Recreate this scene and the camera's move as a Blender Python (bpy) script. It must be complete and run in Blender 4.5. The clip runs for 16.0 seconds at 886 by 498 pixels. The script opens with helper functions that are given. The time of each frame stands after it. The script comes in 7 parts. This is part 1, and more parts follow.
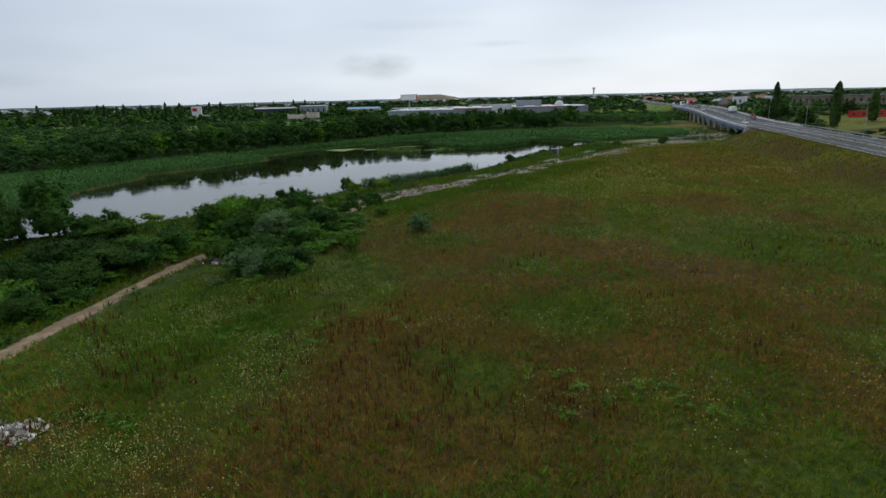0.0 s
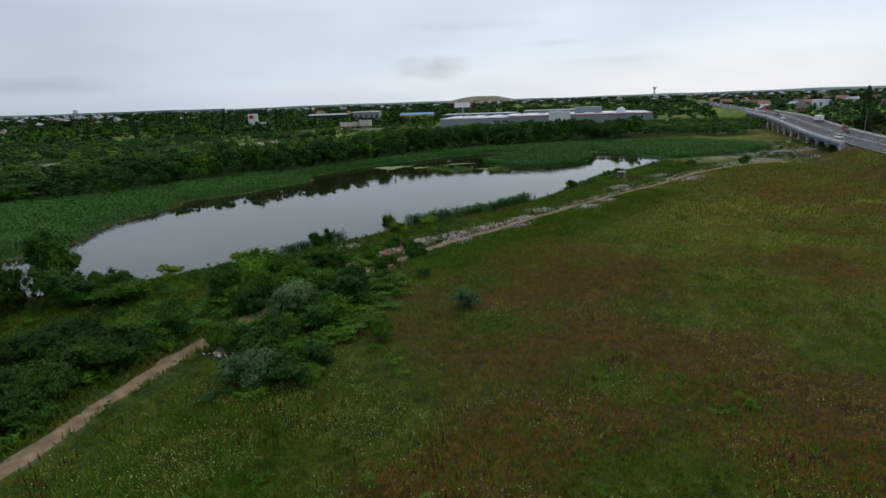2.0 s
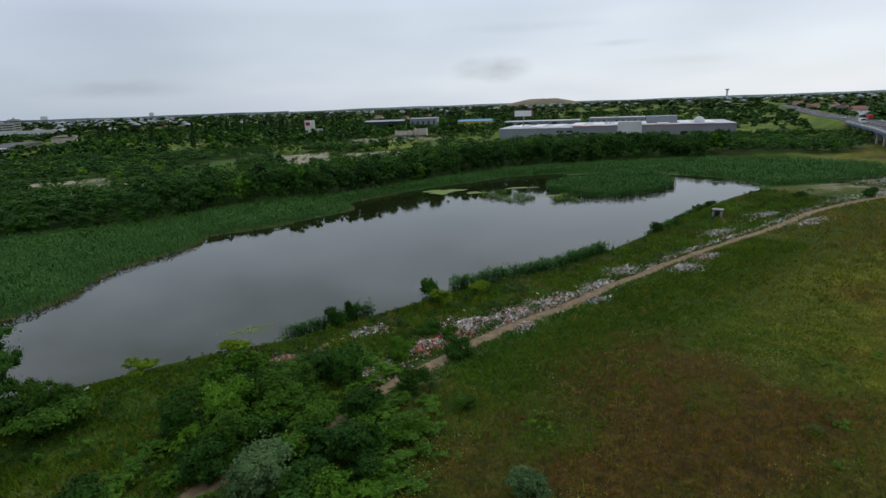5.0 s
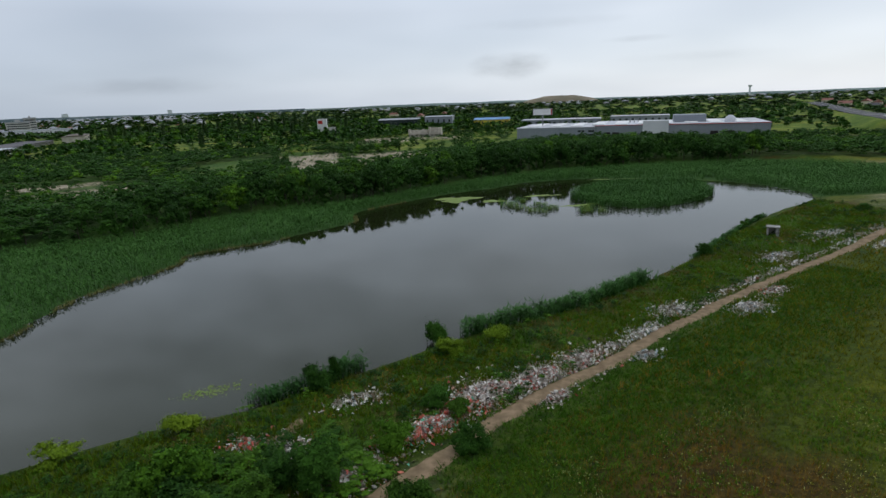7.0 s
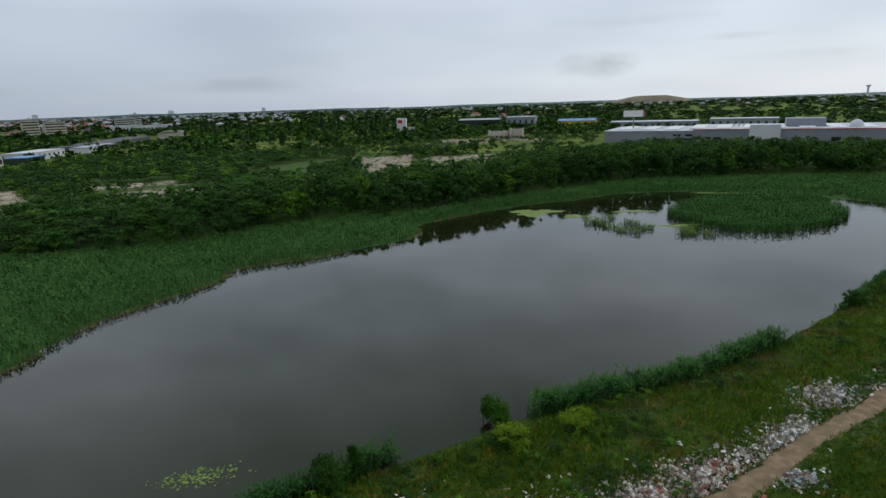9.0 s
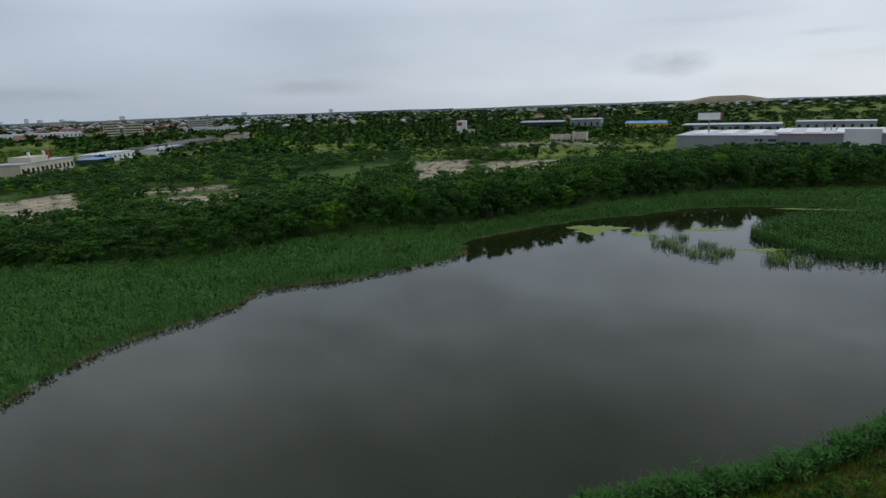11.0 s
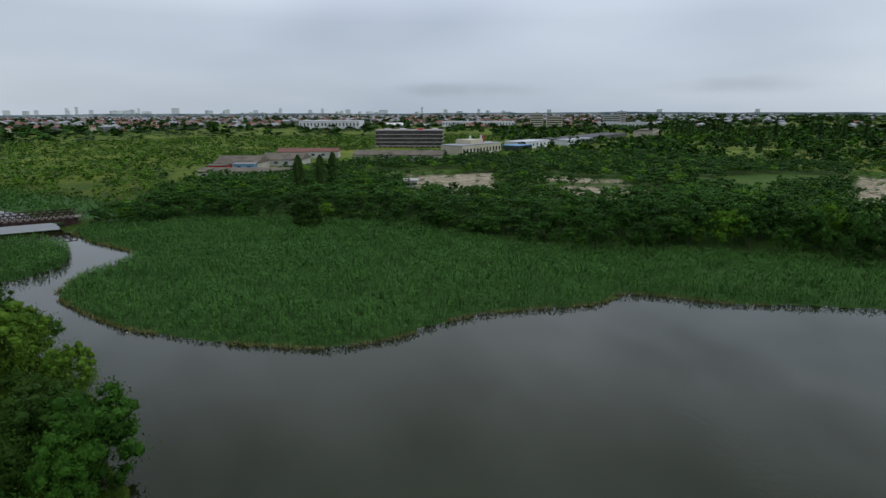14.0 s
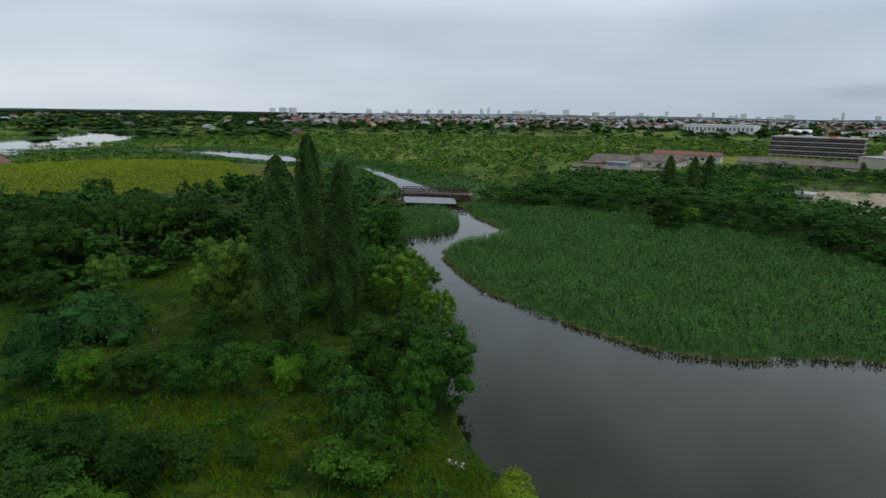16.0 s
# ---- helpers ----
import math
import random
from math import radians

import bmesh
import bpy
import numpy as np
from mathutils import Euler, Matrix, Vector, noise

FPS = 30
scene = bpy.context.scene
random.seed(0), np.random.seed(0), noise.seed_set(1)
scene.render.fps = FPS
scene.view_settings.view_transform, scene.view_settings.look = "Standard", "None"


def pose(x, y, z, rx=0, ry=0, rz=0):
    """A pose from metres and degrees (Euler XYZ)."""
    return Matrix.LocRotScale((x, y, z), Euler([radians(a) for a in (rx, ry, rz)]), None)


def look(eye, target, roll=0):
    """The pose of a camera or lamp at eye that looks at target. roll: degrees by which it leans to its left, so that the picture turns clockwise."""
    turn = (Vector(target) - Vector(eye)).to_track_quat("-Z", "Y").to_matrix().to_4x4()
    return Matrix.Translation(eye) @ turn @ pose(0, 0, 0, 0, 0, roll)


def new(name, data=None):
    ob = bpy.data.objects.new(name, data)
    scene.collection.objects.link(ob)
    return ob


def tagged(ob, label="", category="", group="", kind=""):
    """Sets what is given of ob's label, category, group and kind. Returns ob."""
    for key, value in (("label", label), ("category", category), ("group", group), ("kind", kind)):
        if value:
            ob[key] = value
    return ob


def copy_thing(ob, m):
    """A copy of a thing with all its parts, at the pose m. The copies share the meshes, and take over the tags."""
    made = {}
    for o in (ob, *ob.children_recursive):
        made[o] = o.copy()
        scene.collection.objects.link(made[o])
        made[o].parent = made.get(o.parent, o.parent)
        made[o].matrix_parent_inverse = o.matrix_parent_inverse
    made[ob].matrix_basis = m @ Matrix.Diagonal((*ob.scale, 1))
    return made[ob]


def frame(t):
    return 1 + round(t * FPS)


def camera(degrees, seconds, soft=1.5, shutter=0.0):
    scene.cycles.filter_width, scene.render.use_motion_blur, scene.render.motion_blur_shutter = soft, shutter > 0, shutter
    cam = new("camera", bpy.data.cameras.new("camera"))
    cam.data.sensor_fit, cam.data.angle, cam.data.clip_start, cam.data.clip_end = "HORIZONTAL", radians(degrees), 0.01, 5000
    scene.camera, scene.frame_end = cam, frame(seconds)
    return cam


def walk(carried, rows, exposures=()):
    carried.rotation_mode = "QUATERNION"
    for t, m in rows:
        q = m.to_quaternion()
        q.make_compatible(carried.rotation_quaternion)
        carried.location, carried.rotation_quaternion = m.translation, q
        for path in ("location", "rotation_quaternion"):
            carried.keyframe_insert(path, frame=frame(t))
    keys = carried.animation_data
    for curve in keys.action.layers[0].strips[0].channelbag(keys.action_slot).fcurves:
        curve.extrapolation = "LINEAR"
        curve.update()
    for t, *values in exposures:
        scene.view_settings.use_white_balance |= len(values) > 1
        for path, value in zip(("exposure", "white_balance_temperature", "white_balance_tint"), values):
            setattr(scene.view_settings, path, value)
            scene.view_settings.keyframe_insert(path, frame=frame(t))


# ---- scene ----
cam = camera(76.0, 16.0)
PATH = [
    (0, (0.00, 0.00, 18.06), (-0.001, 9.659, 15.470), -1.49),
    (0.5, (0.16, 3.48, 19.32), (-0.119, 13.136, 16.719), -1.56),
    (1, (0.25, 7.05, 20.48), (-0.259, 16.698, 17.891), -1.76),
    (1.5, (0.20, 10.79, 21.66), (-0.570, 20.421, 19.093), -1.85),
    (2, (0.12, 14.59, 22.74), (-0.800, 24.217, 20.185), -2.02),
    (2.5, (-0.05, 18.33, 23.45), (-1.017, 27.952, 20.892), -2.02),
    (3, (-0.24, 22.13, 24.06), (-1.381, 31.725, 21.504), -1.92),
    (3.5, (-0.50, 26.04, 24.96), (-2.076, 35.588, 22.428), -1.84),
    (4, (-0.70, 30.07, 25.97), (-2.416, 39.593, 23.457), -1.89),
    (4.6, (-1.12, 34.82, 26.87), (-2.972, 44.321, 24.370), -2.01),
    (5.2, (-1.82, 39.46, 27.29), (-3.738, 48.953, 24.795), -2.17),
    (5.8, (-2.61, 44.09, 27.47), (-4.582, 53.571, 24.968), -2.31),
    (6.5, (-3.42, 49.60, 27.68), (-5.489, 59.050, 25.165), -2.31),
    (7, (-3.89, 53.60, 27.92), (-6.060, 63.025, 25.386), -2.22),
    (7.5, (-4.49, 57.59, 28.06), (-6.781, 66.992, 25.524), -2.17),
    (8, (-5.12, 61.68, 28.12), (-7.634, 71.023, 25.601), -2.13),
    (8.5, (-5.83, 65.83, 28.18), (-8.726, 75.060, 25.666), -2.09),
    (9, (-6.58, 69.93, 28.28), (-10.055, 78.971, 25.779), -1.88),
    (9.6, (-7.31, 74.58, 28.47), (-11.272, 83.423, 25.983), -1.76),
    (10.2, (-7.78, 78.56, 28.73), (-11.971, 87.293, 26.258), -1.85),
    (10.8, (-8.11, 81.68, 28.96), (-12.472, 90.332, 26.508), -2.00),
    (11.5, (-8.48, 84.01, 29.08), (-13.217, 92.465, 26.636), -2.12),
    (12, (-8.78, 85.10, 29.07), (-13.910, 93.332, 26.631), -2.14),
    (12.5, (-9.31, 85.75, 29.01), (-15.287, 93.393, 26.600), -1.67),
    (13, (-9.81, 86.12, 28.96), (-16.856, 92.795, 26.569), -1.22),
    (13.5, (-10.12, 86.65, 28.75), (-18.187, 92.050, 26.378), -0.62),
    (14, (-10.18, 87.15, 28.53), (-19.067, 91.082, 26.157), -0.20),
    (14.5, (-10.04, 87.65, 28.03), (-19.492, 89.920, 25.678), -0.07),
    (15, (-9.93, 88.00, 27.79), (-19.631, 88.484, 25.421), 0.63),
    (15.5, (-9.65, 88.35, 27.53), (-19.276, 87.070, 25.149), 1.11),
    (16, (-9.37, 88.85, 27.12), (-18.852, 86.752, 24.762), 0.85),
]
walk(cam, [(t, look(eye, target, roll)) for t, eye, target, roll in PATH], [(0.0, 0.07), (2.0, 0.03), (4.0, -0.05), (6.5, -0.02), (9.0, -0.08), (11.5, -0.16), (13.0, -0.12), (14.5, 0.02), (16.0, 0.04)])

# ---- world and sun: a bright overcast day ----
world = bpy.data.worlds.new("overcast_sky")
scene.world = world
world.use_nodes = True
wn, wl = world.node_tree.nodes, world.node_tree.links
wn.clear()


def wnode(kind, **values):
    n = wn.new(kind)
    for key, value in values.items():
        n.inputs[key].default_value = value
    return n


def wmath(op, a, b=None):
    n = wn.new("ShaderNodeMath")
    n.operation = op
    for i, v in enumerate((a, b)):
        if v is None:
            continue
        if isinstance(v, (int, float)):
            n.inputs[i].default_value = v
        else:
            wl.new(v, n.inputs[i])
    return n.outputs[0]


SUN_AZ, SUN_EL = -35.0, 52.0
CLOUDS = [(-0.105, 0.053, 0.085, 0.028, 0.33), (0.1, 0.083, 0.07, 0.007, 0.1), (-0.05, 0.115, 0.16, 0.012, 0.08), (0.2, 0.052, 0.16, 0.01, 0.07), (-0.85, 0.036, 0.26, 0.018, 0.13), (-2.2, 0.034, 0.9, 0.018, 0.14)]
sky = wn.new("ShaderNodeTexSky")
sky.sky_type, sky.sun_disc = "NISHITA", False
sky.sun_elevation, sky.sun_rotation = radians(SUN_EL), radians(-SUN_AZ)
coord = wn.new("ShaderNodeTexCoord")
split = wn.new("ShaderNodeSeparateXYZ")
wl.new(coord.outputs["Generated"], split.inputs[0])
up = wmath("MAXIMUM", split.outputs[2], 0.0)
den = wmath("ADD", up, 0.22)
flat = wn.new("ShaderNodeCombineXYZ")
wl.new(wmath("DIVIDE", split.outputs[0], den), flat.inputs[0])
wl.new(wmath("DIVIDE", split.outputs[1], den), flat.inputs[1])
clouds = wnode("ShaderNodeTexNoise", Scale=1.0, Detail=2.0, Roughness=0.4)
wl.new(flat.outputs[0], clouds.inputs["Vector"])
ramp = wn.new("ShaderNodeValToRGB")
ramp.color_ramp.elements[0].position, ramp.color_ramp.elements[0].color = 0.30, (0.585, 0.645, 0.74, 1)
ramp.color_ramp.elements[1].position, ramp.color_ramp.elements[1].color = 0.70, (0.76, 0.81, 0.895, 1)
wl.new(clouds.outputs["Fac"], ramp.inputs[0])
soft = wnode("ShaderNodeTexNoise", Scale=0.55, Detail=2.0)
shift = wn.new("ShaderNodeVectorMath")
shift.inputs[1].default_value = (3.1, 7.7, 0.0)
wl.new(flat.outputs[0], shift.inputs[0])
wl.new(shift.outputs[0], soft.inputs["Vector"])
shade = wn.new("ShaderNodeMapRange")
for idx, v in ((1, 0.45), (2, 0.7), (3, 1.0), (4, 0.9)):
    shade.inputs[idx].default_value = v
wl.new(soft.outputs["Fac"], shade.inputs[0])
dim = wn.new("ShaderNodeVectorMath")
dim.operation = "SCALE"
wl.new(ramp.outputs[0], dim.inputs[0])
wl.new(shade.outputs[0], dim.inputs["Scale"])
# a paler band low over the horizon
low = wmath("POWER", wmath("SUBTRACT", 1.0, up), 9.0)
pale = wn.new("ShaderNodeMixRGB")
pale.inputs[2].default_value = (0.68, 0.74, 0.80, 1)
wl.new(wmath("MULTIPLY", low, 0.5), pale.inputs[0])
wl.new(dim.outputs[0], pale.inputs[1])
veil = wn.new("ShaderNodeMixRGB")
veil.blend_type = "ADD"
veil.inputs[0].default_value = 0.02
wl.new(pale.outputs[0], veil.inputs[1])
wl.new(sky.outputs[0], veil.inputs[2])


def cloud(over, east, high, wide, tall, depth):
    """A soft darker cloud at a bearing (east over north) and height, ragged by the noise."""
    u = wmath("DIVIDE", wmath("SUBTRACT", wmath("DIVIDE", split.outputs[0], wmath("MAXIMUM", split.outputs[1], 0.05)), east), wide)
    v = wmath("DIVIDE", wmath("SUBTRACT", split.outputs[2], high), tall)
    d = wmath("SUBTRACT", 1.35, wmath("ADD", wmath("MULTIPLY", u, u), wmath("MULTIPLY", v, v)))
    rag = wnode("ShaderNodeTexNoise", Scale=14.0, Detail=5.0)
    squash = wn.new("ShaderNodeMapping")
    squash.inputs["Scale"].default_value = (1, 1, 2.6)
    wl.new(coord.outputs["Generated"], squash.inputs["Vector"])
    wl.new(squash.outputs[0], rag.inputs["Vector"])
    m = wmath("SUBTRACT", wmath("ADD", d, wmath("MULTIPLY", rag.outputs["Fac"], 1.3)), 1.05)
    m = wmath("MINIMUM", wmath("MAXIMUM", m, 0.0), 1.0)
    m = wmath("MULTIPLY", wmath("MULTIPLY", m, m), wmath("GREATER_THAN", split.outputs[1], 0.0))
    return wmath("MULTIPLY", over, wmath("SUBTRACT", 1.0, wmath("MULTIPLY", m, depth)))


axis = wmath("ADD", wmath("MULTIPLY", split.outputs[0], 0.42), wmath("MULTIPLY", split.outputs[1], 0.91))
glow = wmath("ADD", wmath("ADD", wmath("MULTIPLY", wmath("MULTIPLY", axis, axis), 0.34), wmath("MULTIPLY", axis, 0.09)), -0.25)
glow = wmath("MULTIPLY", glow, wmath("SUBTRACT", 1.0, up))
high = wmath("MULTIPLY", wmath("MULTIPLY", wmath("SUBTRACT", 0.33, wmath("MULTIPLY", axis, axis)), up), 1.4)
glow = wmath("ADD", glow, high)
belt = wmath("DIVIDE", wmath("SUBTRACT", up, 0.34), 0.2)
belt = wmath("MAXIMUM", wmath("SUBTRACT", 1.0, wmath("MULTIPLY", belt, belt)), 0.0)
glow = wmath("ADD", glow, wmath("MULTIPLY", belt, 0.32))
# unseen sky to the south-east dimmed, to darken faces turned that way
rear = wmath("ADD", wmath("MULTIPLY", split.outputs[0], 0.5), wmath("MULTIPLY", split.outputs[1], -0.87))
glow = wmath("SUBTRACT", glow, wmath("MULTIPLY", wmath("MAXIMUM", wmath("SUBTRACT", rear, 0.4), 0.0), 0.95))
back = wnode("ShaderNodeBackground", Strength=0.78)
power = wmath("MULTIPLY", wmath("ADD", glow, 1.0), 0.87)
for east, high, wide, tall, depth in CLOUDS:
    power = cloud(power, east, high, wide, tall, depth)
# streaks of thicker and thinner cloud higher up
streak, squeeze = wnode("ShaderNodeTexNoise", Scale=2.6, Detail=4.0, Roughness=0.55), wn.new("ShaderNodeMapping")
squeeze.inputs["Scale"].default_value, squeeze.inputs["Rotation"].default_value = (0.9, 1.25, 1.0), (0, 0, radians(-20))
wl.new(flat.outputs[0], squeeze.inputs["Vector"])
wl.new(squeeze.outputs[0], streak.inputs["Vector"])
aloft = wmath("MINIMUM", wmath("MAXIMUM", wmath("MULTIPLY", wmath("SUBTRACT", up, 0.19), 8.0), 0.0), 1.0)
power = wmath("MULTIPLY", power, wmath("ADD", 1.0, wmath("MULTIPLY", wmath("MULTIPLY", wmath("SUBTRACT", streak.outputs["Fac"], 0.47), 1.15), aloft)))
wl.new(power, back.inputs["Strength"])
cool = wn.new("ShaderNodeMixRGB")
cool.blend_type = "MULTIPLY"
cool.inputs[2].default_value = (0.9, 0.96, 1.05, 1)
wl.new(wmath("MULTIPLY", wmath("SUBTRACT", 1.0, wmath("MULTIPLY", axis, axis)), wmath("MAXIMUM", wmath("SUBTRACT", 1.0, wmath("MULTIPLY", up, 3.2)), 0.0)), cool.inputs[0])
wl.new(veil.outputs[0], cool.inputs[1])
wl.new(cool.outputs[0], back.inputs["Color"])
wout = wn.new("ShaderNodeOutputWorld")
wl.new(back.outputs[0], wout.inputs["Surface"])

sun = new("sun", bpy.data.lights.new("sun", "SUN"))
sun.data.energy, sun.data.angle, sun.data.color = 0.4, radians(25), (1.0, 0.97, 0.92)
sun.matrix_world = look((0, 0, 100), (-100 * math.cos(radians(SUN_EL)) * math.sin(radians(-SUN_AZ)), -100 * math.cos(radians(SUN_EL)) * math.cos(radians(SUN_AZ)), 100 - 100 * math.sin(radians(SUN_EL))))
scene.view_settings.exposure = 0.0

# ---- materials ----
MATS = {}


def material(name, c1, c2=None, rough=0.8, scale=1.0, island=0.0, metal=0.0, bump=0.0, detail=4.0, spec=0.3, mid=None, stretch=None):
    """Two colours mixed by a noise of that scale and, by island, by the random of each loose piece; fine grain on top."""
    if name in MATS:
        return MATS[name]
    m = MATS[name] = bpy.data.materials.new(name)
    m.use_nodes = True
    n, l = m.node_tree.nodes, m.node_tree.links
    b = n["Principled BSDF"]
    b.inputs["Roughness"].default_value, b.inputs["Metallic"].default_value = rough, metal
    b.inputs["Specular IOR Level"].default_value = spec
    c2 = c2 or tuple(v * 0.8 for v in c1)
    geo, tex = n.new("ShaderNodeNewGeometry"), n.new("ShaderNodeTexNoise")
    tex.inputs["Scale"].default_value, tex.inputs["Detail"].default_value = scale, detail
    if stretch:
        mp = n.new("ShaderNodeMapping")
        mp.inputs["Scale"].default_value = stretch
        l.new(geo.outputs["Position"], mp.inputs["Vector"])
        l.new(mp.outputs[0], tex.inputs["Vector"])
    else:
        l.new(geo.outputs["Position"], tex.inputs["Vector"])
    rmp = n.new("ShaderNodeValToRGB")
    e = rmp.color_ramp.elements
    e[0].position, e[0].color = 0.34, (*c1, 1)
    e[1].position, e[1].color = 0.66, (*c2, 1)
    if mid:
        k = e.new(0.5)
        k.color = (*mid, 1)
    fac = tex.outputs["Fac"]
    if island:
        mix = n.new("ShaderNodeMix")
        mix.inputs[0].default_value = island
        l.new(fac, mix.inputs[2])
        l.new(geo.outputs["Random Per Island"], mix.inputs[3])
        fac = mix.outputs[0]
    l.new(fac, rmp.inputs[0])
    l.new(rmp.outputs[0], b.inputs["Base Color"])
    if bump:
        t2, bm_ = n.new("ShaderNodeTexNoise"), n.new("ShaderNodeBump")
        t2.inputs["Scale"].default_value = scale * 6
        l.new(geo.outputs["Position"], t2.inputs["Vector"])
        bm_.inputs["Strength"].default_value, bm_.inputs["Distance"].default_value = bump, 0.1
        l.new(t2.outputs["Fac"], bm_.inputs["Height"])
        l.new(bm_.outputs[0], b.inputs["Normal"])
    return m


def leafy(name, dark, light, rough=0.6):
    """Foliage: each leaf its own shade, each plant a little off the others, and a drift over metres."""
    m = MATS[name] = bpy.data.materials.new(name)
    m.use_nodes = True
    n, l = m.node_tree.nodes, m.node_tree.links
    b = n["Principled BSDF"]
    b.inputs["Roughness"].default_value, b.inputs["Specular IOR Level"].default_value = rough, 0.04
    geo, info, tex = n.new("ShaderNodeNewGeometry"), n.new("ShaderNodeObjectInfo"), n.new("ShaderNodeTexNoise")
    tex.inputs["Scale"].default_value, tex.inputs["Detail"].default_value = 0.22, 5.0
    l.new(geo.outputs["Position"], tex.inputs["Vector"])
    acc = None
    for src, w in ((geo.outputs["Random Per Island"], 0.34), (info.outputs["Random"], 0.32), (tex.outputs["Fac"], 0.8)):
        k = n.new("ShaderNodeMath")
        k.operation = "MULTIPLY_ADD"
        k.inputs[1].default_value = w
        k.inputs[2].default_value = -0.24
        l.new(src, k.inputs[0])
        if acc:
            l.new(acc, k.inputs[2])
        acc = k.outputs[0]
    rmp = n.new("ShaderNodeValToRGB")
    e = rmp.color_ramp.elements
    e[0].position, e[0].color = 0.15, (*dark, 1)
    e[1].position, e[1].color = 0.85, (*light, 1)
    l.new(acc, rmp.inputs[0])
    l.new(rmp.outputs[0], b.inputs["Base Color"])
    return m


LEAF_WOOD = leafy("leaf_wood", (0.008, 0.027, 0.005), (0.046, 0.122, 0.018))
LEAF_MID = leafy("leaf_mid", (0.009, 0.031, 0.005), (0.051, 0.138, 0.016))
LEAF_FRESH = leafy("leaf_fresh", (0.02, 0.062, 0.005), (0.115, 0.25, 0.018))
LEAF_DARK = leafy("leaf_dark", (0.006, 0.02, 0.004), (0.043, 0.094, 0.013))
LEAF_BLUE = leafy("leaf_blue", (0.009, 0.036, 0.008), (0.04, 0.125, 0.024))
LEAF_BANK = leafy("leaf_bank", (0.013, 0.04, 0.005), (0.076, 0.168, 0.017))
LEAF_SILVER = leafy("leaf_silver", (0.03, 0.07, 0.024), (0.15, 0.24, 0.09))
LEAF_WILLOW = leafy("leaf_willow", (0.026, 0.068, 0.007), (0.11, 0.2, 0.022))
LEAF_YELLOW = leafy("leaf_yellow", (0.06, 0.115, 0.006), (0.2, 0.3, 0.02))
LEAF_LIME = leafy("leaf_lime", (0.012, 0.038, 0.006), (0.11, 0.19, 0.026))
LEAF_POPLAR = leafy("leaf_poplar", (0.014, 0.035, 0.009), (0.06, 0.115, 0.026))
REED = leafy("reed_leaf", (0.02, 0.072, 0.013), (0.074, 0.178, 0.036))
REED_BANK = leafy("bank_reed_leaf", (0.014, 0.055, 0.012), (0.055, 0.145, 0.03))
REED_YOUNG = leafy("young_reed_leaf", (0.06, 0.125, 0.015), (0.19, 0.28, 0.05))
REED_DRY = leafy("reed_dry", (0.10, 0.11, 0.03), (0.28, 0.26, 0.10))
GRASS_DRY = leafy("grass_ripe", (0.1, 0.112, 0.006), (0.29, 0.28, 0.025))
GRASS = leafy("grass_green", (0.056, 0.09, 0.003), (0.188, 0.232, 0.011))
SORREL = leafy("sorrel_rust", (0.12, 0.064, 0.008), (0.41, 0.245, 0.045))
MOUNDGRASS = leafy("mound_grass", (0.13, 0.205, 0.013), (0.3, 0.385, 0.034))
PARKGRASS = leafy("park_grass_blade", (0.036, 0.098, 0.005), (0.115, 0.215, 0.014))
DOCK = leafy("dock_spike", (0.05, 0.012, 0.006), (0.13, 0.045, 0.02))
WEED = leafy("weed_fresh", (0.035, 0.105, 0.008), (0.12, 0.24, 0.02))
STRAW = leafy("grass_straw", (0.12, 0.11, 0.035), (0.28, 0.23, 0.09))
FLOWER = material("flower_white", (0.5, 0.51, 0.2), (0.38, 0.41, 0.09), 0.7, 2.0, 0.7)
ALGAE = material("algae", (0.12, 0.19, 0.03), (0.2, 0.27, 0.06), 0.7, 0.8, bump=0.3)
BARK = material("bark", (0.055, 0.045, 0.034), (0.11, 0.095, 0.075), 0.9, 3.0, bump=0.5)
DIRT = material("track_dirt", (0.16, 0.112, 0.064), (0.29, 0.205, 0.125), 0.95, 1.1, bump=0.12, detail=9.0, mid=(0.21, 0.15, 0.085))
ASPHALT = material("asphalt", (0.04, 0.041, 0.044), (0.07, 0.071, 0.074), 0.85, 0.15, bump=0.1)
PAINT = material("road_paint", (0.7, 0.7, 0.68), (0.55, 0.55, 0.53), 0.7, 1.0)
CONCRETE = material("concrete", (0.36, 0.36, 0.34), (0.5, 0.5, 0.47), 0.85, 0.3, bump=0.2)
HUTWALL = material("stained_concrete", (0.17, 0.165, 0.155), (0.42, 0.41, 0.38), 0.9, 1.4, bump=0.4, detail=8.0)
GIRDER = material("girder_blue", (0.09, 0.17, 0.37), (0.15, 0.24, 0.44), 0.55, 0.4)
STEEL = material("galvanised_steel", (0.26, 0.27, 0.28), (0.38, 0.39, 0.4), 0.55, 1.0, metal=0.6)
RUST = material("bridge_rust", (0.032, 0.018, 0.015), (0.065, 0.036, 0.03), 0.8, 0.9, bump=0.2)
CLAD = material("grey_cladding", (0.225, 0.25, 0.285), (0.29, 0.315, 0.35), 0.5, 0.05)
CLAD_WHITE = material("white_cladding", (0.72, 0.73, 0.75), (0.62, 0.63, 0.66), 0.5, 0.08)
ROOF_LIGHT = material("light_roof_sheet", (0.46, 0.47, 0.5), (0.56, 0.57, 0.6), 0.5, 0.05)
ROOF_GREY = material("grey_roof_sheet", (0.28, 0.30, 0.33), (0.38, 0.40, 0.43), 0.55, 0.06)
ROOF_DARK = material("dark_felt_roof", (0.075, 0.07, 0.075), (0.13, 0.125, 0.13), 0.85, 0.08)
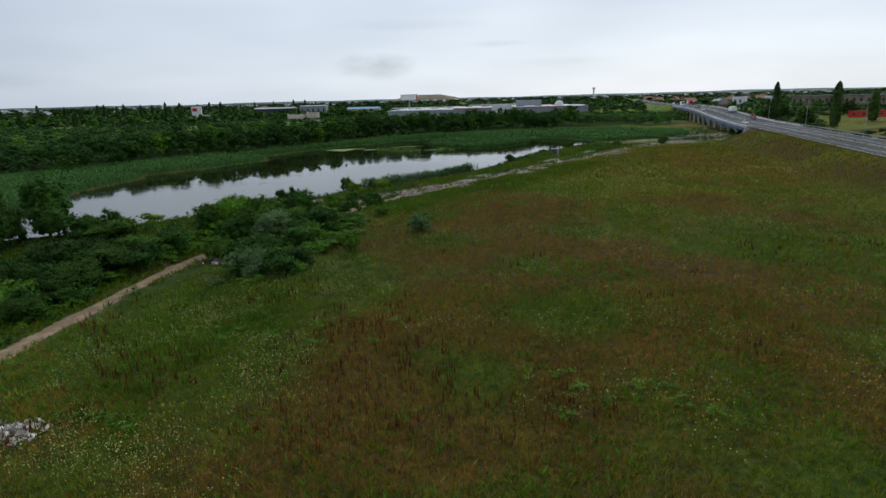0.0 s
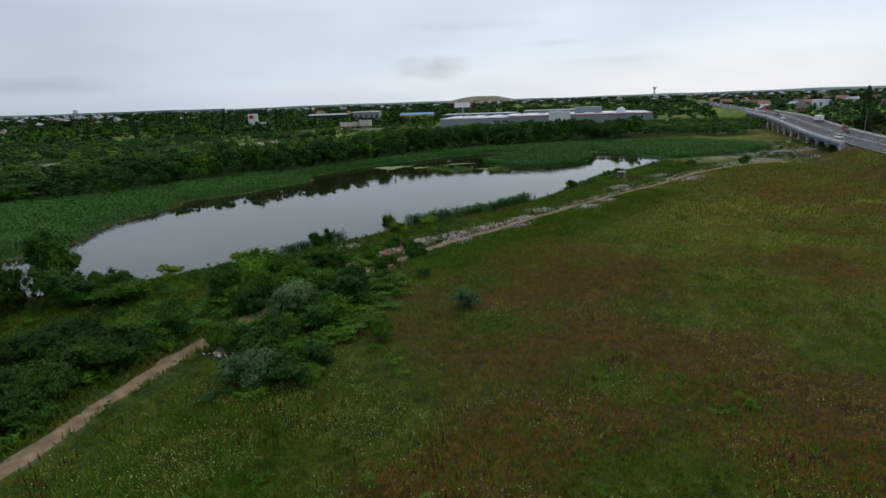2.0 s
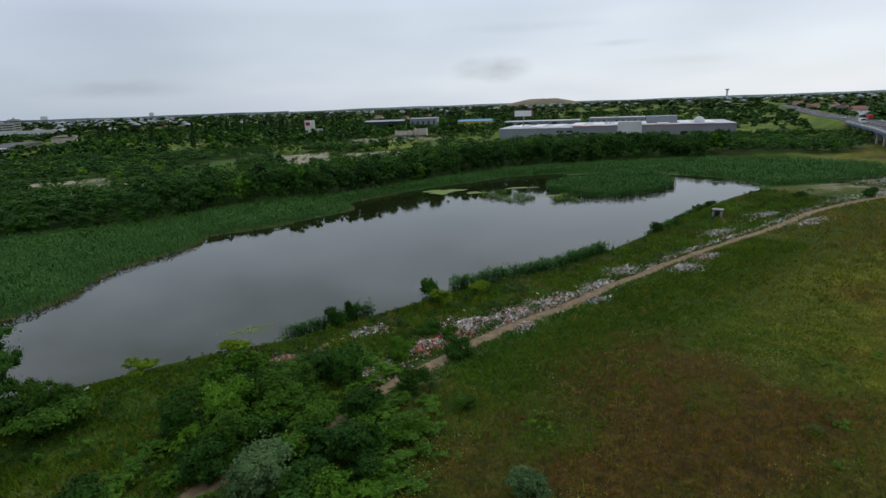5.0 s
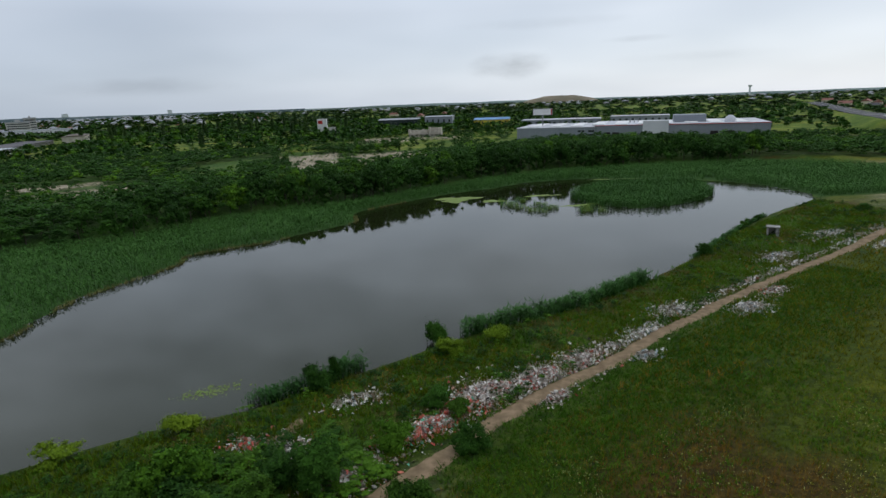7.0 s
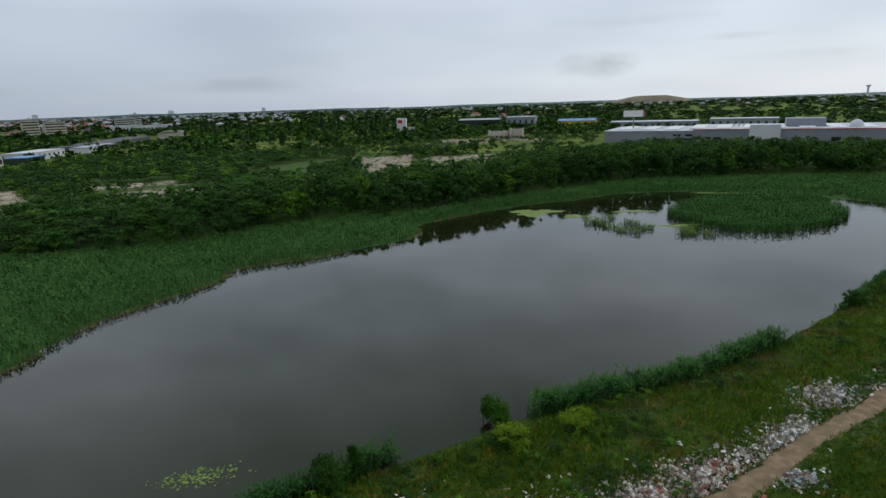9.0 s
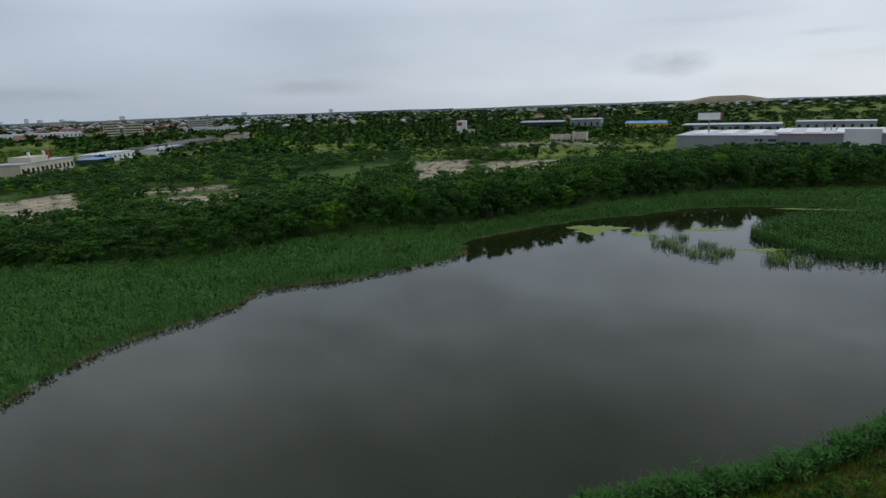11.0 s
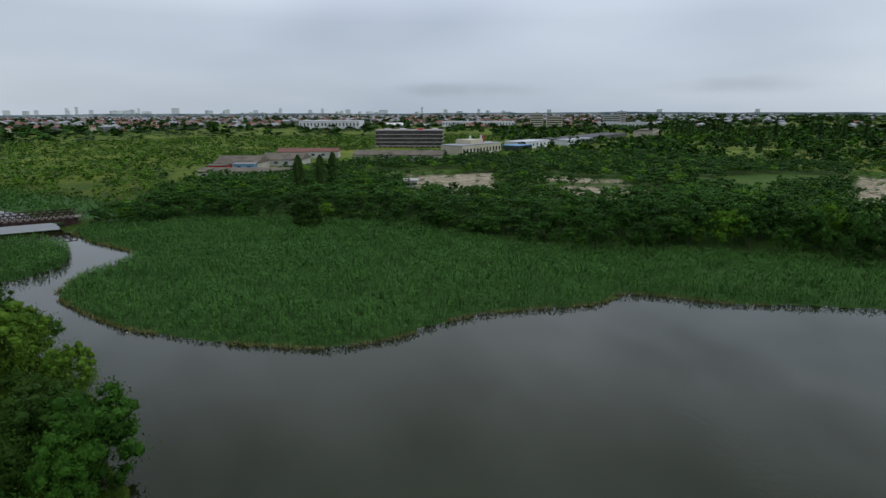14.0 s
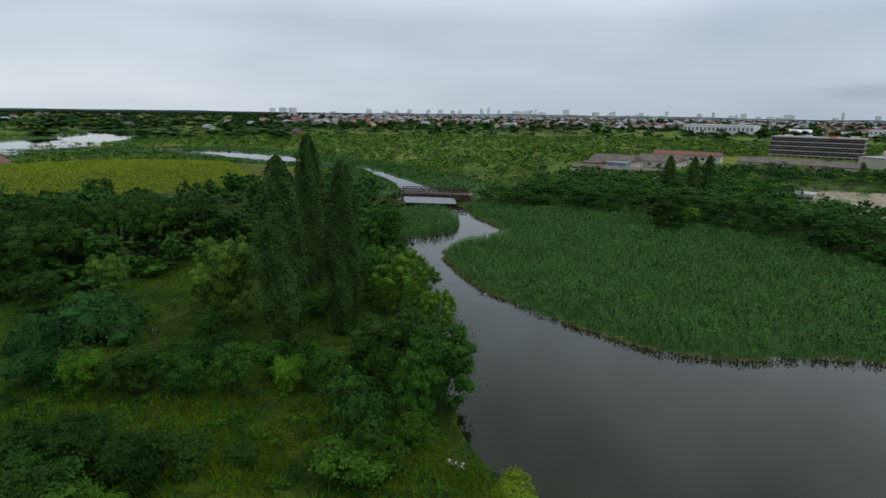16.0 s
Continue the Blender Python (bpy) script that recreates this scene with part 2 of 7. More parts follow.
ASBESTOS = material("weathered_fibre_cement", (0.11, 0.095, 0.075), (0.2, 0.17, 0.135), 0.9, 0.25, bump=0.2)
# tile red, dulled in the colour itself for haze over the far roofs
ROOF_RED = material("red_tile_roof", (0.17, 0.075, 0.055), (0.27, 0.13, 0.1), 0.8, 0.1, island=0.5)
ROOF_BLUE = material("blue_roof_sheet", (0.10, 0.25, 0.48), (0.16, 0.33, 0.55), 0.5, 0.1)
PLASTER = material("beige_plaster", (0.52, 0.48, 0.36), (0.62, 0.57, 0.44), 0.85, 0.15)
PLASTER_W = material("white_plaster", (0.55, 0.54, 0.51), (0.43, 0.42, 0.4), 0.85, 0.15)
RUIN = material("ruin_plaster", (0.42, 0.38, 0.32), (0.58, 0.54, 0.47), 0.95, 0.3, bump=0.3)
BRICK = material("old_brick", (0.25, 0.11, 0.075), (0.34, 0.19, 0.13), 0.9, 0.5, bump=0.2)
BAND = material("office_stone_band", (0.36, 0.29, 0.29), (0.44, 0.36, 0.36), 0.6, 0.2)
GLASS = material("dark_glazing", (0.02, 0.03, 0.032), (0.045, 0.06, 0.06), 0.12, 0.08, spec=0.6)
DARKVOID = material("dark_opening", (0.02, 0.019, 0.018), (0.035, 0.033, 0.03), 0.9, 0.5)
RED = material("red_paint", (0.55, 0.03, 0.025), (0.42, 0.03, 0.025), 0.5, 0.3)
YELLOW = material("yellow_paint", (0.62, 0.48, 0.06), (0.52, 0.4, 0.06), 0.6, 0.3)
WHITE = material("white_paint", (0.78, 0.78, 0.77), (0.7, 0.7, 0.69), 0.4, 0.3)
CARGREY = material("car_grey", (0.12, 0.125, 0.13), (0.16, 0.165, 0.17), 0.3, 0.5, metal=0.3)
RUBBER = material("tyre_rubber", (0.02, 0.02, 0.02), (0.03, 0.03, 0.03), 0.9, 2.0)
WOODGREY = material("weathered_wood", (0.12, 0.105, 0.085), (0.2, 0.18, 0.15), 0.9, 1.5, stretch=(1, 1, 0.1))
TOWNWALL = material("town_render", (0.16, 0.16, 0.165), (0.36, 0.35, 0.34), 0.85, 0.02, island=0.6)
# concrete colour paled and blued to carry the haze of distance
SKYLINE = material("hazed_concrete", (0.52, 0.57, 0.63), (0.66, 0.70, 0.74), 0.8, 0.02, island=0.6)


def rubbish_material(name, colours):
    m = bpy.data.materials.new(name)
    m.use_nodes = True
    n, l = m.node_tree.nodes, m.node_tree.links
    b = n["Principled BSDF"]
    b.inputs["Roughness"].default_value = 0.6
    geo, rmp = n.new("ShaderNodeNewGeometry"), n.new("ShaderNodeValToRGB")
    rmp.color_ramp.interpolation = "CONSTANT"
    e = rmp.color_ramp.elements
    for i, c in enumerate(colours):
        k = e[i] if i < 2 else e.new(i / len(colours))
        k.position, k.color = i / len(colours), (*c, 1)
    l.new(geo.outputs["Random Per Island"], rmp.inputs[0])
    l.new(rmp.outputs[0], b.inputs["Base Color"])
    return m


W8, G5, BR = (0.74, 0.71, 0.65), (0.38, 0.34, 0.29), (0.2, 0.15, 0.1)
RUBBISH = rubbish_material("mixed_rubbish", (W8, G5, BR, (0.62, 0.6, 0.56), W8, (0.35, 0.29, 0.23), G5, (0.5, 0.4, 0.34), BR, (0.14, 0.12, 0.11), (0.5, 0.45, 0.38), (0.45, 0.1, 0.07)))
RUBBISH_RED = rubbish_material("red_rubbish", (W8, (0.5, 0.08, 0.05), BR, (0.55, 0.16, 0.1), G5, (0.1, 0.35, 0.22), (0.5, 0.08, 0.05), W8, BR, (0.6, 0.3, 0.24)))
RUBBISH_PALE = rubbish_material("pale_rubbish", (W8, G5, G5, (0.62, 0.6, 0.56), BR, W8, (0.45, 0.39, 0.32), BR, (0.3, 0.38, 0.4)))

# ---- plan: shores, reed beds, woods, tracks ----
NEAR_SHORE = [(-170, 44.4), (-158, 48.7), (-146, 51.1), (-126, 53.7), (-112, 56.1), (-100, 60.4), (-90, 64.7), (-80, 68.9), (-70, 73.2), (-60, 78.4), (-52, 81.6), (-46, 86.8), (-43, 89.8), (-36, 95), (-32, 98.1),
              (-23, 108.3), (-17, 115.4), (-9, 122.6), (-4, 126.7), (7, 139.9), (16, 153), (28, 173.9), (43, 196.7), (56, 212.6), (58, 224.5), (50, 239.5), (36, 248.6)]
FAR_SHORE = [(34, 253.6), (12, 255.4), (-4, 251.9), (-18, 245.5), (-28, 233.1), (-40, 222.7), (-50, 208.5), (-58, 194.4), (-57, 186.5), (-55, 179.6), (-62, 168.5), (-67, 159.4), (-77, 149.2), (-75, 142.4), (-76, 136.4), (-78, 126.4),
             (-78, 118.5), (-75, 108.7), (-76, 99.7), (-80, 92.7), (-86, 84.6), (-94, 76.4), (-104, 70.2), (-113, 65.9), (-123, 66.6), (-137, 75.1), (-144, 72.9), (-159, 63.6), (-170, 59.3)]
ISLAND = [(-4, 218.8), (0, 207), (10, 200.4), (20, 202.7), (31, 213.6), (36, 227.5), (33, 242.5), (24, 250.6), (12, 246.3), (2, 234)]
ISLET = [(-124, 51.7), (-127, 57.6), (-135, 63.3), (-149, 61.9), (-160, 56.6), (-163, 50.6), (-150, 41.1), (-132, 41.6)]
REED_BACK = [(-176, 64.1), (-168, 79.2), (-171, 90.9), (-161, 109.1), (-148, 129.3), (-128, 143.7), (-108, 152.3), (-98, 165.4), (-91, 181.5), (-78, 197.7), (-63, 206.1), (-52, 223.3), (-34, 252.1), (0, 278.3), (36, 292), (64, 298)]
REED_EAST = [(88, 295), (112, 266.7), (104, 238.5), (82, 224.5), (60, 217.5), (58, 224.5), (50, 239.5), (36, 248.6)]
CHANNEL = [(-160, 53, 7), (-182, 46, 8), (-203, 37, 6), (-222, 26, 3.6), (-243, 11, 3.2), (-258, 1, 2.6), (-272, -12, 2.6), (-283, -40, 4), (-293, -62, 9), (-309, -85, 17), (-321, -108, 14), (-333, -142, 9), (-321, -172, 11), (-306, -194, 9), (-272, -216, 9), (-262, -255, 24), (-305, -290, 54), (-350, -292, 42), (-395, -303, 35), (-440, -322, 29), (-500, -366, 13), (-528, -402, 14), (-562, -455, 13)]
CLEARINGS = [[(-232, 172), (-224, 206), (-172, 180), (-182, 152)], [(-179, 205.6), (-151, 233.4), (-145, 209.6), (-160, 196.3)], [(-152, 329.7), (-126, 343.6), (-99, 279.1), (-108, 254.1)],
             [(-116, 336.3), (-76, 350.1), (-70, 321.2), (-93, 282.4)], [(-150, 410), (-80, 440), (-70, 470), (-150, 455)], [(-205, 217.2), (-180, 237.7), (-172, 228.8), (-196, 208.2)]]
WOOD_EDGE = [(70, 301.1), (112, 299.1), (150, 349.7), (176, 420), (125, 412), (108, 385), (-38, 408), (-62, 384.9), (-70, 351.2), (-120, 361.3), (-185, 348.4), (-262, 332.5), (-322, 273.8), (-318, 197.4), (-290, 167.6), (-255, 121.1), (-236, 85.4), (-186, 67.7)]
TRACK = [(-38, -90), (-36, -40), (-34, -10), (-32.5, 14), (-31.8, 25), (-31.6, 32), (-31.4, 37.5), (-31, 42), (-30.4, 47), (-29.7, 52), (-29, 57), (-28, 62), (-25, 71), (-20.2, 78.5), (-17.2, 85), (-13, 91.5), (-9, 98.3), (-4, 105), (1, 110.6), (7, 119.1), (14, 127.7), (22, 137.3), (34, 150.2), (45, 162.1), (56, 174.9), (70, 187.8), (90, 203.7)]
SIDE_PATH = [(-24, 78.5), (-27, 83.4), (-28, 89.3), (-27, 95.3)]
MEADOW_TRAIL = [(40, 40.2), (18, 60), (6, 73.5), (6, 91.3), (20, 107.6)]


def smooth_loop(points, closed=False, steps=4):
    """Catmull-Rom through the points."""
    p = np.array(points, float)
    n = len(p)
    out = []
    for i in range(n if closed else n - 1):
        a, b, c, d = (p[(i + k) % n] if closed else p[min(max(i + k, 0), n - 1)] for k in (-1, 0, 1, 2))
        for s in range(steps):
            u = s / steps
            out.append(0.5 * (2 * b + (c - a) * u + (2 * a - 5 * b + 4 * c - d) * u * u + (3 * b - a - 3 * c + d) * u**3))
    if not closed:
        out.append(p[-1])
    return np.array(out)


def seg_dist(pts, line, closed=False):
    """Distance from each point to a polyline, and where along it."""
    best, along = np.full(len(pts), 1e9), np.zeros(len(pts))
    idx = range(len(line) if closed else len(line) - 1)
    for i in idx:
        a, b = line[i], line[(i + 1) % len(line)]
        ab = b - a
        u = np.clip(((pts - a) @ ab) / max(ab @ ab, 1e-9), 0, 1)
        q = pts - a - u[:, None] * ab
        d = np.hypot(q[:, 0], q[:, 1])
        hit = d < best
        best[hit], along[hit] = d[hit], i + u[hit]
    return best, along


def inside(pts, poly):
    x, y = pts[:, 0], pts[:, 1]
    r = np.zeros(len(pts), bool)
    for i in range(len(poly)):
        (x0, y0), (x1, y1) = poly[i], poly[i - 1]
        if y0 == y1:
            continue
        c = ((y0 > y) != (y1 > y)) & (x < (x1 - x0) * (y - y0) / (y1 - y0) + x0)
        r ^= c
    return r


def signed(pts, poly):
    d, _ = seg_dist(pts, poly, True)
    return np.where(inside(pts, poly), -d, d)


def ss(a, b, v):
    u = np.clip((v - a) / (b - a), 0, 1)
    return u * u * (3 - 2 * u)


def lattice(ix, iy, seed):
    h = (ix.astype(np.int64) * 374761393 + iy.astype(np.int64) * 668265263 + seed * 974711) & 0x7FFFFFFF
    h = ((h ^ (h >> 13)) * 1274126177) & 0x7FFFFFFF
    return ((h ^ (h >> 16)) & 0xFFFF) / 65535.0


def vnoise(pts, size, seed=0, octaves=3):
    """Value noise from 0 to 1 over the plan, with features of that many metres."""
    tot, amp, out = 0.0, 1.0, np.zeros(len(pts))
    for o in range(octaves):
        q = pts / size * 2**o
        i = np.floor(q)
        f = q - i
        f = f * f * (3 - 2 * f)
        ix, iy = i[:, 0], i[:, 1]
        v = (lattice(ix, iy, seed + o) * (1 - f[:, 0]) + lattice(ix + 1, iy, seed + o) * f[:, 0]) * (1 - f[:, 1]) + (lattice(ix, iy + 1, seed + o) * (1 - f[:, 0]) + lattice(ix + 1, iy + 1, seed + o) * f[:, 0]) * f[:, 1]
        out += amp * v
        tot += amp
        amp *= 0.5
    return out / tot


POND = smooth_loop(NEAR_SHORE + FAR_SHORE, True, 3)
ISLE = smooth_loop(ISLAND, True, 3)
ISLET_L = smooth_loop(ISLET, True, 3)
REEDS = np.array([*FAR_SHORE[::-1], *[(36, 252)], *REED_EAST[::-1][1:], *REED_BACK[::-1]], float)
CHAN = np.array([c[:2] for c in CHANNEL], float)
CHAN_W = np.array([c[2] for c in CHANNEL], float)
TRACK_L = smooth_loop(TRACK, False, 4)
WOODS = np.array(REED_BACK + WOOD_EDGE, float)
ROAD_SLOPE = 0.272


def water_dist(pts):
    """Metres from the water's edge; below nought on the water."""
    far = pts[:, 0] < -150
    d = signed(pts, POND)
    dc = np.full(len(pts), 1e9)
    if far.any():
        q, a = seg_dist(pts[far], CHAN)
        i = np.clip(a.astype(int), 0, len(CHAN) - 2)
        dc[far] = q - (CHAN_W[i] + (a - i) * (CHAN_W[i + 1] - CHAN_W[i]))
    return np.minimum(d, dc)


def road_across(pts):
    """Metres to the side of the high road's middle line."""
    return (pts[:, 0] - (124 + ROAD_SLOPE * (pts[:, 1] - 223))) / math.hypot(1, ROAD_SLOPE)


def deck_z(y):
    return 5.0 + 2.9 * ss(225, 360, y) - 2.0 * ss(420, 620, y)


def mound_e(pts):
    """The grassy mound beyond the park: 1 at its foot."""
    dx, dy = pts[:, 0] + 184, pts[:, 1] + 88
    return np.hypot((0.78 * dx - 0.62 * dy) / 86, (0.62 * dx + 0.78 * dy) / 54)


def height(pts):
    pts = np.asarray(pts, float)
    d = water_dist(pts)
    wob = vnoise(pts, 9, 5, 2) - 0.5
    h = 0.1 + 0.5 * ss(0, 4, d) + 1.7 * ss(8, 45, d) * (0.3 + 0.7 * ss(60, 92, pts[:, 1])) + wob * 0.35 * ss(2, 10, d)
    dr = np.minimum(np.minimum(signed(pts, REEDS), signed(pts, ISLE)), signed(pts, ISLET_L))
    h = np.where(d > 0, h + (0.06 - h) * (1 - ss(0, 7, dr)), h)
    h = np.where(d <= 0, -0.28 * np.minimum(-d, 5), h)
    h = np.where(dr < 0, np.minimum(0.05, h + 3), h)
    # grassy mound beyond the park
    h += 4.2 * (1 - ss(0.4, 1.08, mound_e(pts))) * (d > 0)
    # embankment of the high road, and the lower ground beside it
    a = np.abs(road_across(pts))
    h = np.where((d > 0) & (pts[:, 1] < 440), h - np.maximum(h - 0.45, 0) * (1 - ss(22, 62, a)) * ss(60, 120, pts[:, 1]), h)
    up_ = np.where(pts[:, 1] < 235, 1 - ss(196, 209, pts[:, 1]), ss(415, 430, pts[:, 1]) * (1 - ss(900, 1000, pts[:, 1])))
    rise = np.maximum(deck_z(pts[:, 1]) - 0.28 - h, 0)
    h += rise * (1 - ss(9.5, 21, a)) * up_
    return h


def ground_z(x, y):
    return float(height(np.array([[x, y]]))[0])


# ---- mesh helpers ----
def mesh_from(name, faces, mat, smooth=False):
    """A mesh from an array of separate faces, (n, corners, 3)."""
    f = np.asarray(faces, np.float32)
    n, k = f.shape[:2]
    me = bpy.data.meshes.new(name)
    me.vertices.add(n * k)
    me.vertices.foreach_set("co", f.ravel())
    me.loops.add(n * k)
    me.loops.foreach_set("vertex_index", np.arange(n * k, dtype=np.int32))
    me.polygons.add(n)
    me.polygons.foreach_set("loop_start", np.arange(0, n * k, k, dtype=np.int32))
    me.update(calc_edges=True)
    me.materials.append(mat)
    return me


def empty(name, m=None):
    ob = new(name)
    ob.empty_display_size = 0.5
    if m is not None:
        ob.matrix_basis = m
    return ob


def part(name, data, mat, parent, label=""):
    """Links a bmesh or a mesh as one object under a thing or a part."""
    if isinstance(data, bmesh.types.BMesh):
        me = bpy.data.meshes.new(name)
        data.to_mesh(me)
        data.free()
    else:
        me = data
    if mat and not me.materials:
        me.materials.append(mat)
    ob = new(name, me)
    ob.parent = parent
    return tagged(ob, label)


def box(bm, x0, x1, y0, y1, z0, z1, m=None):
    mat = Matrix.Translation(((x0 + x1) / 2, (y0 + y1) / 2, (z0 + z1) / 2)) @ Matrix.Diagonal((x1 - x0, y1 - y0, z1 - z0, 1))
    bmesh.ops.create_cube(bm, size=1, matrix=(m @ mat) if m is not None else mat)
    return bm


def boxes(*rows):
    bm = bmesh.new()
    for r in rows:
        box(bm, *r)
    return bm


def bevelled(*rows, width=0.05):
    bm = boxes(*rows)
    bmesh.ops.bevel(bm, geom=bm.edges[:], offset=width, segments=1, affect="EDGES")
    return bm


def tube(bm, p, q, r0, r1, sides=7):
    p, q = Vector(p), Vector(q)
    t = (q - p).to_track_quat("Z", "Y").to_matrix().to_4x4()
    bmesh.ops.create_cone(bm, cap_ends=True, segments=sides, radius1=r0, radius2=r1, depth=(q - p).length, matrix=Matrix.Translation((p + q) / 2) @ t)
    return bm


def prism(bm, outline, y0, y1):
    """An outline in x and z drawn out along y."""
    a = [bm.verts.new((x, y0, z)) for x, z in outline]
    b = [bm.verts.new((x, y1, z)) for x, z in outline]
    n = len(outline)
    bm.faces.new(a)
    bm.faces.new(b[::-1])
    for i in range(n):
        bm.faces.new((a[i], b[i], b[(i + 1) % n], a[(i + 1) % n]))
    bmesh.ops.recalc_face_normals(bm, faces=bm.faces[:])
    return bm


# ---- ground, water, tracks ----
def spaced(lo, hi, step, far_lo, far_hi, grow=1.16):
    mid = list(np.arange(lo, hi + 0.01, step))
    for sign, end in ((-1, far_lo), (1, far_hi)):
        s, v, more = step, (mid[0] if sign < 0 else mid[-1]), []
        while (v - end) * sign < 0:
            s *= grow
            v += sign * s
            more.append(v)
        mid = more[::-1] + mid if sign < 0 else mid + more
    return np.array(mid)


gx, gy = spaced(-190, 140, 1.7, -4300, 4300), spaced(5, 310, 1.7, -4300, 4300)
GX, GY = np.meshgrid(gx, gy)
gp = np.stack([GX.ravel(), GY.ravel()], 1)
gz = height(gp)
nx, ny = len(gx), len(gy)
ii = (np.arange(ny - 1)[:, None] * nx + np.arange(nx - 1)[None]).ravel()
quads = np.stack([ii, ii + 1, ii + nx + 1, ii + nx], 1).astype(np.int32)
gme = bpy.data.meshes.new("ground")
gme.vertices.add(len(gp))
gme.vertices.foreach_set("co", np.column_stack([gp, gz]).astype(np.float32).ravel())
gme.loops.add(quads.size)
gme.loops.foreach_set("vertex_index", quads.ravel())
gme.polygons.add(len(quads))
gme.polygons.foreach_set("loop_start", np.arange(0, quads.size, 4, dtype=np.int32))
gme.polygons.foreach_set("use_smooth", np.ones(len(quads), bool))
gme.update(calc_edges=True)


def rust_cover(pts):
    """How much of the meadow is sorrel and dry grass, 0 to 1."""
    v = vnoise(pts, 22, 11, 3) * 0.54 + vnoise(pts, 6, 31, 3) * 0.46
    t, _ = seg_dist(pts, smooth_loop(MEADOW_TRAIL))
    v += 0.1 * (1 - ss(1, 8, t))
    for x, y, q, w in ((16, 81, 8, 0.14), (6, 75, 6, 0.14), (18, 62, 6, 0.14), (-4, 61, 5, 0.14), (4, 61, 4, 0.12), (32, 86, 8, 0.12), (-4, 40, 6, 0.14), (-5, 28, 5, 0.13), (15, 40, 5, 0.12), (24, 50, 7, 0.12), (21, 32, 5, 0.12), (6, 51, 4, 0.1), (42, 80, 8, 0.12),
                       (15, 70, 4, -0.14), (7, 56, 3, -0.12), (0, 68, 4, -0.12), (22, 69, 4, -0.12), (18, 102, 9, -0.14), (-20, 35, 6, -0.2), (-15, 42, 5, -0.16), (9, 40, 4, -0.14), (17, 22, 5, -0.14), (4, 31, 4, -0.12), (35, 62, 7, -0.12)):
        v += w * np.exp(-((pts[:, 0] - x) ** 2 + (pts[:, 1] - y) ** 2) / q**2)
    far = ss(95, 125, pts[:, 1] - 0.55 * pts[:, 0])
    return 0.88 * ss(0.43, 0.645, v - 0.04 * far)


def clearing_dist(pts):
    d = np.full(len(pts), 1e9)
    for c in CLEARINGS:
        d = np.minimum(d, signed(pts, np.array(c, float)))
    return d


def ripeness(pts):
    """Where the grass has ripened to gold-green, more so away from the start of the meadow."""
    t, _ = seg_dist(pts, TRACK_L)
    return ss(9, 30, t) * ss(58, 130, pts[:, 1] + 0.3 * pts[:, 0]) * (0.35 + 0.65 * ss(0.3, 0.65, vnoise(pts, 18, 88, 3)))


def bare_cover(pts):
    d = clearing_dist(pts)
    d += (vnoise(pts, 12, 44, 3) - 0.5) * 14
    return 1 - ss(-2, 3, d)


def meadow_mask(pts):
    """The near meadow: this side of the water."""
    d = water_dist(pts)
    s, a = seg_dist(pts, np.array(NEAR_SHORE, float))
    side = (pts[:, 1] < 60 + 0.9 * (pts[:, 0] + 60)) | (pts[:, 0] > 58)
    return ss(1, 5, d) * side * (pts[:, 1] < 420)


near_m = meadow_mask(gp)
reed_d = np.minimum(np.minimum(signed(gp, REEDS), signed(gp, ISLE)), signed(gp, ISLET_L))
cover = np.zeros((len(gp), 4), np.float32)
tr_d, _ = seg_dist(gp, TRACK_L)
cover[:, 0] = rust_cover(gp) * near_m * ss(6, 16, tr_d) * ss(-32, -18, gp[:, 0])
cover[:, 0] = np.maximum(cover[:, 0], (1 - ss(14, 24, np.abs(road_across(gp)))) * (gp[:, 1] < 212) * near_m * ss(0.3, 0.6, vnoise(gp, 12, 93, 3)))
cover[:, 1] = np.maximum(bare_cover(gp), 0.15 * (1 - ss(0.6, 1.4, tr_d)))
cover[:, 1] = np.maximum(cover[:, 1], 0.1 * ss(0.48, 0.66, vnoise(gp, 4, 91, 3)) * (1 - ss(2, 6, tr_d)) * (gp[:, 1] > 84))
rough = ss(60, 80, gp[:, 0]) * (1 - ss(135, 165, gp[:, 0])) * ss(186, 200, gp[:, 1]) * (1 - ss(262, 300, gp[:, 1])) * (water_dist(gp) > 4) * (reed_d > 2)
cover[:, 1] = np.maximum(cover[:, 1], 0.75 * rough * ss(0.5, 0.66, vnoise(gp, 9, 92, 4)))
cover[:, 2] = np.maximum(1 - ss(-1, 3, reed_d), (inside(gp, WOODS)) * 0.7)
cover[:, 2] = np.maximum(cover[:, 2], (gp[:, 0] < -186) * (1 - ss(16, 26, water_dist(gp) + 10 * (vnoise(gp, 25, 94, 2) - 0.5))))
cover[:, 3] = np.maximum(near_m * ss(2, 8, tr_d) * ripeness(gp) * ss(-26, -12, gp[:, 0]), 0.6 * (1 - ss(0.95, 1.1, mound_e(gp))))
att = gme.attributes.new("cover", "FLOAT_COLOR", "POINT")
att.data.foreach_set("color", cover.ravel())


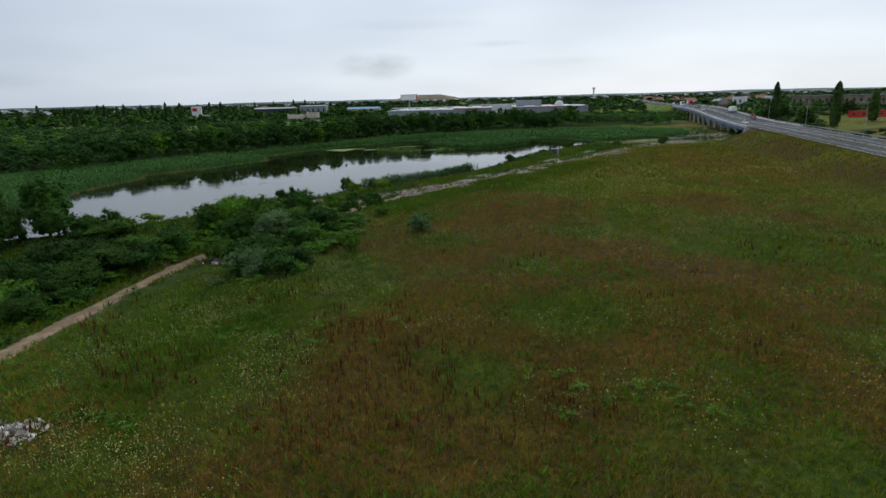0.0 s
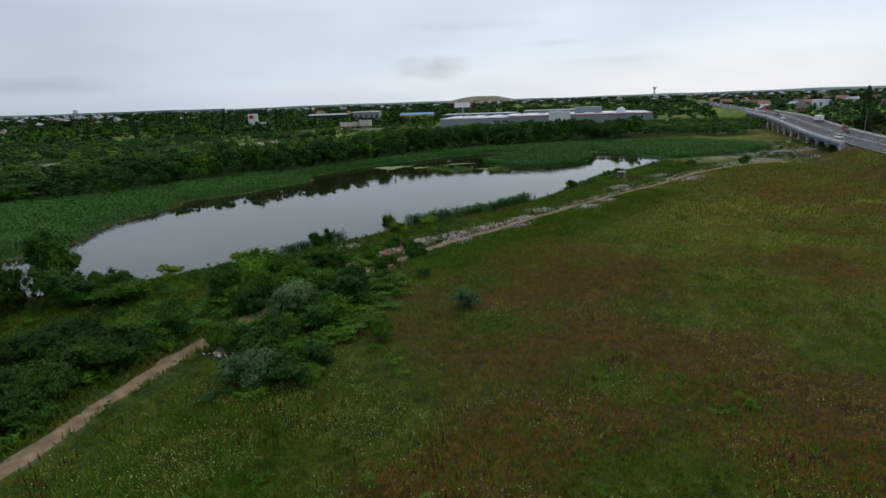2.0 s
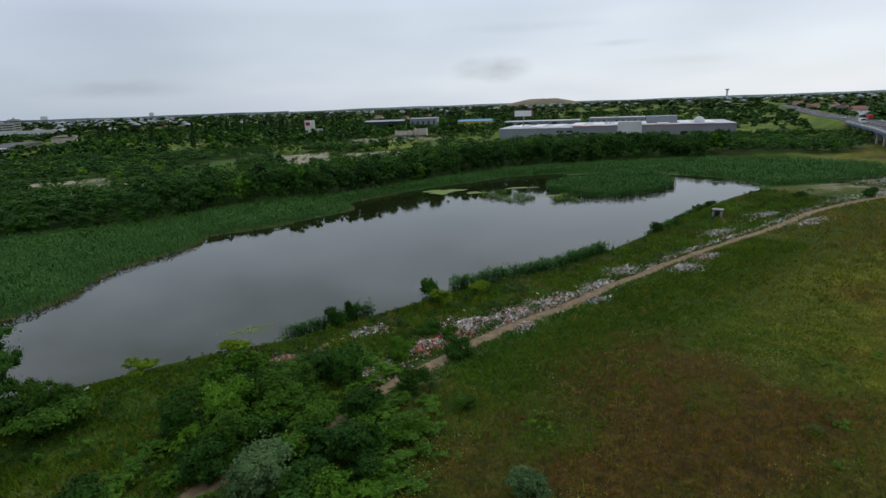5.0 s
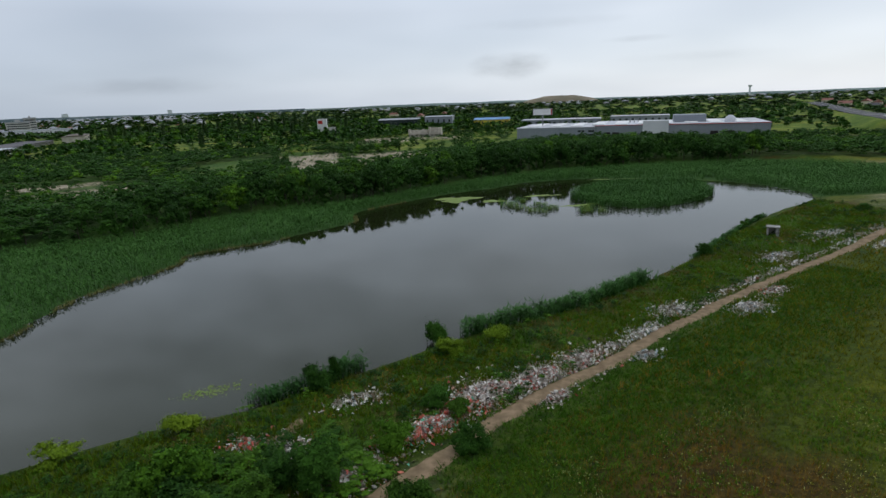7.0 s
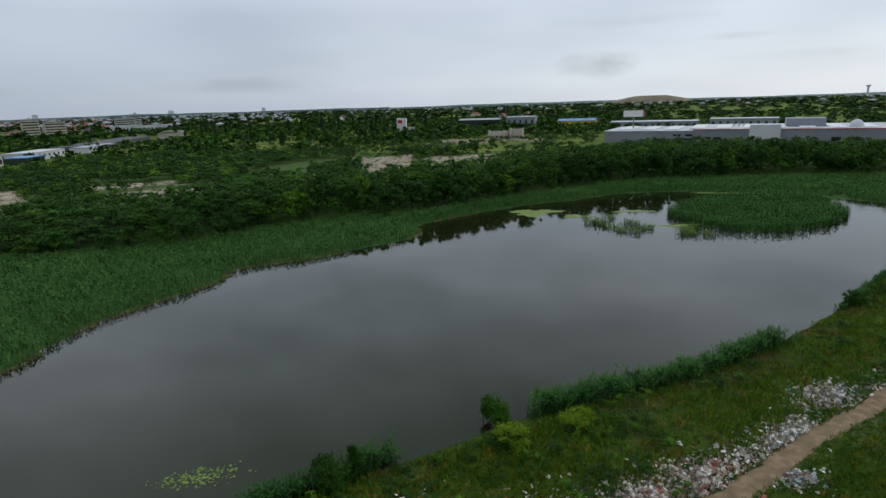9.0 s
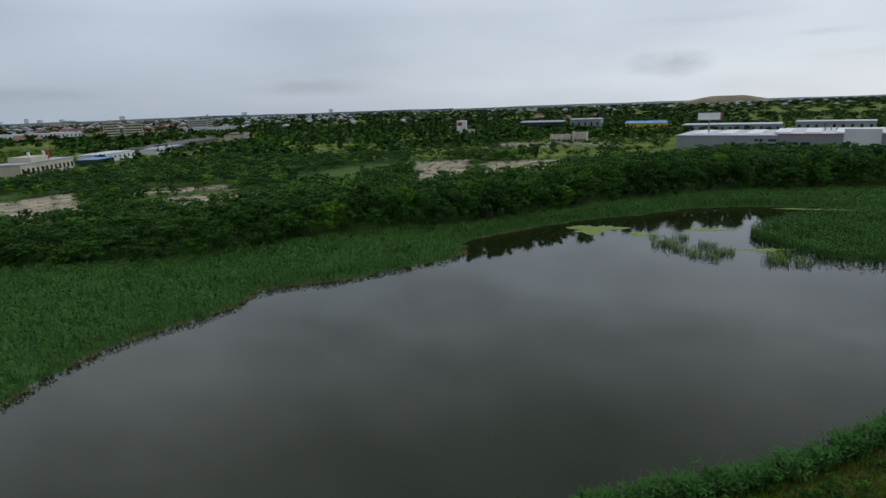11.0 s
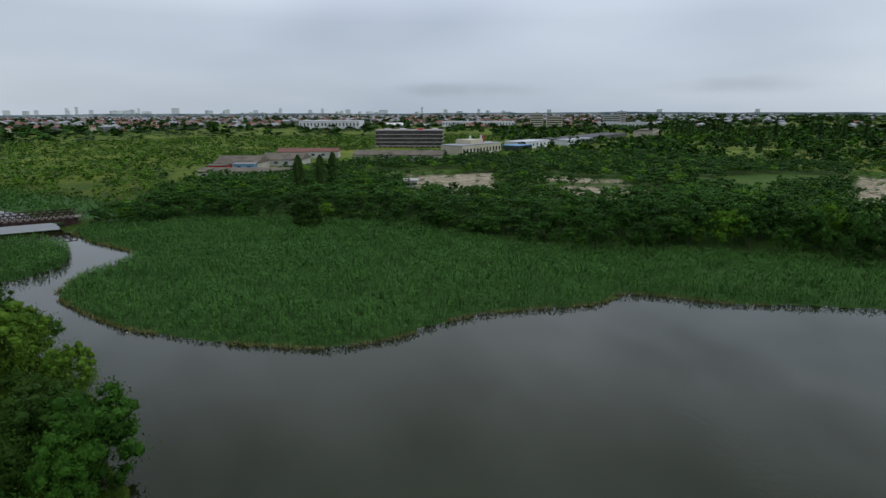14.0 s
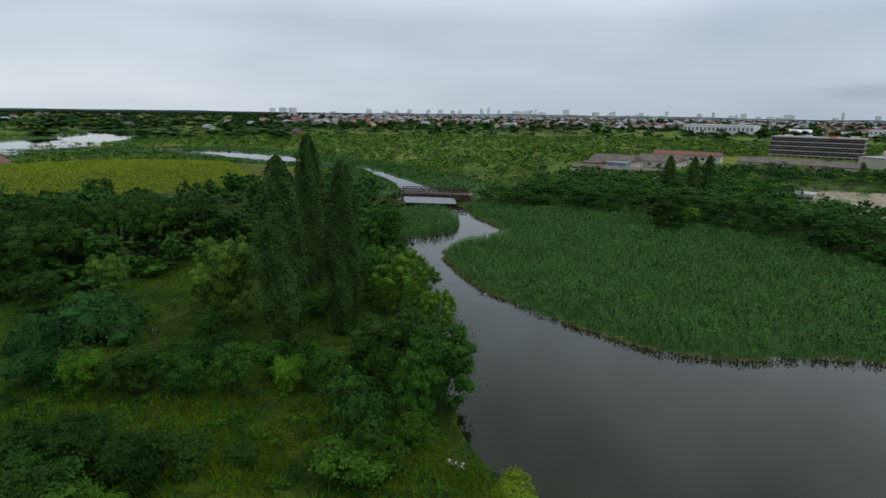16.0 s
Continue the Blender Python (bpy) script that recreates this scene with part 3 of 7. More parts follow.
def ground_material():
    m = bpy.data.materials.new("ground_cover")
    m.use_nodes = True
    n, l = m.node_tree.nodes, m.node_tree.links
    b = n["Principled BSDF"]
    b.inputs["Roughness"].default_value, b.inputs["Specular IOR Level"].default_value = 0.95, 0.15
    geo, at = n.new("ShaderNodeNewGeometry"), n.new("ShaderNodeAttribute")
    at.attribute_name = "cover"
    sep = n.new("ShaderNodeSeparateColor")
    l.new(at.outputs["Color"], sep.inputs[0])

    def noisy(scale, c, detail=6.0):
        t, r = n.new("ShaderNodeTexNoise"), n.new("ShaderNodeValToRGB")
        t.inputs["Scale"].default_value, t.inputs["Detail"].default_value, t.inputs["Roughness"].default_value = scale, detail, 0.65
        l.new(geo.outputs["Position"], t.inputs["Vector"])
        e = r.color_ramp.elements
        e[0].position, e[0].color = 0.35, (*c[0], 1)
        e[1].position, e[1].color = 0.65, (*c[1], 1)
        if len(c) > 2:
            e.new(0.5).color = (*c[2], 1)
        l.new(t.outputs["Fac"], r.inputs[0])
        return r.outputs[0], t.outputs["Fac"]

    def mix(fac, a, b_):
        k = n.new("ShaderNodeMix")
        k.data_type = "RGBA"
        l.new(fac, k.inputs[0])
        l.new(a, k.inputs[6])
        l.new(b_, k.inputs[7])
        return k.outputs[2]

    grass, gfac = noisy(0.55, ((0.014, 0.034, 0.003), (0.06, 0.085, 0.008), (0.031, 0.056, 0.004)), 9.0)
    rust, _ = noisy(0.9, ((0.028, 0.015, 0.004), (0.092, 0.05, 0.011), (0.052, 0.029, 0.007)), 9.0)
    bare, _ = noisy(0.3, ((0.10, 0.105, 0.045), (0.47, 0.41, 0.30), (0.31, 0.265, 0.18)), 10.0)
    wet, _ = noisy(0.5, ((0.022, 0.06, 0.012), (0.05, 0.115, 0.024)))
    fields, _ = noisy(0.035, ((0.042, 0.092, 0.01), (0.185, 0.21, 0.028), (0.105, 0.155, 0.017)), 10.0)
    dist = n.new("ShaderNodeVectorMath")
    dist.operation = "LENGTH"
    l.new(geo.outputs["Position"], dist.inputs[0])
    rng = n.new("ShaderNodeMapRange")
    rng.inputs[1].default_value, rng.inputs[2].default_value = 190.0, 330.0
    l.new(dist.outputs["Value"], rng.inputs[0])
    c = mix(rng.outputs[0], grass, fields)
    dry, _ = noisy(0.4, ((0.044, 0.056, 0.003), (0.18, 0.172, 0.011), (0.1, 0.106, 0.007)), 9.0)
    c = mix(at.outputs["Alpha"], c, dry)
    c = mix(sep.outputs[0], c, rust)
    c = mix(sep.outputs[2], c, wet)
    c = mix(sep.outputs[1], c, bare)
    grain, fine = n.new("ShaderNodeTexNoise"), n.new("ShaderNodeMapRange")
    grain.inputs["Scale"].default_value, grain.inputs["Detail"].default_value, grain.inputs["Roughness"].default_value = 3.2, 6.0, 0.75
    l.new(geo.outputs["Position"], grain.inputs["Vector"])
    for idx, v in ((1, 0.36), (2, 0.64), (3, 0.45), (4, 1.55)):
        fine.inputs[idx].default_value = v
    l.new(grain.outputs["Fac"], fine.inputs[0])
    tint = n.new("ShaderNodeVectorMath")
    tint.operation = "SCALE"
    l.new(c, tint.inputs[0])
    l.new(fine.outputs[0], tint.inputs["Scale"])
    c = tint.outputs[0]
    l.new(c, b.inputs["Base Color"])
    bp = n.new("ShaderNodeBump")
    bp.inputs["Strength"].default_value, bp.inputs["Distance"].default_value = 0.7, 0.4
    l.new(gfac, bp.inputs["Height"])
    l.new(bp.outputs[0], b.inputs["Normal"])
    return m


gme.materials.append(ground_material())
ground = tagged(new("ground", gme), "rolling ground of meadow, banks and fields", "ground", kind="structure")


def water_material():
    m = bpy.data.materials.new("pond_water")
    m.use_nodes = True
    n, l = m.node_tree.nodes, m.node_tree.links
    b = n["Principled BSDF"]
    b.inputs["Base Color"].default_value = (0.0125, 0.0165, 0.005, 1)
    b.inputs["Specular Tint"].default_value = (0.88, 1.0, 0.8, 1)
    b.inputs["Roughness"].default_value, b.inputs["IOR"].default_value = 0.04, 1.33
    geo, t, t2, bp = n.new("ShaderNodeNewGeometry"), n.new("ShaderNodeTexNoise"), n.new("ShaderNodeTexNoise"), n.new("ShaderNodeBump")
    t.inputs["Scale"].default_value, t.inputs["Detail"].default_value = 1.6, 2.0
    t2.inputs["Scale"].default_value, t2.inputs["Detail"].default_value = 1.0, 5.0
    drift = n.new("ShaderNodeMapping")
    drift.inputs["Scale"].default_value, drift.inputs["Rotation"].default_value = (0.014, 0.06, 1.0), (0, 0, radians(-25))
    l.new(geo.outputs["Position"], t.inputs["Vector"])
    l.new(geo.outputs["Position"], drift.inputs["Vector"])
    l.new(drift.outputs[0], t2.inputs["Vector"])
    r = n.new("ShaderNodeMapRange")
    r.inputs[1].default_value, r.inputs[2].default_value, r.inputs[3].default_value, r.inputs[4].default_value = 0.5, 0.7, 0.012, 0.9
    l.new(t2.outputs["Fac"], r.inputs[0])
    l.new(r.outputs[0], bp.inputs["Strength"])
    bp.inputs["Distance"].default_value = 0.02
    l.new(t.outputs["Fac"], bp.inputs["Height"])
    l.new(bp.outputs[0], b.inputs["Normal"])
    t3, mp3, r3 = n.new("ShaderNodeTexNoise"), n.new("ShaderNodeMapping"), n.new("ShaderNodeMapRange")
    mp3.inputs["Scale"].default_value, mp3.inputs["Rotation"].default_value = (0.012, 0.045, 1.0), (0, 0, radians(40))
    t3.inputs["Scale"].default_value, t3.inputs["Detail"].default_value = 1.0, 4.0
    l.new(geo.outputs["Position"], mp3.inputs["Vector"])
    l.new(mp3.outputs[0], t3.inputs["Vector"])
    for idx, v in ((1, 0.42), (2, 0.62), (3, 0.01), (4, 0.05)):
        r3.inputs[idx].default_value = v
    l.new(t3.outputs["Fac"], r3.inputs[0])
    l.new(r3.outputs[0], b.inputs["Roughness"])
    return m


bm = bmesh.new()
bmesh.ops.create_grid(bm, x_segments=8, y_segments=8, size=1, matrix=Matrix.Translation((-250, -60, 0)) @ Matrix.Diagonal((420, 420, 1, 1)))
wme = bpy.data.meshes.new("water")
bm.to_mesh(wme)
bm.free()
wme.materials.append(water_material())
water = tagged(new("water", wme), "still murky pond and channel reflecting the overcast sky", "water", kind="structure")


def ribbon(name, line, width, mat, lift, label, ragged=0.35, seed=1, kind="structure", cols=5):
    """A strip laid over the ground along a line."""
    line = np.array(line, float)
    t = np.gradient(line, axis=0)
    t /= np.linalg.norm(t, axis=1)[:, None] + 1e-9
    nrm = np.stack([-t[:, 1], t[:, 0]], 1)
    rg = np.random.RandomState(seed)
    drift = np.stack([np.convolve(rg.rand(len(line)) - 0.5, np.ones(5) / 5, "same") for _ in range(2)], 1)
    w = width / 2 * (1 + 2.2 * ragged * drift)
    pts = []
    for k in range(cols):
        u = k / (cols - 1)
        off = -w[:, 0] * (1 - u) + w[:, 1] * u
        pts.append(line + nrm * off[:, None])
    pts = np.stack(pts, 1).reshape(-1, 2)
    wob = vnoise(pts, 0.9, seed + 40, 3) - 0.5
    z = height(pts) + lift + 0.012 * wob - np.tile([0.05] + [0] * (cols - 2) + [0.05], len(line))
    n = len(line)
    faces = [(i * cols + k, i * cols + k + 1, (i + 1) * cols + k + 1, (i + 1) * cols + k) for i in range(n - 1) for k in range(cols - 1)]
    me = bpy.data.meshes.new(name)
    me.from_pydata([(*p, q) for p, q in zip(pts.tolist(), z.tolist())], [], faces)
    me.materials.append(mat)
    me.polygons.foreach_set("use_smooth", np.ones(len(me.polygons), bool))
    return tagged(new(name, me), label, kind=kind)


def resample(line, step):
    d = np.r_[0, np.cumsum(np.hypot(*np.diff(line, axis=0).T))]
    s = np.arange(0, d[-1], step)
    return np.stack([np.interp(s, d, line[:, 0]), np.interp(s, d, line[:, 1])], 1)


tagged(ribbon("dirt_track", resample(TRACK_L, 0.45), 1.8, DIRT, 0.05, "pale dusty dirt track along the bank", 0.45, 3), category="track")
tagged(ribbon("footpath", resample(smooth_loop(SIDE_PATH), 0.8), 1.0, DIRT, 0.05, "worn earth path down to the water", 0.7, 4), category="path")

# ---- plants ----
def unit(v):
    return v / (np.linalg.norm(v, axis=1)[:, None] + 1e-9)


def leaf_faces(rg, c, nrm, size, aspect=0.6, tri=False, wild=0.36):
    """Diamond leaves or sprays at the places c, facing roughly along nrm."""
    n = unit(unit(nrm) + rg.normal(0, wild, c.shape))
    t = unit(np.cross(n, rg.normal(0, 1, c.shape)))
    b = np.cross(n, t)
    s = np.asarray(size).reshape(-1, 1)
    if tri:
        return np.stack([c - t * s, c + t * s * 0.6 - b * s * aspect, c + t * s * 0.6 + b * s * aspect], 1)
    return np.stack([c - t * s, c - b * s * aspect + n * s * 0.12, c + t * s, c + b * s * aspect + n * s * 0.12], 1)


def solid(subdivisions):
    """Corners and triangles of a rough ball: eight faces, or twenty."""
    bm = bmesh.new()
    if subdivisions:
        bmesh.ops.create_icosphere(bm, subdivisions=1, radius=1)
    else:
        v = [bm.verts.new(c) for c in ((1, 0, 0), (0, 1, 0), (-1, 0, 0), (0, -1, 0), (0, 0, 1), (0, 0, -1))]
        for i in range(4):
            bm.faces.new((v[i], v[(i + 1) % 4], v[4]))
            bm.faces.new((v[(i + 1) % 4], v[i], v[5]))
    bm.verts.index_update()
    out = np.array([v.co[:] for v in bm.verts]), np.array([[v.index for v in f.verts] for f in bm.faces])
    bm.free()
    return out


ROUGH, FINE = solid(0), solid(1)


def clump_cores(rg, c, size, fine):
    """The dense, twiggy inside of each clump of leaves, uneven and hidden under them."""
    v, tri = FINE if fine else ROUGH
    p = v[None] * (0.72 + 0.56 * rg.rand(len(c), len(v), 1)) * size[:, None] + c[:, None]
    return p[:, tri].reshape(-1, 3, 3)


def poplar_profile(u):
    """Half width of a columnar crown from foot to tip, 1 at its widest."""
    return np.where(u < 0.36, 1 - 0.42 * ((0.36 - u) / 0.36) ** 2, np.clip(1 - (np.maximum(u - 0.36, 0) / 0.645) ** 2.8, 0.004, 1) ** 0.75)


def poplar_core(rg, h, r, base, rings=18, sides=9):
    """The dense upright inside of a columnar crown."""
    u = np.linspace(0, 0.97, rings)
    prof = r * poplar_profile(u)
    a = np.linspace(0, 2 * np.pi, sides, endpoint=False)
    q = prof[:, None] * (0.52 + 0.1 * rg.rand(rings, sides) + 0.08 * np.sin(3 * a)[None])
    p = np.stack([np.cos(a) * q, np.sin(a) * q, np.repeat((base + u * (h - base))[:, None], sides, 1)], -1)
    n = np.roll(p, -1, 1)
    quad = (p[:-1], n[:-1], n[1:], p[1:])
    return np.concatenate([np.stack([quad[0], quad[1], quad[2]], 2).reshape(-1, 3, 3), np.stack([quad[0], quad[2], quad[3]], 2).reshape(-1, 3, 3)])


def crown_faces(seed, h, r, base, clumps, per, leaf, shape="round", tri=False, core=0.72, fine=False):
    rg = np.random.RandomState(seed)
    zc, hz = (base + h) / 2, (h - base) / 2
    if shape == "poplar":
        u = np.sort(rg.rand(clumps))
        prof = r * poplar_profile(u)
        a = rg.rand(clumps) * 2 * np.pi
        lump = 0.76 + 0.1 * np.sin(a * 3 + u * 9 + seed) + 0.16 * rg.rand(clumps)
        cc = np.stack([np.cos(a) * prof * lump, np.sin(a) * prof * lump, base + u * (h - base) * 0.96], 1)
        cr = np.maximum(prof * 0.24, 0.2)
        stretch = np.array([1, 1, 2.2])
    else:
        q = unit(rg.normal(0, 1, (clumps, 3)))
        if shape == "shrub":
            q[:, 2] = np.abs(q[:, 2]) * 1.15 - 0.18
            zc, hz = base + 0.25 * (h - base), (h - base) * 0.75
        if shape == "umbrella":
            q[:, 2] = np.abs(q[:, 2]) * 1.1 - 0.3
            zc, hz = base + 0.3 * (h - base), (h - base) * 0.7
        if shape == "flat":
            q[:, 2] = np.abs(q[:, 2])
            zc, hz = base, h - base
        lump = (0.62 + 0.38 * rg.rand(clumps) ** 0.6) * (1 + 0.16 * np.sin(3 * np.arctan2(q[:, 1], q[:, 0]) + seed) + 0.1 * np.sin(5 * q[:, 2] + 2 * seed))
        cc = q * np.array([r, r, hz]) * (lump * 0.86)[:, None] + np.array([0, 0, zc])
        cr = r * (0.17 + 0.2 * rg.rand(clumps))
        stretch = np.array([1, 1, 0.85])
        if shape in ("shrub", "round"):
            # uneven lobes, some taller than others
            n = 8 if shape == "shrub" else 13
            la, lz = rg.rand(n) * 2 * np.pi, base + (h - base) * ((0.18 + 0.55 * rg.rand(n)) if shape == "shrub" else np.linspace(0.08, 0.8, n))
            ld, lr = r * (0.34 + 0.36 * rg.rand(n)), r * (0.34 + 0.24 * rg.rand(n))
            if shape == "round":
                la = np.arange(n) * 2.4 + seed
            ld[0], lz[0], lr[0] = 0.1 * r, base + 0.62 * (h - base), 0.46 * r
            li = rg.choice(n, clumps, p=lr**2 / (lr**2).sum())
            q2 = unit(rg.normal(0, 1, (clumps, 3)) + np.array([0, 0, 0.45]))
            tall = max((h - base) / (2.2 * r), 0.6)
            cc = np.stack([np.cos(la[li]) * ld[li], np.sin(la[li]) * ld[li], lz[li]], 1) + q2 * (lr[li] * (0.6 + 0.4 * rg.rand(clumps)))[:, None] * np.array([1, 1, tall])
            cc[:, 2] = np.clip(cc[:, 2], base + 0.1, h - 0.1)
            cr = r * (0.13 + 0.16 * rg.rand(clumps))
    k = np.repeat(np.arange(clumps), per)
    o = rg.normal(0, 0.52, (len(k), 3))
    o[:, 2] = o[:, 2] * 0.8 + 0.1
    o *= np.where(rg.rand(len(k), 1) < 0.1, 1.7, 1.0)
    pos = cc[k] + o * cr[k][:, None] * stretch
    if shape == "poplar":
        u, a = rg.rand(len(k)), rg.rand(len(k)) * 2 * np.pi
        prof = r * poplar_profile(u)
        ridge = 0.84 + 0.17 * np.sin(5 * a + 7 * u + seed) + 0.1 * np.sin(3 * a - 31 * u) + 0.06 * np.sin(9 * a + 53 * u)
        d = prof * ridge * (0.6 + 0.42 * rg.rand(len(k)) ** 0.5) + 0.12 * rg.rand(len(k))
        pos = np.stack([np.cos(a) * d, np.sin(a) * d, base + u * (h - base)], 1)
        o = np.stack([np.cos(a), np.sin(a), np.full(len(k), 0.35)], 1)
    out = pos - np.array([0, 0, zc - 0.2 * hz])
    nrm = unit(out / np.array([r, r, max(hz, 0.1)])) * 0.6 + unit(o) * 0.6 + np.array([0, 0, 0.4])
    if shape == "willow":
        hang = rg.rand(len(k)) ** 1.5
        edge = np.clip(np.hypot(pos[:, 0], pos[:, 1]) / r, 0, 1)
        pos[:, 2] -= hang * edge * (pos[:, 2] - 0.4) * 0.6
        f = leaf_faces(rg, pos, nrm, leaf * (0.7 + 0.6 * rg.rand(len(k))), 0.4, tri)
    else:
        f = leaf_faces(rg, pos, nrm, leaf * (0.6 + 0.8 * rg.rand(len(k))), 0.62 if tri else 0.6, tri)
    if core:
        f = np.concatenate([f, poplar_core(rg, h, r, base)]) if shape == "poplar" else np.concatenate([f, clump_cores(rg, cc, np.broadcast_to(cr, (clumps,))[:, None] * stretch * core, fine)])
    f[..., 2] = np.maximum(f[..., 2], 0.03)
    return f, cc


def trunk_mesh(seed, h, r, base, cc, thick):
    bm = bmesh.new()
    rg = np.random.RandomState(seed)
    top = base + 0.55 * (h - base)
    knee = Vector((rg.normal(0, 0.1), rg.normal(0, 0.1), top * 0.5))
    tube(bm, (0, 0, -0.4), knee, thick, thick * 0.75)
    tube(bm, knee, (knee.x * 1.6, knee.y * 1.6, top), thick * 0.75, thick * 0.3)
    for i in rg.choice(len(cc), min(6, len(cc)), replace=False):
        c = Vector(cc[i])
        z0 = min(top * 0.95, max(base * 0.8, c.z - 0.6 * r) * (0.75 + 0.2 * rg.rand()))
        tube(bm, (knee.x, knee.y, max(0.15, z0)), c, thick * 0.34, thick * 0.08, 5)
    return bm


PROTO = {}
KINDS = {
    # height, radius, crown base, clumps, leaves a clump, leaf size, shape, trunk
    "bush": (3.0, 2.2, 0.05, 74, 74, 0.13, "shrub", 0.07),
    "bush_b": (3.0, 2.2, 0.05, 60, 90, 0.13, "shrub", 0.07),
    "shrub_tree": (5.0, 2.8, 0.1, 84, 90, 0.125, "shrub", 0.12),
    "shrub_tree_b": (5.0, 2.8, 0.1, 70, 106, 0.125, "shrub", 0.12),
    "near_bush": (3.0, 2.2, 0.05, 72, 104, 0.1, "shrub", 0.07),
    "near_bush_b": (3.0, 2.2, 0.05, 60, 122, 0.1, "shrub", 0.07),
    "near_shrub_tree": (5.0, 2.8, 0.1, 88, 110, 0.125, "shrub", 0.12),
    "near_shrub_tree_b": (5.0, 2.8, 0.1, 74, 130, 0.125, "shrub", 0.12),
    "far_tree": (10.0, 4.0, 1.0, 100, 38, 0.32, "round", 0.26),
    "far_tree_b": (10.0, 4.0, 1.4, 84, 44, 0.32, "round", 0.26),
    "tree": (10.0, 4.0, 0.3, 120, 84, 0.17, "round", 0.26),
    "tree_b": (10.0, 4.0, 0.5, 100, 96, 0.17, "round", 0.26),
    "umbrella": (12.0, 5.0, 4.2, 84, 74, 0.22, "umbrella", 0.3),
    "willow": (9.0, 4.2, 0.8, 140, 90, 0.17, "willow", 0.28),
    "poplar": (21.0, 2.3, 0.6, 300, 60, 0.15, "poplar", 0.3),
    "roadside_poplar": (16.0, 2.3, 0.6, 150, 22, 0.36, "poplar", 0.3),
    "thicket": (4.0, 2.4, 0.05, 54, 46, 0.2, "shrub", 0.08),
    "thicket_b": (4.0, 2.4, 0.05, 44, 56, 0.2, "shrub", 0.08),
    "flat": (4.0, 4.5, 0.4, 90, 100, 0.2, "flat", 0.2),
    "wood": (7.5, 3.2, 0.2, 46, 38, 0.185, "shrub", 0.1),
    "wood_b": (7.5, 3.2, 0.1, 40, 42, 0.185, "shrub", 0.1),
    "far_poplar": (18.0, 2.2, 0.5, 60, 10, 0.8, "poplar", 0.25),
}


def plant(kind, mat, x, y, h, r, label, category="tree", group="", name="tree", z=None):
    """One tree or bush, with a trunk and a crown."""
    key = (kind, mat.name)
    ph, pr, base, clumps, per, leaf, shape, thick = KINDS[kind]
    s = Vector((r / pr, r / pr, h / ph))
    z = ground_z(x, y) if z is None else z
    spin = (x * 37.0 + y * 91.0) % 360
    if key not in PROTO:
        seed = len(PROTO) + 3
        ob = PROTO[key] = empty(name, pose(x, y, z, 0, 0, spin) @ Matrix.Diagonal((*s, 1)))
        f, cc = crown_faces(seed, ph, pr, base, clumps, per, leaf, shape, True, core=0.45 if shape == "willow" else 0.68, fine=kind in ("tree", "tree_b", "umbrella", "willow", "poplar", "flat"))
        part("trunk", trunk_mesh(seed, ph, pr, base, cc, thick), BARK, ob)
        part("crown", mesh_from("crown", f, mat), mat, ob)
    else:
        o = PROTO[key]
        ob = copy_thing(o, pose(x, y, z, 0, 0, spin) @ Matrix.Diagonal((s.x / o.scale.x, s.y / o.scale.y, s.z / o.scale.z, 1)))
        ob.name = name
    return tagged(ob, label, category, group)


def blade_faces(rg, pts, z, hgt, width, count, lean):
    """Tufts of narrow pointed blades."""
    k = np.repeat(np.arange(len(pts)), count)
    a = rg.rand(len(k)) * 2 * np.pi
    side = np.stack([np.cos(a), np.sin(a), np.zeros(len(k))], 1)
    b = rg.rand(len(k)) * 2 * np.pi
    h = hgt[k] * (0.6 + 0.5 * rg.rand(len(k)))
    ln = h * lean * rg.rand(len(k))
    foot = np.column_stack([pts[k] + rg.normal(0, 0.12, (len(k), 2)) * hgt[k][:, None] ** 0.5, z[k] - 0.03])
    tip = foot + np.stack([np.cos(b) * ln, np.sin(b) * ln, h], 1)
    w = np.broadcast_to(width, (len(pts),))[k][:, None] * (0.6 + 0.8 * rg.rand(len(k), 1)) / 2
    return np.stack([foot - side * w, foot + side * w, tip], 1)


def scatter(seed, poly, density):
    poly = np.asarray(poly, float)
    rg = np.random.RandomState(seed)
    lo, hi = poly.min(0), poly.max(0)
    n = int((hi - lo).prod() * density)
    p = lo + rg.rand(n, 2) * (hi - lo)
    return p[inside(p, poly)]


def stuff(name, faces, mat, label, category):
    return tagged(new(name, mesh_from(name, faces, mat)), label, category, kind="stuff")


# reed beds
def reed_faces(rg, pts, z, hgt, width, leaves=4):
    """Reed stems: an upright blade each, and narrow leaves arching off its upper part."""
    stem = blade_faces(rg, pts, z, hgt, width * 0.7, 1, 0.25)
    k = np.repeat(np.arange(len(pts)), leaves)
    a = rg.rand(len(k)) * 2 * np.pi
    ln = (0.35 + 0.45 * rg.rand(len(k))) * np.minimum(hgt[k], 2.2) * 0.45
    foot = np.column_stack([pts[k] + rg.normal(0, 0.1, (len(k), 2)), z[k] + hgt[k] * (0.2 + 0.75 * rg.rand(len(k)) ** 0.7)])
    way = np.stack([np.cos(a), np.sin(a), 0.15 + 0.75 * rg.rand(len(k))], 1)
    side = np.stack([-np.sin(a), np.cos(a), np.zeros(len(k))], 1) * (width * (0.6 + 0.6 * rg.rand(len(k))))[:, None] / 2
    return np.concatenate([stem, np.stack([foot - side, foot + side, foot + way * ln[:, None]], 1)])


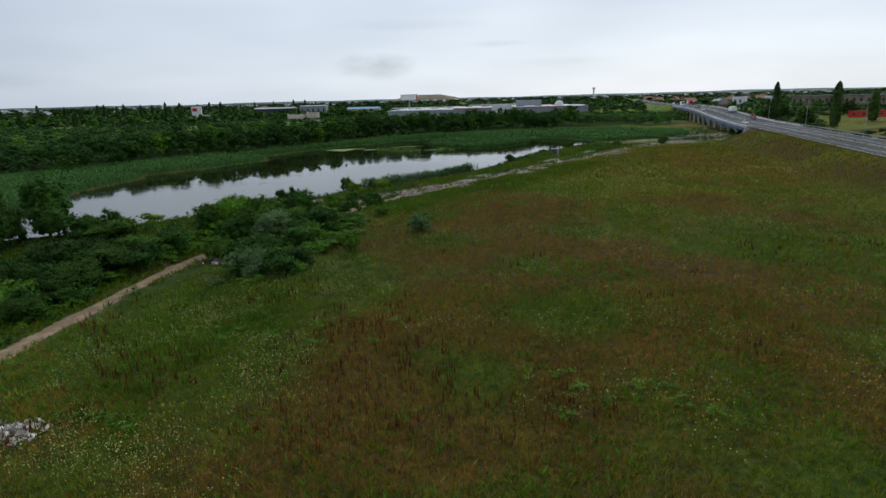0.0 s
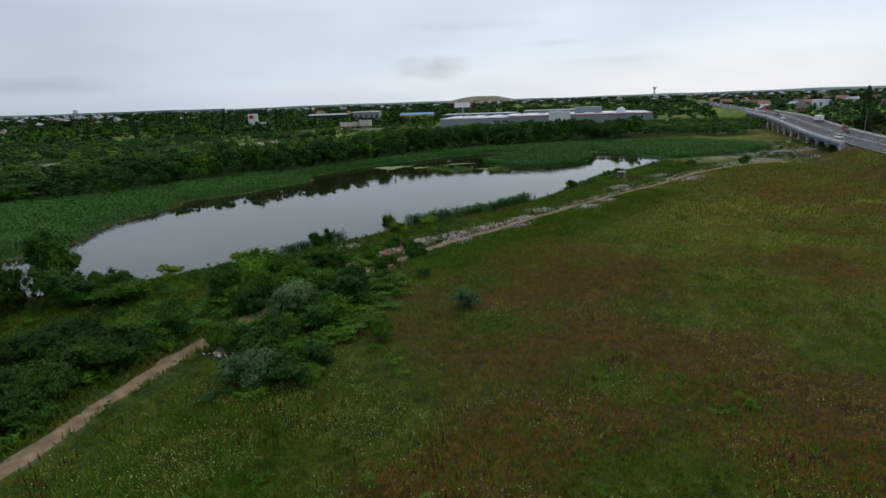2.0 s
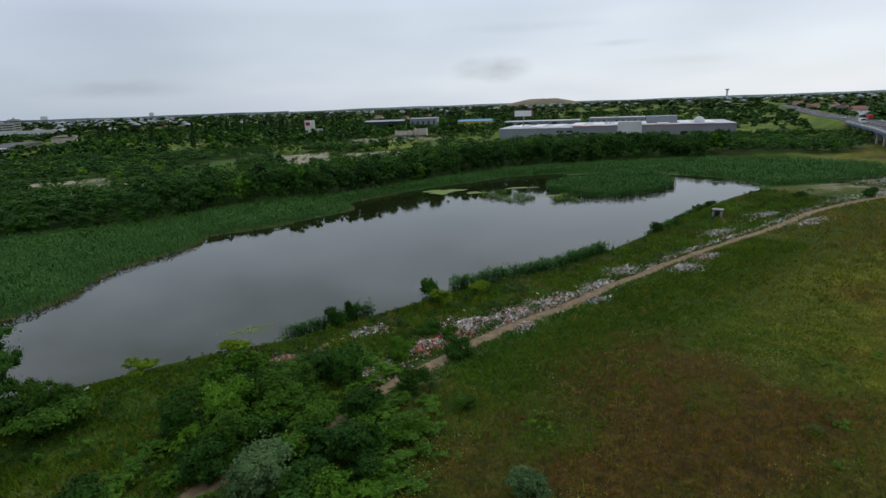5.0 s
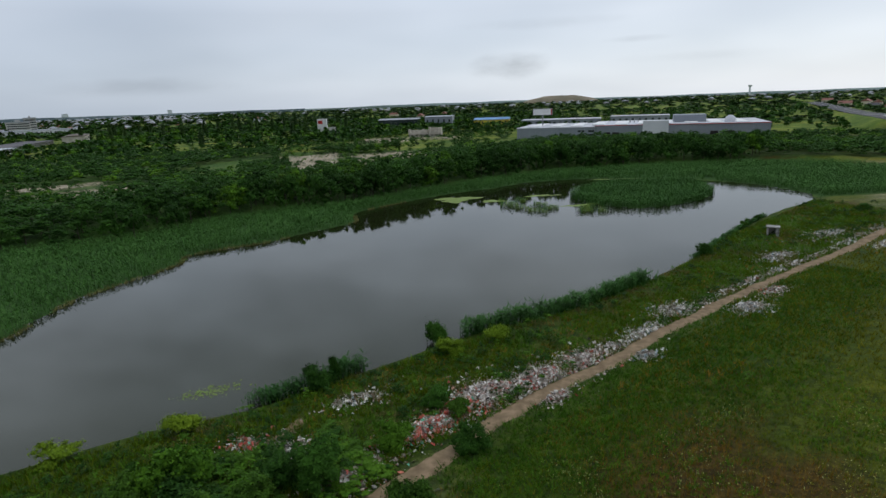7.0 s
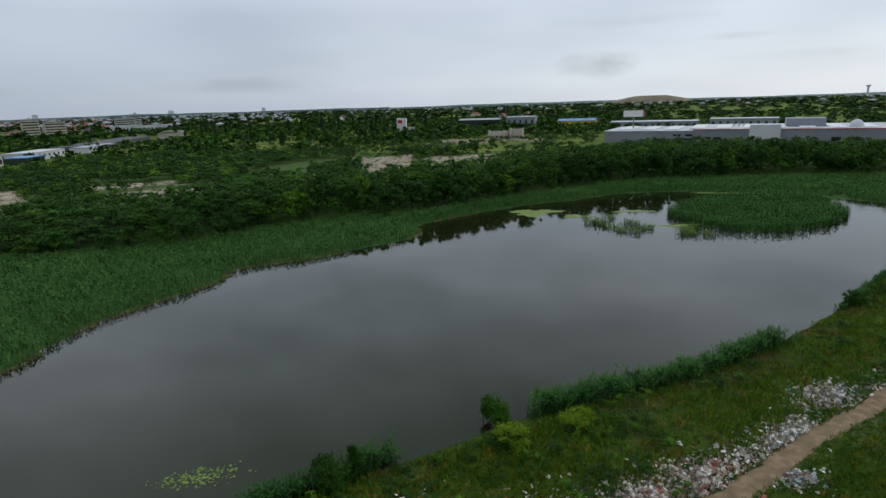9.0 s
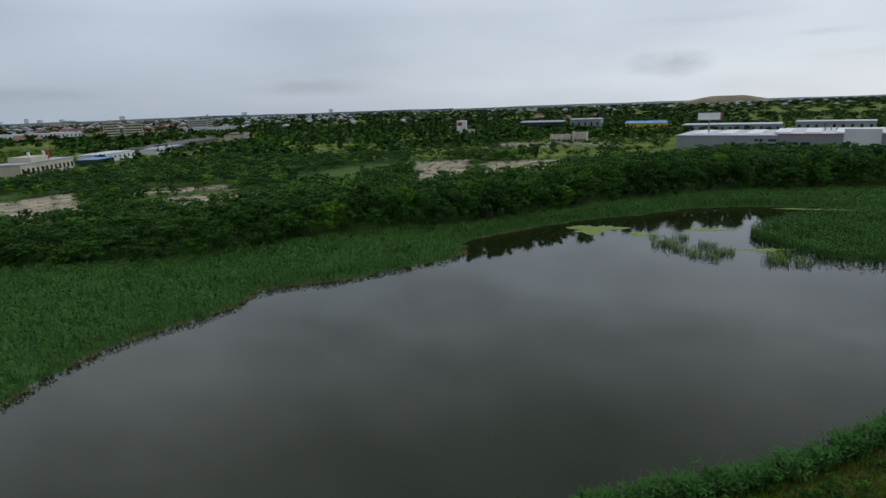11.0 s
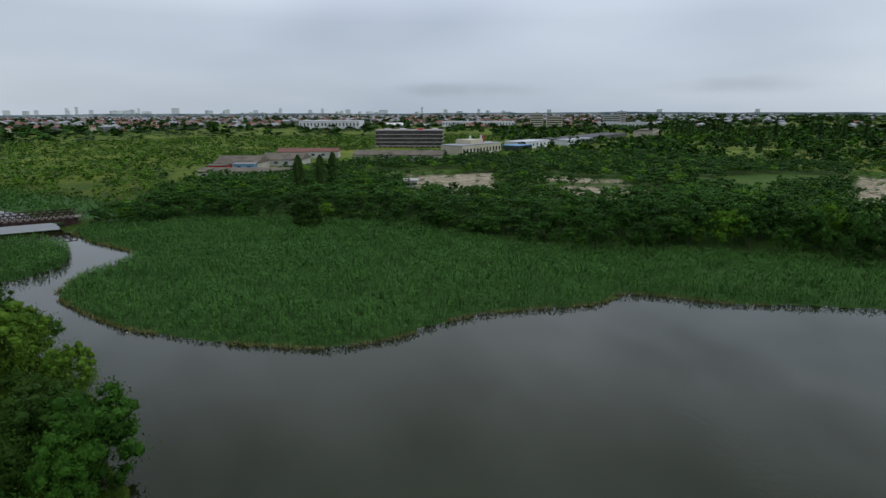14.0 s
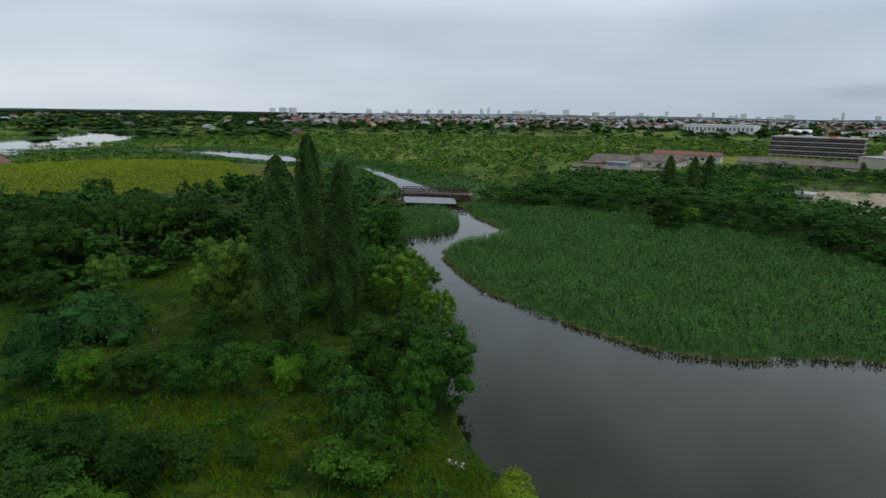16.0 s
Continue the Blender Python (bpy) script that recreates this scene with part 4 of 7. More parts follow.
def reed_bed(name, seed, poly, density, hgt, label, mat=REED, keep=None, width=0.17):
    p = scatter(seed, poly, density)
    if keep is not None:
        p = p[keep(p)]
    rg = np.random.RandomState(seed + 1)
    h = hgt * (0.62 + 0.5 * vnoise(p, 6, seed, 3)) * (0.85 + 0.3 * rg.rand(len(p)))
    if seed == 21:
        h *= 0.5 + 0.5 * ss(-0.5, 3.5, signed(p, POND))
    return stuff(name, reed_faces(rg, p, np.maximum(height(p), -0.06), h, width), mat, label, "reeds")


REED_ZONE = np.array([*REEDS])
reed_bed("reed_bed", 21, REED_ZONE, 3.7, 2.1, "broad bed of tall green reeds along the pond", keep=lambda p: (signed(p, POND) > -0.5 + 1.2 * vnoise(p, 3, 3)) & (vnoise(p, 5, 77, 2) > 0.18))
reed_bed("reed_island", 23, ISLE, 5.5, 2.1, "round green island of reeds in open water")
reed_bed("reed_islet", 24, ISLET_L, 4.2, 2.1, "green reed islet beside the channel")
STRIP = [(-24, 213.2), (-13, 211.6), (-18, 205.5), (-6, 203.9), (5, 202.2), (5, 194.3), (-8, 192.9), (-21, 196.5)]
reed_bed("sparse_reeds", 25, STRIP, 7.0, 1.0, "sparse yellow-green reeds standing in shallow water", REED_YOUNG, keep=lambda p: vnoise(p, 4, 9, 2) > 0.5, width=0.16)
reed_bed("young_reeds", 26, STRIP, 2.4, 1.5, "thin green reeds standing in shallow water", REED, keep=lambda p: vnoise(p, 4, 9, 2) > 0.44)


def along(line, width, density, seed):
    rg = np.random.RandomState(seed)
    line = resample(smooth_loop(line), 0.25)
    n = max(1, int(0.25 * width * density * 4))
    p = np.repeat(line, n, 0)
    return p + rg.normal(0, width / 3, p.shape)


for line, w, hg in (([(-16, 116.9), (-10, 122), (-4, 127), (2, 133.8), (7.5, 140.4)], 1.6, 2.0), ([(-33.5, 98), (-30.5, 100.6), (-27.5, 103.7)], 1.5, 1.6), ([(-27.5, 104), (-25.5, 106.2)], 1.5, 1.9), ([(17, 154), (24, 167), (31, 178.9), (39, 191.8)], 0.9, 0.9)):
    p = along(line, w, 9, int(hg * 10))
    rg = np.random.RandomState(int(w * 100))
    stuff("bank_reeds", reed_faces(rg, p, np.maximum(height(p), -0.1), hg * (0.55 + 0.75 * vnoise(p, 1.6, 33, 2)) * (0.8 + 0.3 * rg.rand(len(p))), 0.15), REED_BANK, "dense fringe of green reeds on the bank", "reeds")

# pale dry fringe where the reeds meet open water
p = along(FAR_SHORE[6:], 0.7, 5, 91)
p = p[vnoise(p, 3, 92, 2) > 0.42]
rg = np.random.RandomState(93)
stuff("reed_fringe", blade_faces(rg, p, np.full(len(p), 0.0), 0.35 + 0.5 * rg.rand(len(p)), 0.12, 2, 1.1), REED_DRY, "pale broken reed stems at the water's edge", "reeds")

# channel reeds beyond the bridge
cl = smooth_loop([c[:2] for c in CHANNEL[2:]], False, 6)
rg = np.random.RandomState(8)
k = rg.randint(0, len(cl) - 1, 26000)
p = cl[k] + rg.normal(0, 22, (26000, 2))
d = water_dist(p)
p = p[(d > 1) & (d < 26) & (p[:, 0] < -190)]
stuff("channel_reeds", blade_faces(rg, p, height(p), 0.6 + 0.5 * rg.rand(len(p)), 0.45, 3, 1.2), REED, "green reed margins of the far channel", "reeds")


# floating algae
def algae_patch(seed, cx, cy, rx, ry, turn, label, holes=0.0):
    rg = np.random.RandomState(seed)
    bm = bmesh.new()
    n = 40
    a = np.linspace(0, 2 * np.pi, n, endpoint=False)
    w = 1 + 0.28 * np.sin(a * 3 + seed) + 0.16 * np.sin(a * 7 + 2 * seed) + 0.1 * rg.normal(0, 1, n)
    c, s = math.cos(turn), math.sin(turn)
    ring = []
    for q, v in zip(a, w):
        x, y = math.cos(q) * rx * v, math.sin(q) * ry * v
        ring.append(bm.verts.new((cx + x * c - y * s, cy + x * s + y * c, 0.012)))
    mid = bm.verts.new((cx, cy, 0.02))
    for i in range(n):
        bm.faces.new((ring[i], ring[(i + 1) % n], mid))
    me = bpy.data.meshes.new("algae_patch")
    bm.to_mesh(me)
    bm.free()
    me.materials.append(ALGAE)
    return tagged(new("algae_patch", me), label, "algae", "algae on the pond")


algae_patch(1, -36, 213, 5.6, 4.4, 0.5, "bright green floating algae mat on the pond")
algae_patch(2, -25, 210.3, 3.2, 1.8, 0.1, "yellow-green floating algae mat among reeds")
algae_patch(3, -12, 219.6, 5, 1.3, 0.3, "thin green algae streak on dark water")
algae_patch(4, 16, 253.5, 11, 1.4, 0.1, "pale algae line along the reed edge")
rg = np.random.RandomState(62)
ap = np.array([-39.5, 99.4]) + rg.normal(0, 1, (260, 2)) * np.array([1.6, 0.7]) @ np.array([[0.83, 0.55], [-0.55, 0.83]])
ap = ap[water_dist(ap) < -0.3]
stuff("floating_weed", leaf_faces(rg, np.column_stack([ap, np.full(len(ap), 0.012)]), np.tile([0, 0, 30.0], (len(ap), 1)), 0.05 + 0.16 * rg.rand(len(ap)) ** 2, 0.7, wild=0.02), ALGAE, "loose raft of yellow-green floating weed", "water weed")
algae_patch(6, -2, 204, 3.5, 1.2, 0.4, "small algae mat beside the reed island")

# meadow grasses
NEARM = [(-44, 12.5), (70, 14.5), (95, 60), (70, 104.6), (20, 111.5), (0, 103), (-16, 82.7), (-24, 60.7), (-31, 38.7)]
FARM = [(0, 103), (20, 111.5), (70, 104.6), (95, 60), (104, 109.6), (108, 169), (100, 203.7), (70, 188.8), (45, 163), (22, 138.3)]
BANKM = [(-58, 63.6), (-46, 85.8), (-36, 94.5), (-23, 107.3), (-9, 121.6), (7, 138.9), (28, 172.9), (56, 210.6), (70, 188.8), (45, 163), (22, 138.3), (0, 110.9), (-16, 90.6), (-26, 62.6), (-31, 38.7), (-46, 28.3)]
PARKM = [(-46, 28.3), (-31, 38.7), (-46, 85.8), (-60, 77.4), (-80, 67.9), (-100, 58.4), (-105, 16.7), (-60, 8.1)]


def off_track(p, w=0.4):
    d, _ = seg_dist(p, TRACK_L)
    return d > w + 0.8 * vnoise(p, 2.5, 6, 2)


def meadow(name, seed, poly, density, mat, hgt, width, count, lean, label, keep, fade=0.0):
    p = scatter(seed, poly, density)
    if fade:
        p = p[thin(p, ss(0, fade, -signed(p, np.array(poly, float)) - 2 + 4 * vnoise(p, 3, 19, 2)))]
    p = p[keep(p) & off_track(p) & (water_dist(p) > 0.4)]
    rg = np.random.RandomState(seed + 5)
    h = hgt * (0.6 + 0.8 * rg.rand(len(p)))
    return stuff(name, blade_faces(rg, p, height(p), h, width, count, lean), mat, label, "grass")


FOREM = [(-44, 12.5), (44, 13), (30, 50), (-14, 56), (-24, 56), (-30, 36)]
thin = lambda p, v: np.random.RandomState(len(p)).rand(len(p)) < v
meadow("meadow_grass", 31, NEARM, 8.0, GRASS, 0.4, 0.038, 4, 0.9, "yellow-green meadow grass in tufts", lambda p: thin(p, (1 - 0.75 * rust_cover(p)) * (1 - 0.8 * ripeness(p))))
meadow("ripe_grass", 40, NEARM, 9.0, GRASS_DRY, 0.4, 0.042, 3, 1.2, "gold-green ripening grass in the meadow", lambda p: thin(p, 0.15 + 0.8 * ripeness(p)) & thin(p[::-1], 1 - 0.6 * rust_cover(p)))
meadow("meadow_sorrel", 32, NEARM, 8.0, SORREL, 0.42, 0.036, 4, 0.6, "rust-brown sorrel and dry seed heads in the meadow", lambda p: thin(p, 0.03 + 1.0 * rust_cover(p)))
meadow("meadow_weeds", 33, NEARM, 3.4, WEED, 0.36, 0.075, 5, 1.2, "fresh green weed clumps in the meadow", lambda p: (vnoise(p, 9, 61, 3) > 0.56) | (vnoise(p, 2.5, 62, 2) > 0.72))
meadow("meadow_straw", 34, NEARM, 1.2, STRAW, 0.5, 0.05, 4, 0.7, "pale straw stalks scattered through the meadow", lambda p: vnoise(p, 14, 63, 2) > 0.5)
meadow("edge_weeds", 45, [(-27, 20), (-15, 21), (-9, 40), (-11, 54), (-17, 62), (-27, 60)], 13.0, WEED, 0.42, 0.05, 5, 1.2, "bright green weeds beside the dirt track", lambda p: vnoise(p, 5, 55, 3) > 0.42, 6.0)
meadow("fore_grass", 46, FOREM, 12.0, GRASS, 0.3, 0.03, 4, 1.2, "fine green meadow grass close to the bank", lambda p: thin(p, 1 - 0.6 * rust_cover(p)), 9.0)
meadow("fore_sorrel", 47, FOREM, 12.0, SORREL, 0.34, 0.03, 4, 1.0, "fine brown seed stalks close to the bank", lambda p: thin(p, 0.1 + 0.85 * rust_cover(p)), 9.0)
meadow("outer_meadow_grass", 35, FARM, 4.6, GRASS_DRY, 0.5, 0.1, 3, 1.0, "yellow-green grass of the outer meadow", lambda p: thin(p, 0.9 - 0.4 * rust_cover(p)))
meadow("outer_meadow_sorrel", 36, FARM, 1.8, SORREL, 0.5, 0.14, 3, 0.8, "rusty sorrel patches of the outer meadow", lambda p: thin(p, 0.75 * rust_cover(p)))
meadow("bank_grass", 37, BANKM, 4.5, WEED, 0.55, 0.09, 4, 1.0, "lush green grass and weeds on the pond bank", lambda p: vnoise(p, 6, 64, 3) > 0.4)
meadow("bank_meadow_grass", 48, BANKM, 6.0, GRASS, 0.5, 0.08, 4, 1.0, "olive green grass on the pond bank", lambda p: vnoise(p, 4, 60, 3) > 0.42)
meadow("bank_sorrel", 49, BANKM, 0.9, SORREL, 0.5, 0.08, 4, 0.8, "brown seed stalks on the pond bank", lambda p: (vnoise(p, 5, 56, 3) > 0.56) & (p[:, 0] > -37))
meadow("bank_dry_grass", 38, BANKM, 3.5, STRAW, 0.45, 0.08, 4, 0.9, "dry yellowish grass on the pond bank", lambda p: (vnoise(p, 6, 64, 3) < 0.46) & (p[:, 0] > -37))
meadow("verge_weeds", 50, [(-15, 89), (-9, 98), (-4, 105), (1, 110.6), (7, 119), (14, 127.7), (22, 137.3), (34, 150), (42, 142), (30, 123), (18, 107), (6, 92), (-5, 83)], 13.0, WEED, 0.4, 0.06, 5, 1.3, "lush green weeds along the inland side of the track", lambda p: (vnoise(p, 5, 57, 3) > 0.12) & thin(p, 1 - 0.8 * ss(5, 17, seg_dist(p, TRACK_L)[0])))
meadow("park_grass", 39, PARKM, 13.0, PARKGRASS, 0.3, 0.055, 4, 1.1, "green rough lawn under the park trees", lambda p: vnoise(p, 5, 65, 2) > 0.3)


def spikes(name, seed, poly, density, keep, label):
    """Upright dark seed spikes of dock, in clusters."""
    p = scatter(seed, poly, density)
    p = p[keep(p) & off_track(p)]
    rg = np.random.RandomState(seed)
    h = 0.55 + 0.45 * rg.rand(len(p))
    return stuff(name, blade_faces(rg, p, height(p) + 0.2, h, 0.1, 2, 0.15), DOCK, label, "weeds")


spikes("dock_spikes", 53, NEARM, 1.3, lambda p: (vnoise(p, 7, 68, 3) > 0.62) & (p[:, 1] < 62), "dark red-brown dock spikes in the meadow")
wp_ = scatter(54, BANKM, 0.32)
wp_ = wp_[off_track(wp_, 0.9) & (water_dist(wp_) > 0.6) & (vnoise(wp_, 8, 58, 3) > 0.5)]
mw_ = scatter(55, NEARM, 0.12)
mw_ = mw_[off_track(mw_, 0.9) & (vnoise(mw_, 10, 59, 3) > 0.58)]


def flower_heads(name, seed, poly, density, keep, size, label):
    p = scatter(seed, poly, density)
    p = p[thin(p, ss(0, 9, -signed(p, np.array(poly, float)) - 2 + 4 * vnoise(p, 3, 19, 2)))]
    p = p[keep(p) & off_track(p)]
    rg = np.random.RandomState(seed)
    c = np.column_stack([p, height(p) + 0.45 + 0.3 * rg.rand(len(p))])
    return stuff(name, leaf_faces(rg, c, np.tile([0, 0, 3.0], (len(c), 1)), size * (0.5 + rg.rand(len(c))), 0.8), FLOWER, label, "flowers")


flower_heads("white_flowers", 51, [(-44, 12.5), (-10, 13.6), (-2, 49.5), (-18, 68.8), (-24, 60.7), (-31, 38.7)], 34.0, lambda p: thin(p, ss(0.42, 0.66, vnoise(p, 4, 66, 3))), 0.026, "white umbel flowers scattered in tall grass")
flower_heads("meadow_flowers", 52, NEARM, 9.0, lambda p: thin(p, ss(0.48, 0.7, vnoise(p, 5, 67, 3))), 0.032, "scattered small white meadow flowers")

# bushes and trees of the near bank
B1, B2, B3 = "rounded dark green bush on the grassy bank", "dense green shrub above the pond bank", "bright green leafy shrub on the bank"
for x, y, h, r, kd, mt, lb in (
    (-44, 73.9, 2.8, 3.0, "bush", LEAF_MID, B2), (-47, 74.5, 2.2, 2.0, "bush_b", LEAF_MID, B2), (-28.7, 76.1, 5.4, 2.6, "shrub_tree", LEAF_FRESH, B3), (-31.2, 74.9, 4.2, 2.2, "shrub_tree_b", LEAF_DARK, B1),
    (-35.4, 84.4, 2.3, 0.9, "bush", LEAF_DARK, B1), (-20.9, 69.4, 4.6, 2.6, "shrub_tree_b", LEAF_SILVER, "grey-green willow bush among darker shrubs"), (-23.7, 78.3, 4.4, 2.5, "shrub_tree", LEAF_MID, B2), (-26.8, 73.3, 4.4, 2.3, "shrub_tree_b", LEAF_MID, B2),
    (-26.1, 70.0, 3.4, 2.0, "bush", LEAF_WOOD, B1), (-26.8, 78.6, 4.2, 2.2, "shrub_tree_b", LEAF_MID, B2), (-30.5, 64.2, 3.8, 2.4, "shrub_tree", LEAF_DARK, B1), (-32.7, 60.7, 3.6, 2.8, "shrub_tree_b", LEAF_MID, B2),
    (-34.3, 55.8, 3.6, 2.7, "shrub_tree", LEAF_MID, B2), (-33.9, 51.7, 3.4, 2.4, "bush", LEAF_MID, B2), (-34.1, 47.9, 2.9, 2.1, "bush_b", LEAF_DARK, B1), (-34.4, 44.3, 2.4, 1.8, "bush", LEAF_MID, B2),
    (-25.1, 60.9, 3.2, 1.9, "bush_b", LEAF_MID, B2), (-15.2, 73.4, 3.0, 1.8, "bush", LEAF_DARK, B1), (-19.3, 54.4, 3.4, 2.1, "bush", LEAF_SILVER, "silver-grey willow bush at the meadow edge"), (-16.9, 57.7, 2.6, 1.8, "bush_b", LEAF_MID, B2),
    (-15.2, 55.3, 1.6, 1.4, "bush", LEAF_FRESH, B3), (-10.6, 62.8, 2.6, 1.2, "bush_b", LEAF_MID, B2), (-2.8, 70.7, 2.4, 1.5, "bush", LEAF_SILVER, "low round willow bush alone in the meadow"), (-17.2, 68.0, 2.6, 1.8, "bush_b", LEAF_MID, B2),
    (-12.8, 76.7, 1.8, 1.6, "bush", LEAF_FRESH, B3), (-17.6, 80.2, 2.8, 1.9, "bush_b", LEAF_DARK, B1), (-20.4, 76.1, 3.0, 1.9, "bush", LEAF_MID, B2), (-20.3, 64.0, 2.2, 1.7, "bush_b", LEAF_WOOD, B1),
    (-39.1, 55.0, 4.2, 2.5, "shrub_tree", LEAF_MID, B2), (-39.7, 58.5, 3.8, 2.4, "shrub_tree_b", LEAF_MID, B2), (-42.2, 61.9, 3.0, 2.0, "bush", LEAF_DARK, B1), (-43.2, 66.3, 2.0, 1.3, "bush_b", LEAF_MID, B2),
    (-37.8, 60.6, 3.4, 2.2, "bush", LEAF_MID, B2), (-38.7, 50.5, 3.2, 2.3, "bush_b", LEAF_DARK, B1), (-45.3, 76.4, 4.3, 2.1, "shrub_tree_b", LEAF_MID, B2), (-49.1, 78.2, 2.8, 1.6, "bush", LEAF_MID, B2),
    (-42.0, 53.6, 3.0, 2.0, "bush", LEAF_WOOD, B1), (-20.6, 86.3, 4.0, 2.3, "shrub_tree_b", LEAF_DARK, B2), (-24, 86.4, 3.3, 2.1, "shrub_tree", LEAF_DARK, B1), (-17.5, 92.1, 2.6, 1.6, "bush", LEAF_FRESH, B3),
    (-14, 84.8, 2.4, 1.7, "bush_b", LEAF_MID, B2), (-31.2, 84, 4.3, 2.5, "bush", LEAF_FRESH, B3), (-34, 82.2, 2.6, 1.9, "bush_b", LEAF_MID, B2), (-11, 92.8, 2.3, 1.6, "bush", LEAF_DARK, "dark round bush beside the dirt track"),
    (-15.5, 99.6, 2.2, 1.4, "bush_b", LEAF_DARK, B1), (-13, 97.5, 1.7, 1.1, "bush", LEAF_MID, B2), (-19.3, 113.7, 3.5, 1.5, "bush", LEAF_DARK, "single dark rounded tree at the water's edge"), (-29, 101.6, 3.0, 1.7, "bush", LEAF_DARK, "dark bush among reeds at the water"),
    (-27.3, 103.2, 3.3, 0.6, "bush_b", LEAF_DARK, "slim dark sapling among reeds"), (-44.6, 86.2, 1.6, 1.7, "bush_b", LEAF_YELLOW, "yellow-green low shrub near the water"), (-36.6, 91.4, 1.9, 1.6, "bush", LEAF_YELLOW, "yellow-green low shrub near the water"), (19, 155.6, 2.6, 1.5, "shrub_tree", LEAF_DARK, "dark leaning shrub on the pond bank"), (-12, 115, 1.9, 1.5, "bush", LEAF_YELLOW, "yellow-green low shrub near reeds"),
    (-16.3, 110.8, 1.8, 1.6, "bush_b", LEAF_YELLOW, "yellow-green low shrub near the water"), (31.5, 179.9, 1.4, 0.8, "bush", LEAF_MID, B2), (33, 182.9, 1.5, 0.9, "bush_b", LEAF_MID, B2), (36, 186.8, 1.4, 0.9, "bush", LEAF_DARK, B1),
    (60, 194.7, 2.0, 1.6, "bush_b", LEAF_DARK, B1), (76, 194.7, 2.6, 2.0, "bush", LEAF_DARK, B1), (-24, 81.5, 3.6, 2.2, "shrub_tree_b", LEAF_MID, B2), (-9.1, 81.5, 1.4, 1.1, "bush_b", LEAF_MID, B2),
):
    if x > -33 or y > 72:
        mt = LEAF_BANK if mt is LEAF_MID else LEAF_MID if mt is LEAF_DARK else mt
    elif mt is LEAF_MID:
        mt = LEAF_DARK
    plant("near_" + kd if y < 70 and x > -42 else kd, mt, x, y, h, r, lb, "bush", "bushes of the near bank", "bush")

# thicket between the bushes
rg = np.random.RandomState(29)
tp = np.concatenate([scatter(71, [(-36, 42), (-31.5, 43), (-30.5, 50), (-30, 58), (-29, 63), (-33, 63), (-39, 58), (-38.5, 50)], 0.2), scatter(76, [(-32, 73), (-25, 70), (-22, 80), (-26, 84), (-31, 80)], 0.2), scatter(78, [(-25, 57), (-14, 52), (-15, 70), (-12, 76), (-22, 76)], 0.1)])
dt, _ = seg_dist(tp, TRACK_L)
tp = tp[dt > 2.2]
for x, y in tp:
    v = rg.rand()
    plant("thicket" if v < 0.5 else "thicket_b", LEAF_MID if v < 0.35 else LEAF_WOOD if v < 0.85 else LEAF_FRESH, x, y, 1.6 + 1.8 * rg.rand(), 1.4 + 0.8 * rg.rand(), B2 if v < 0.85 else B3, "bush", "bushes of the near bank", "bush")

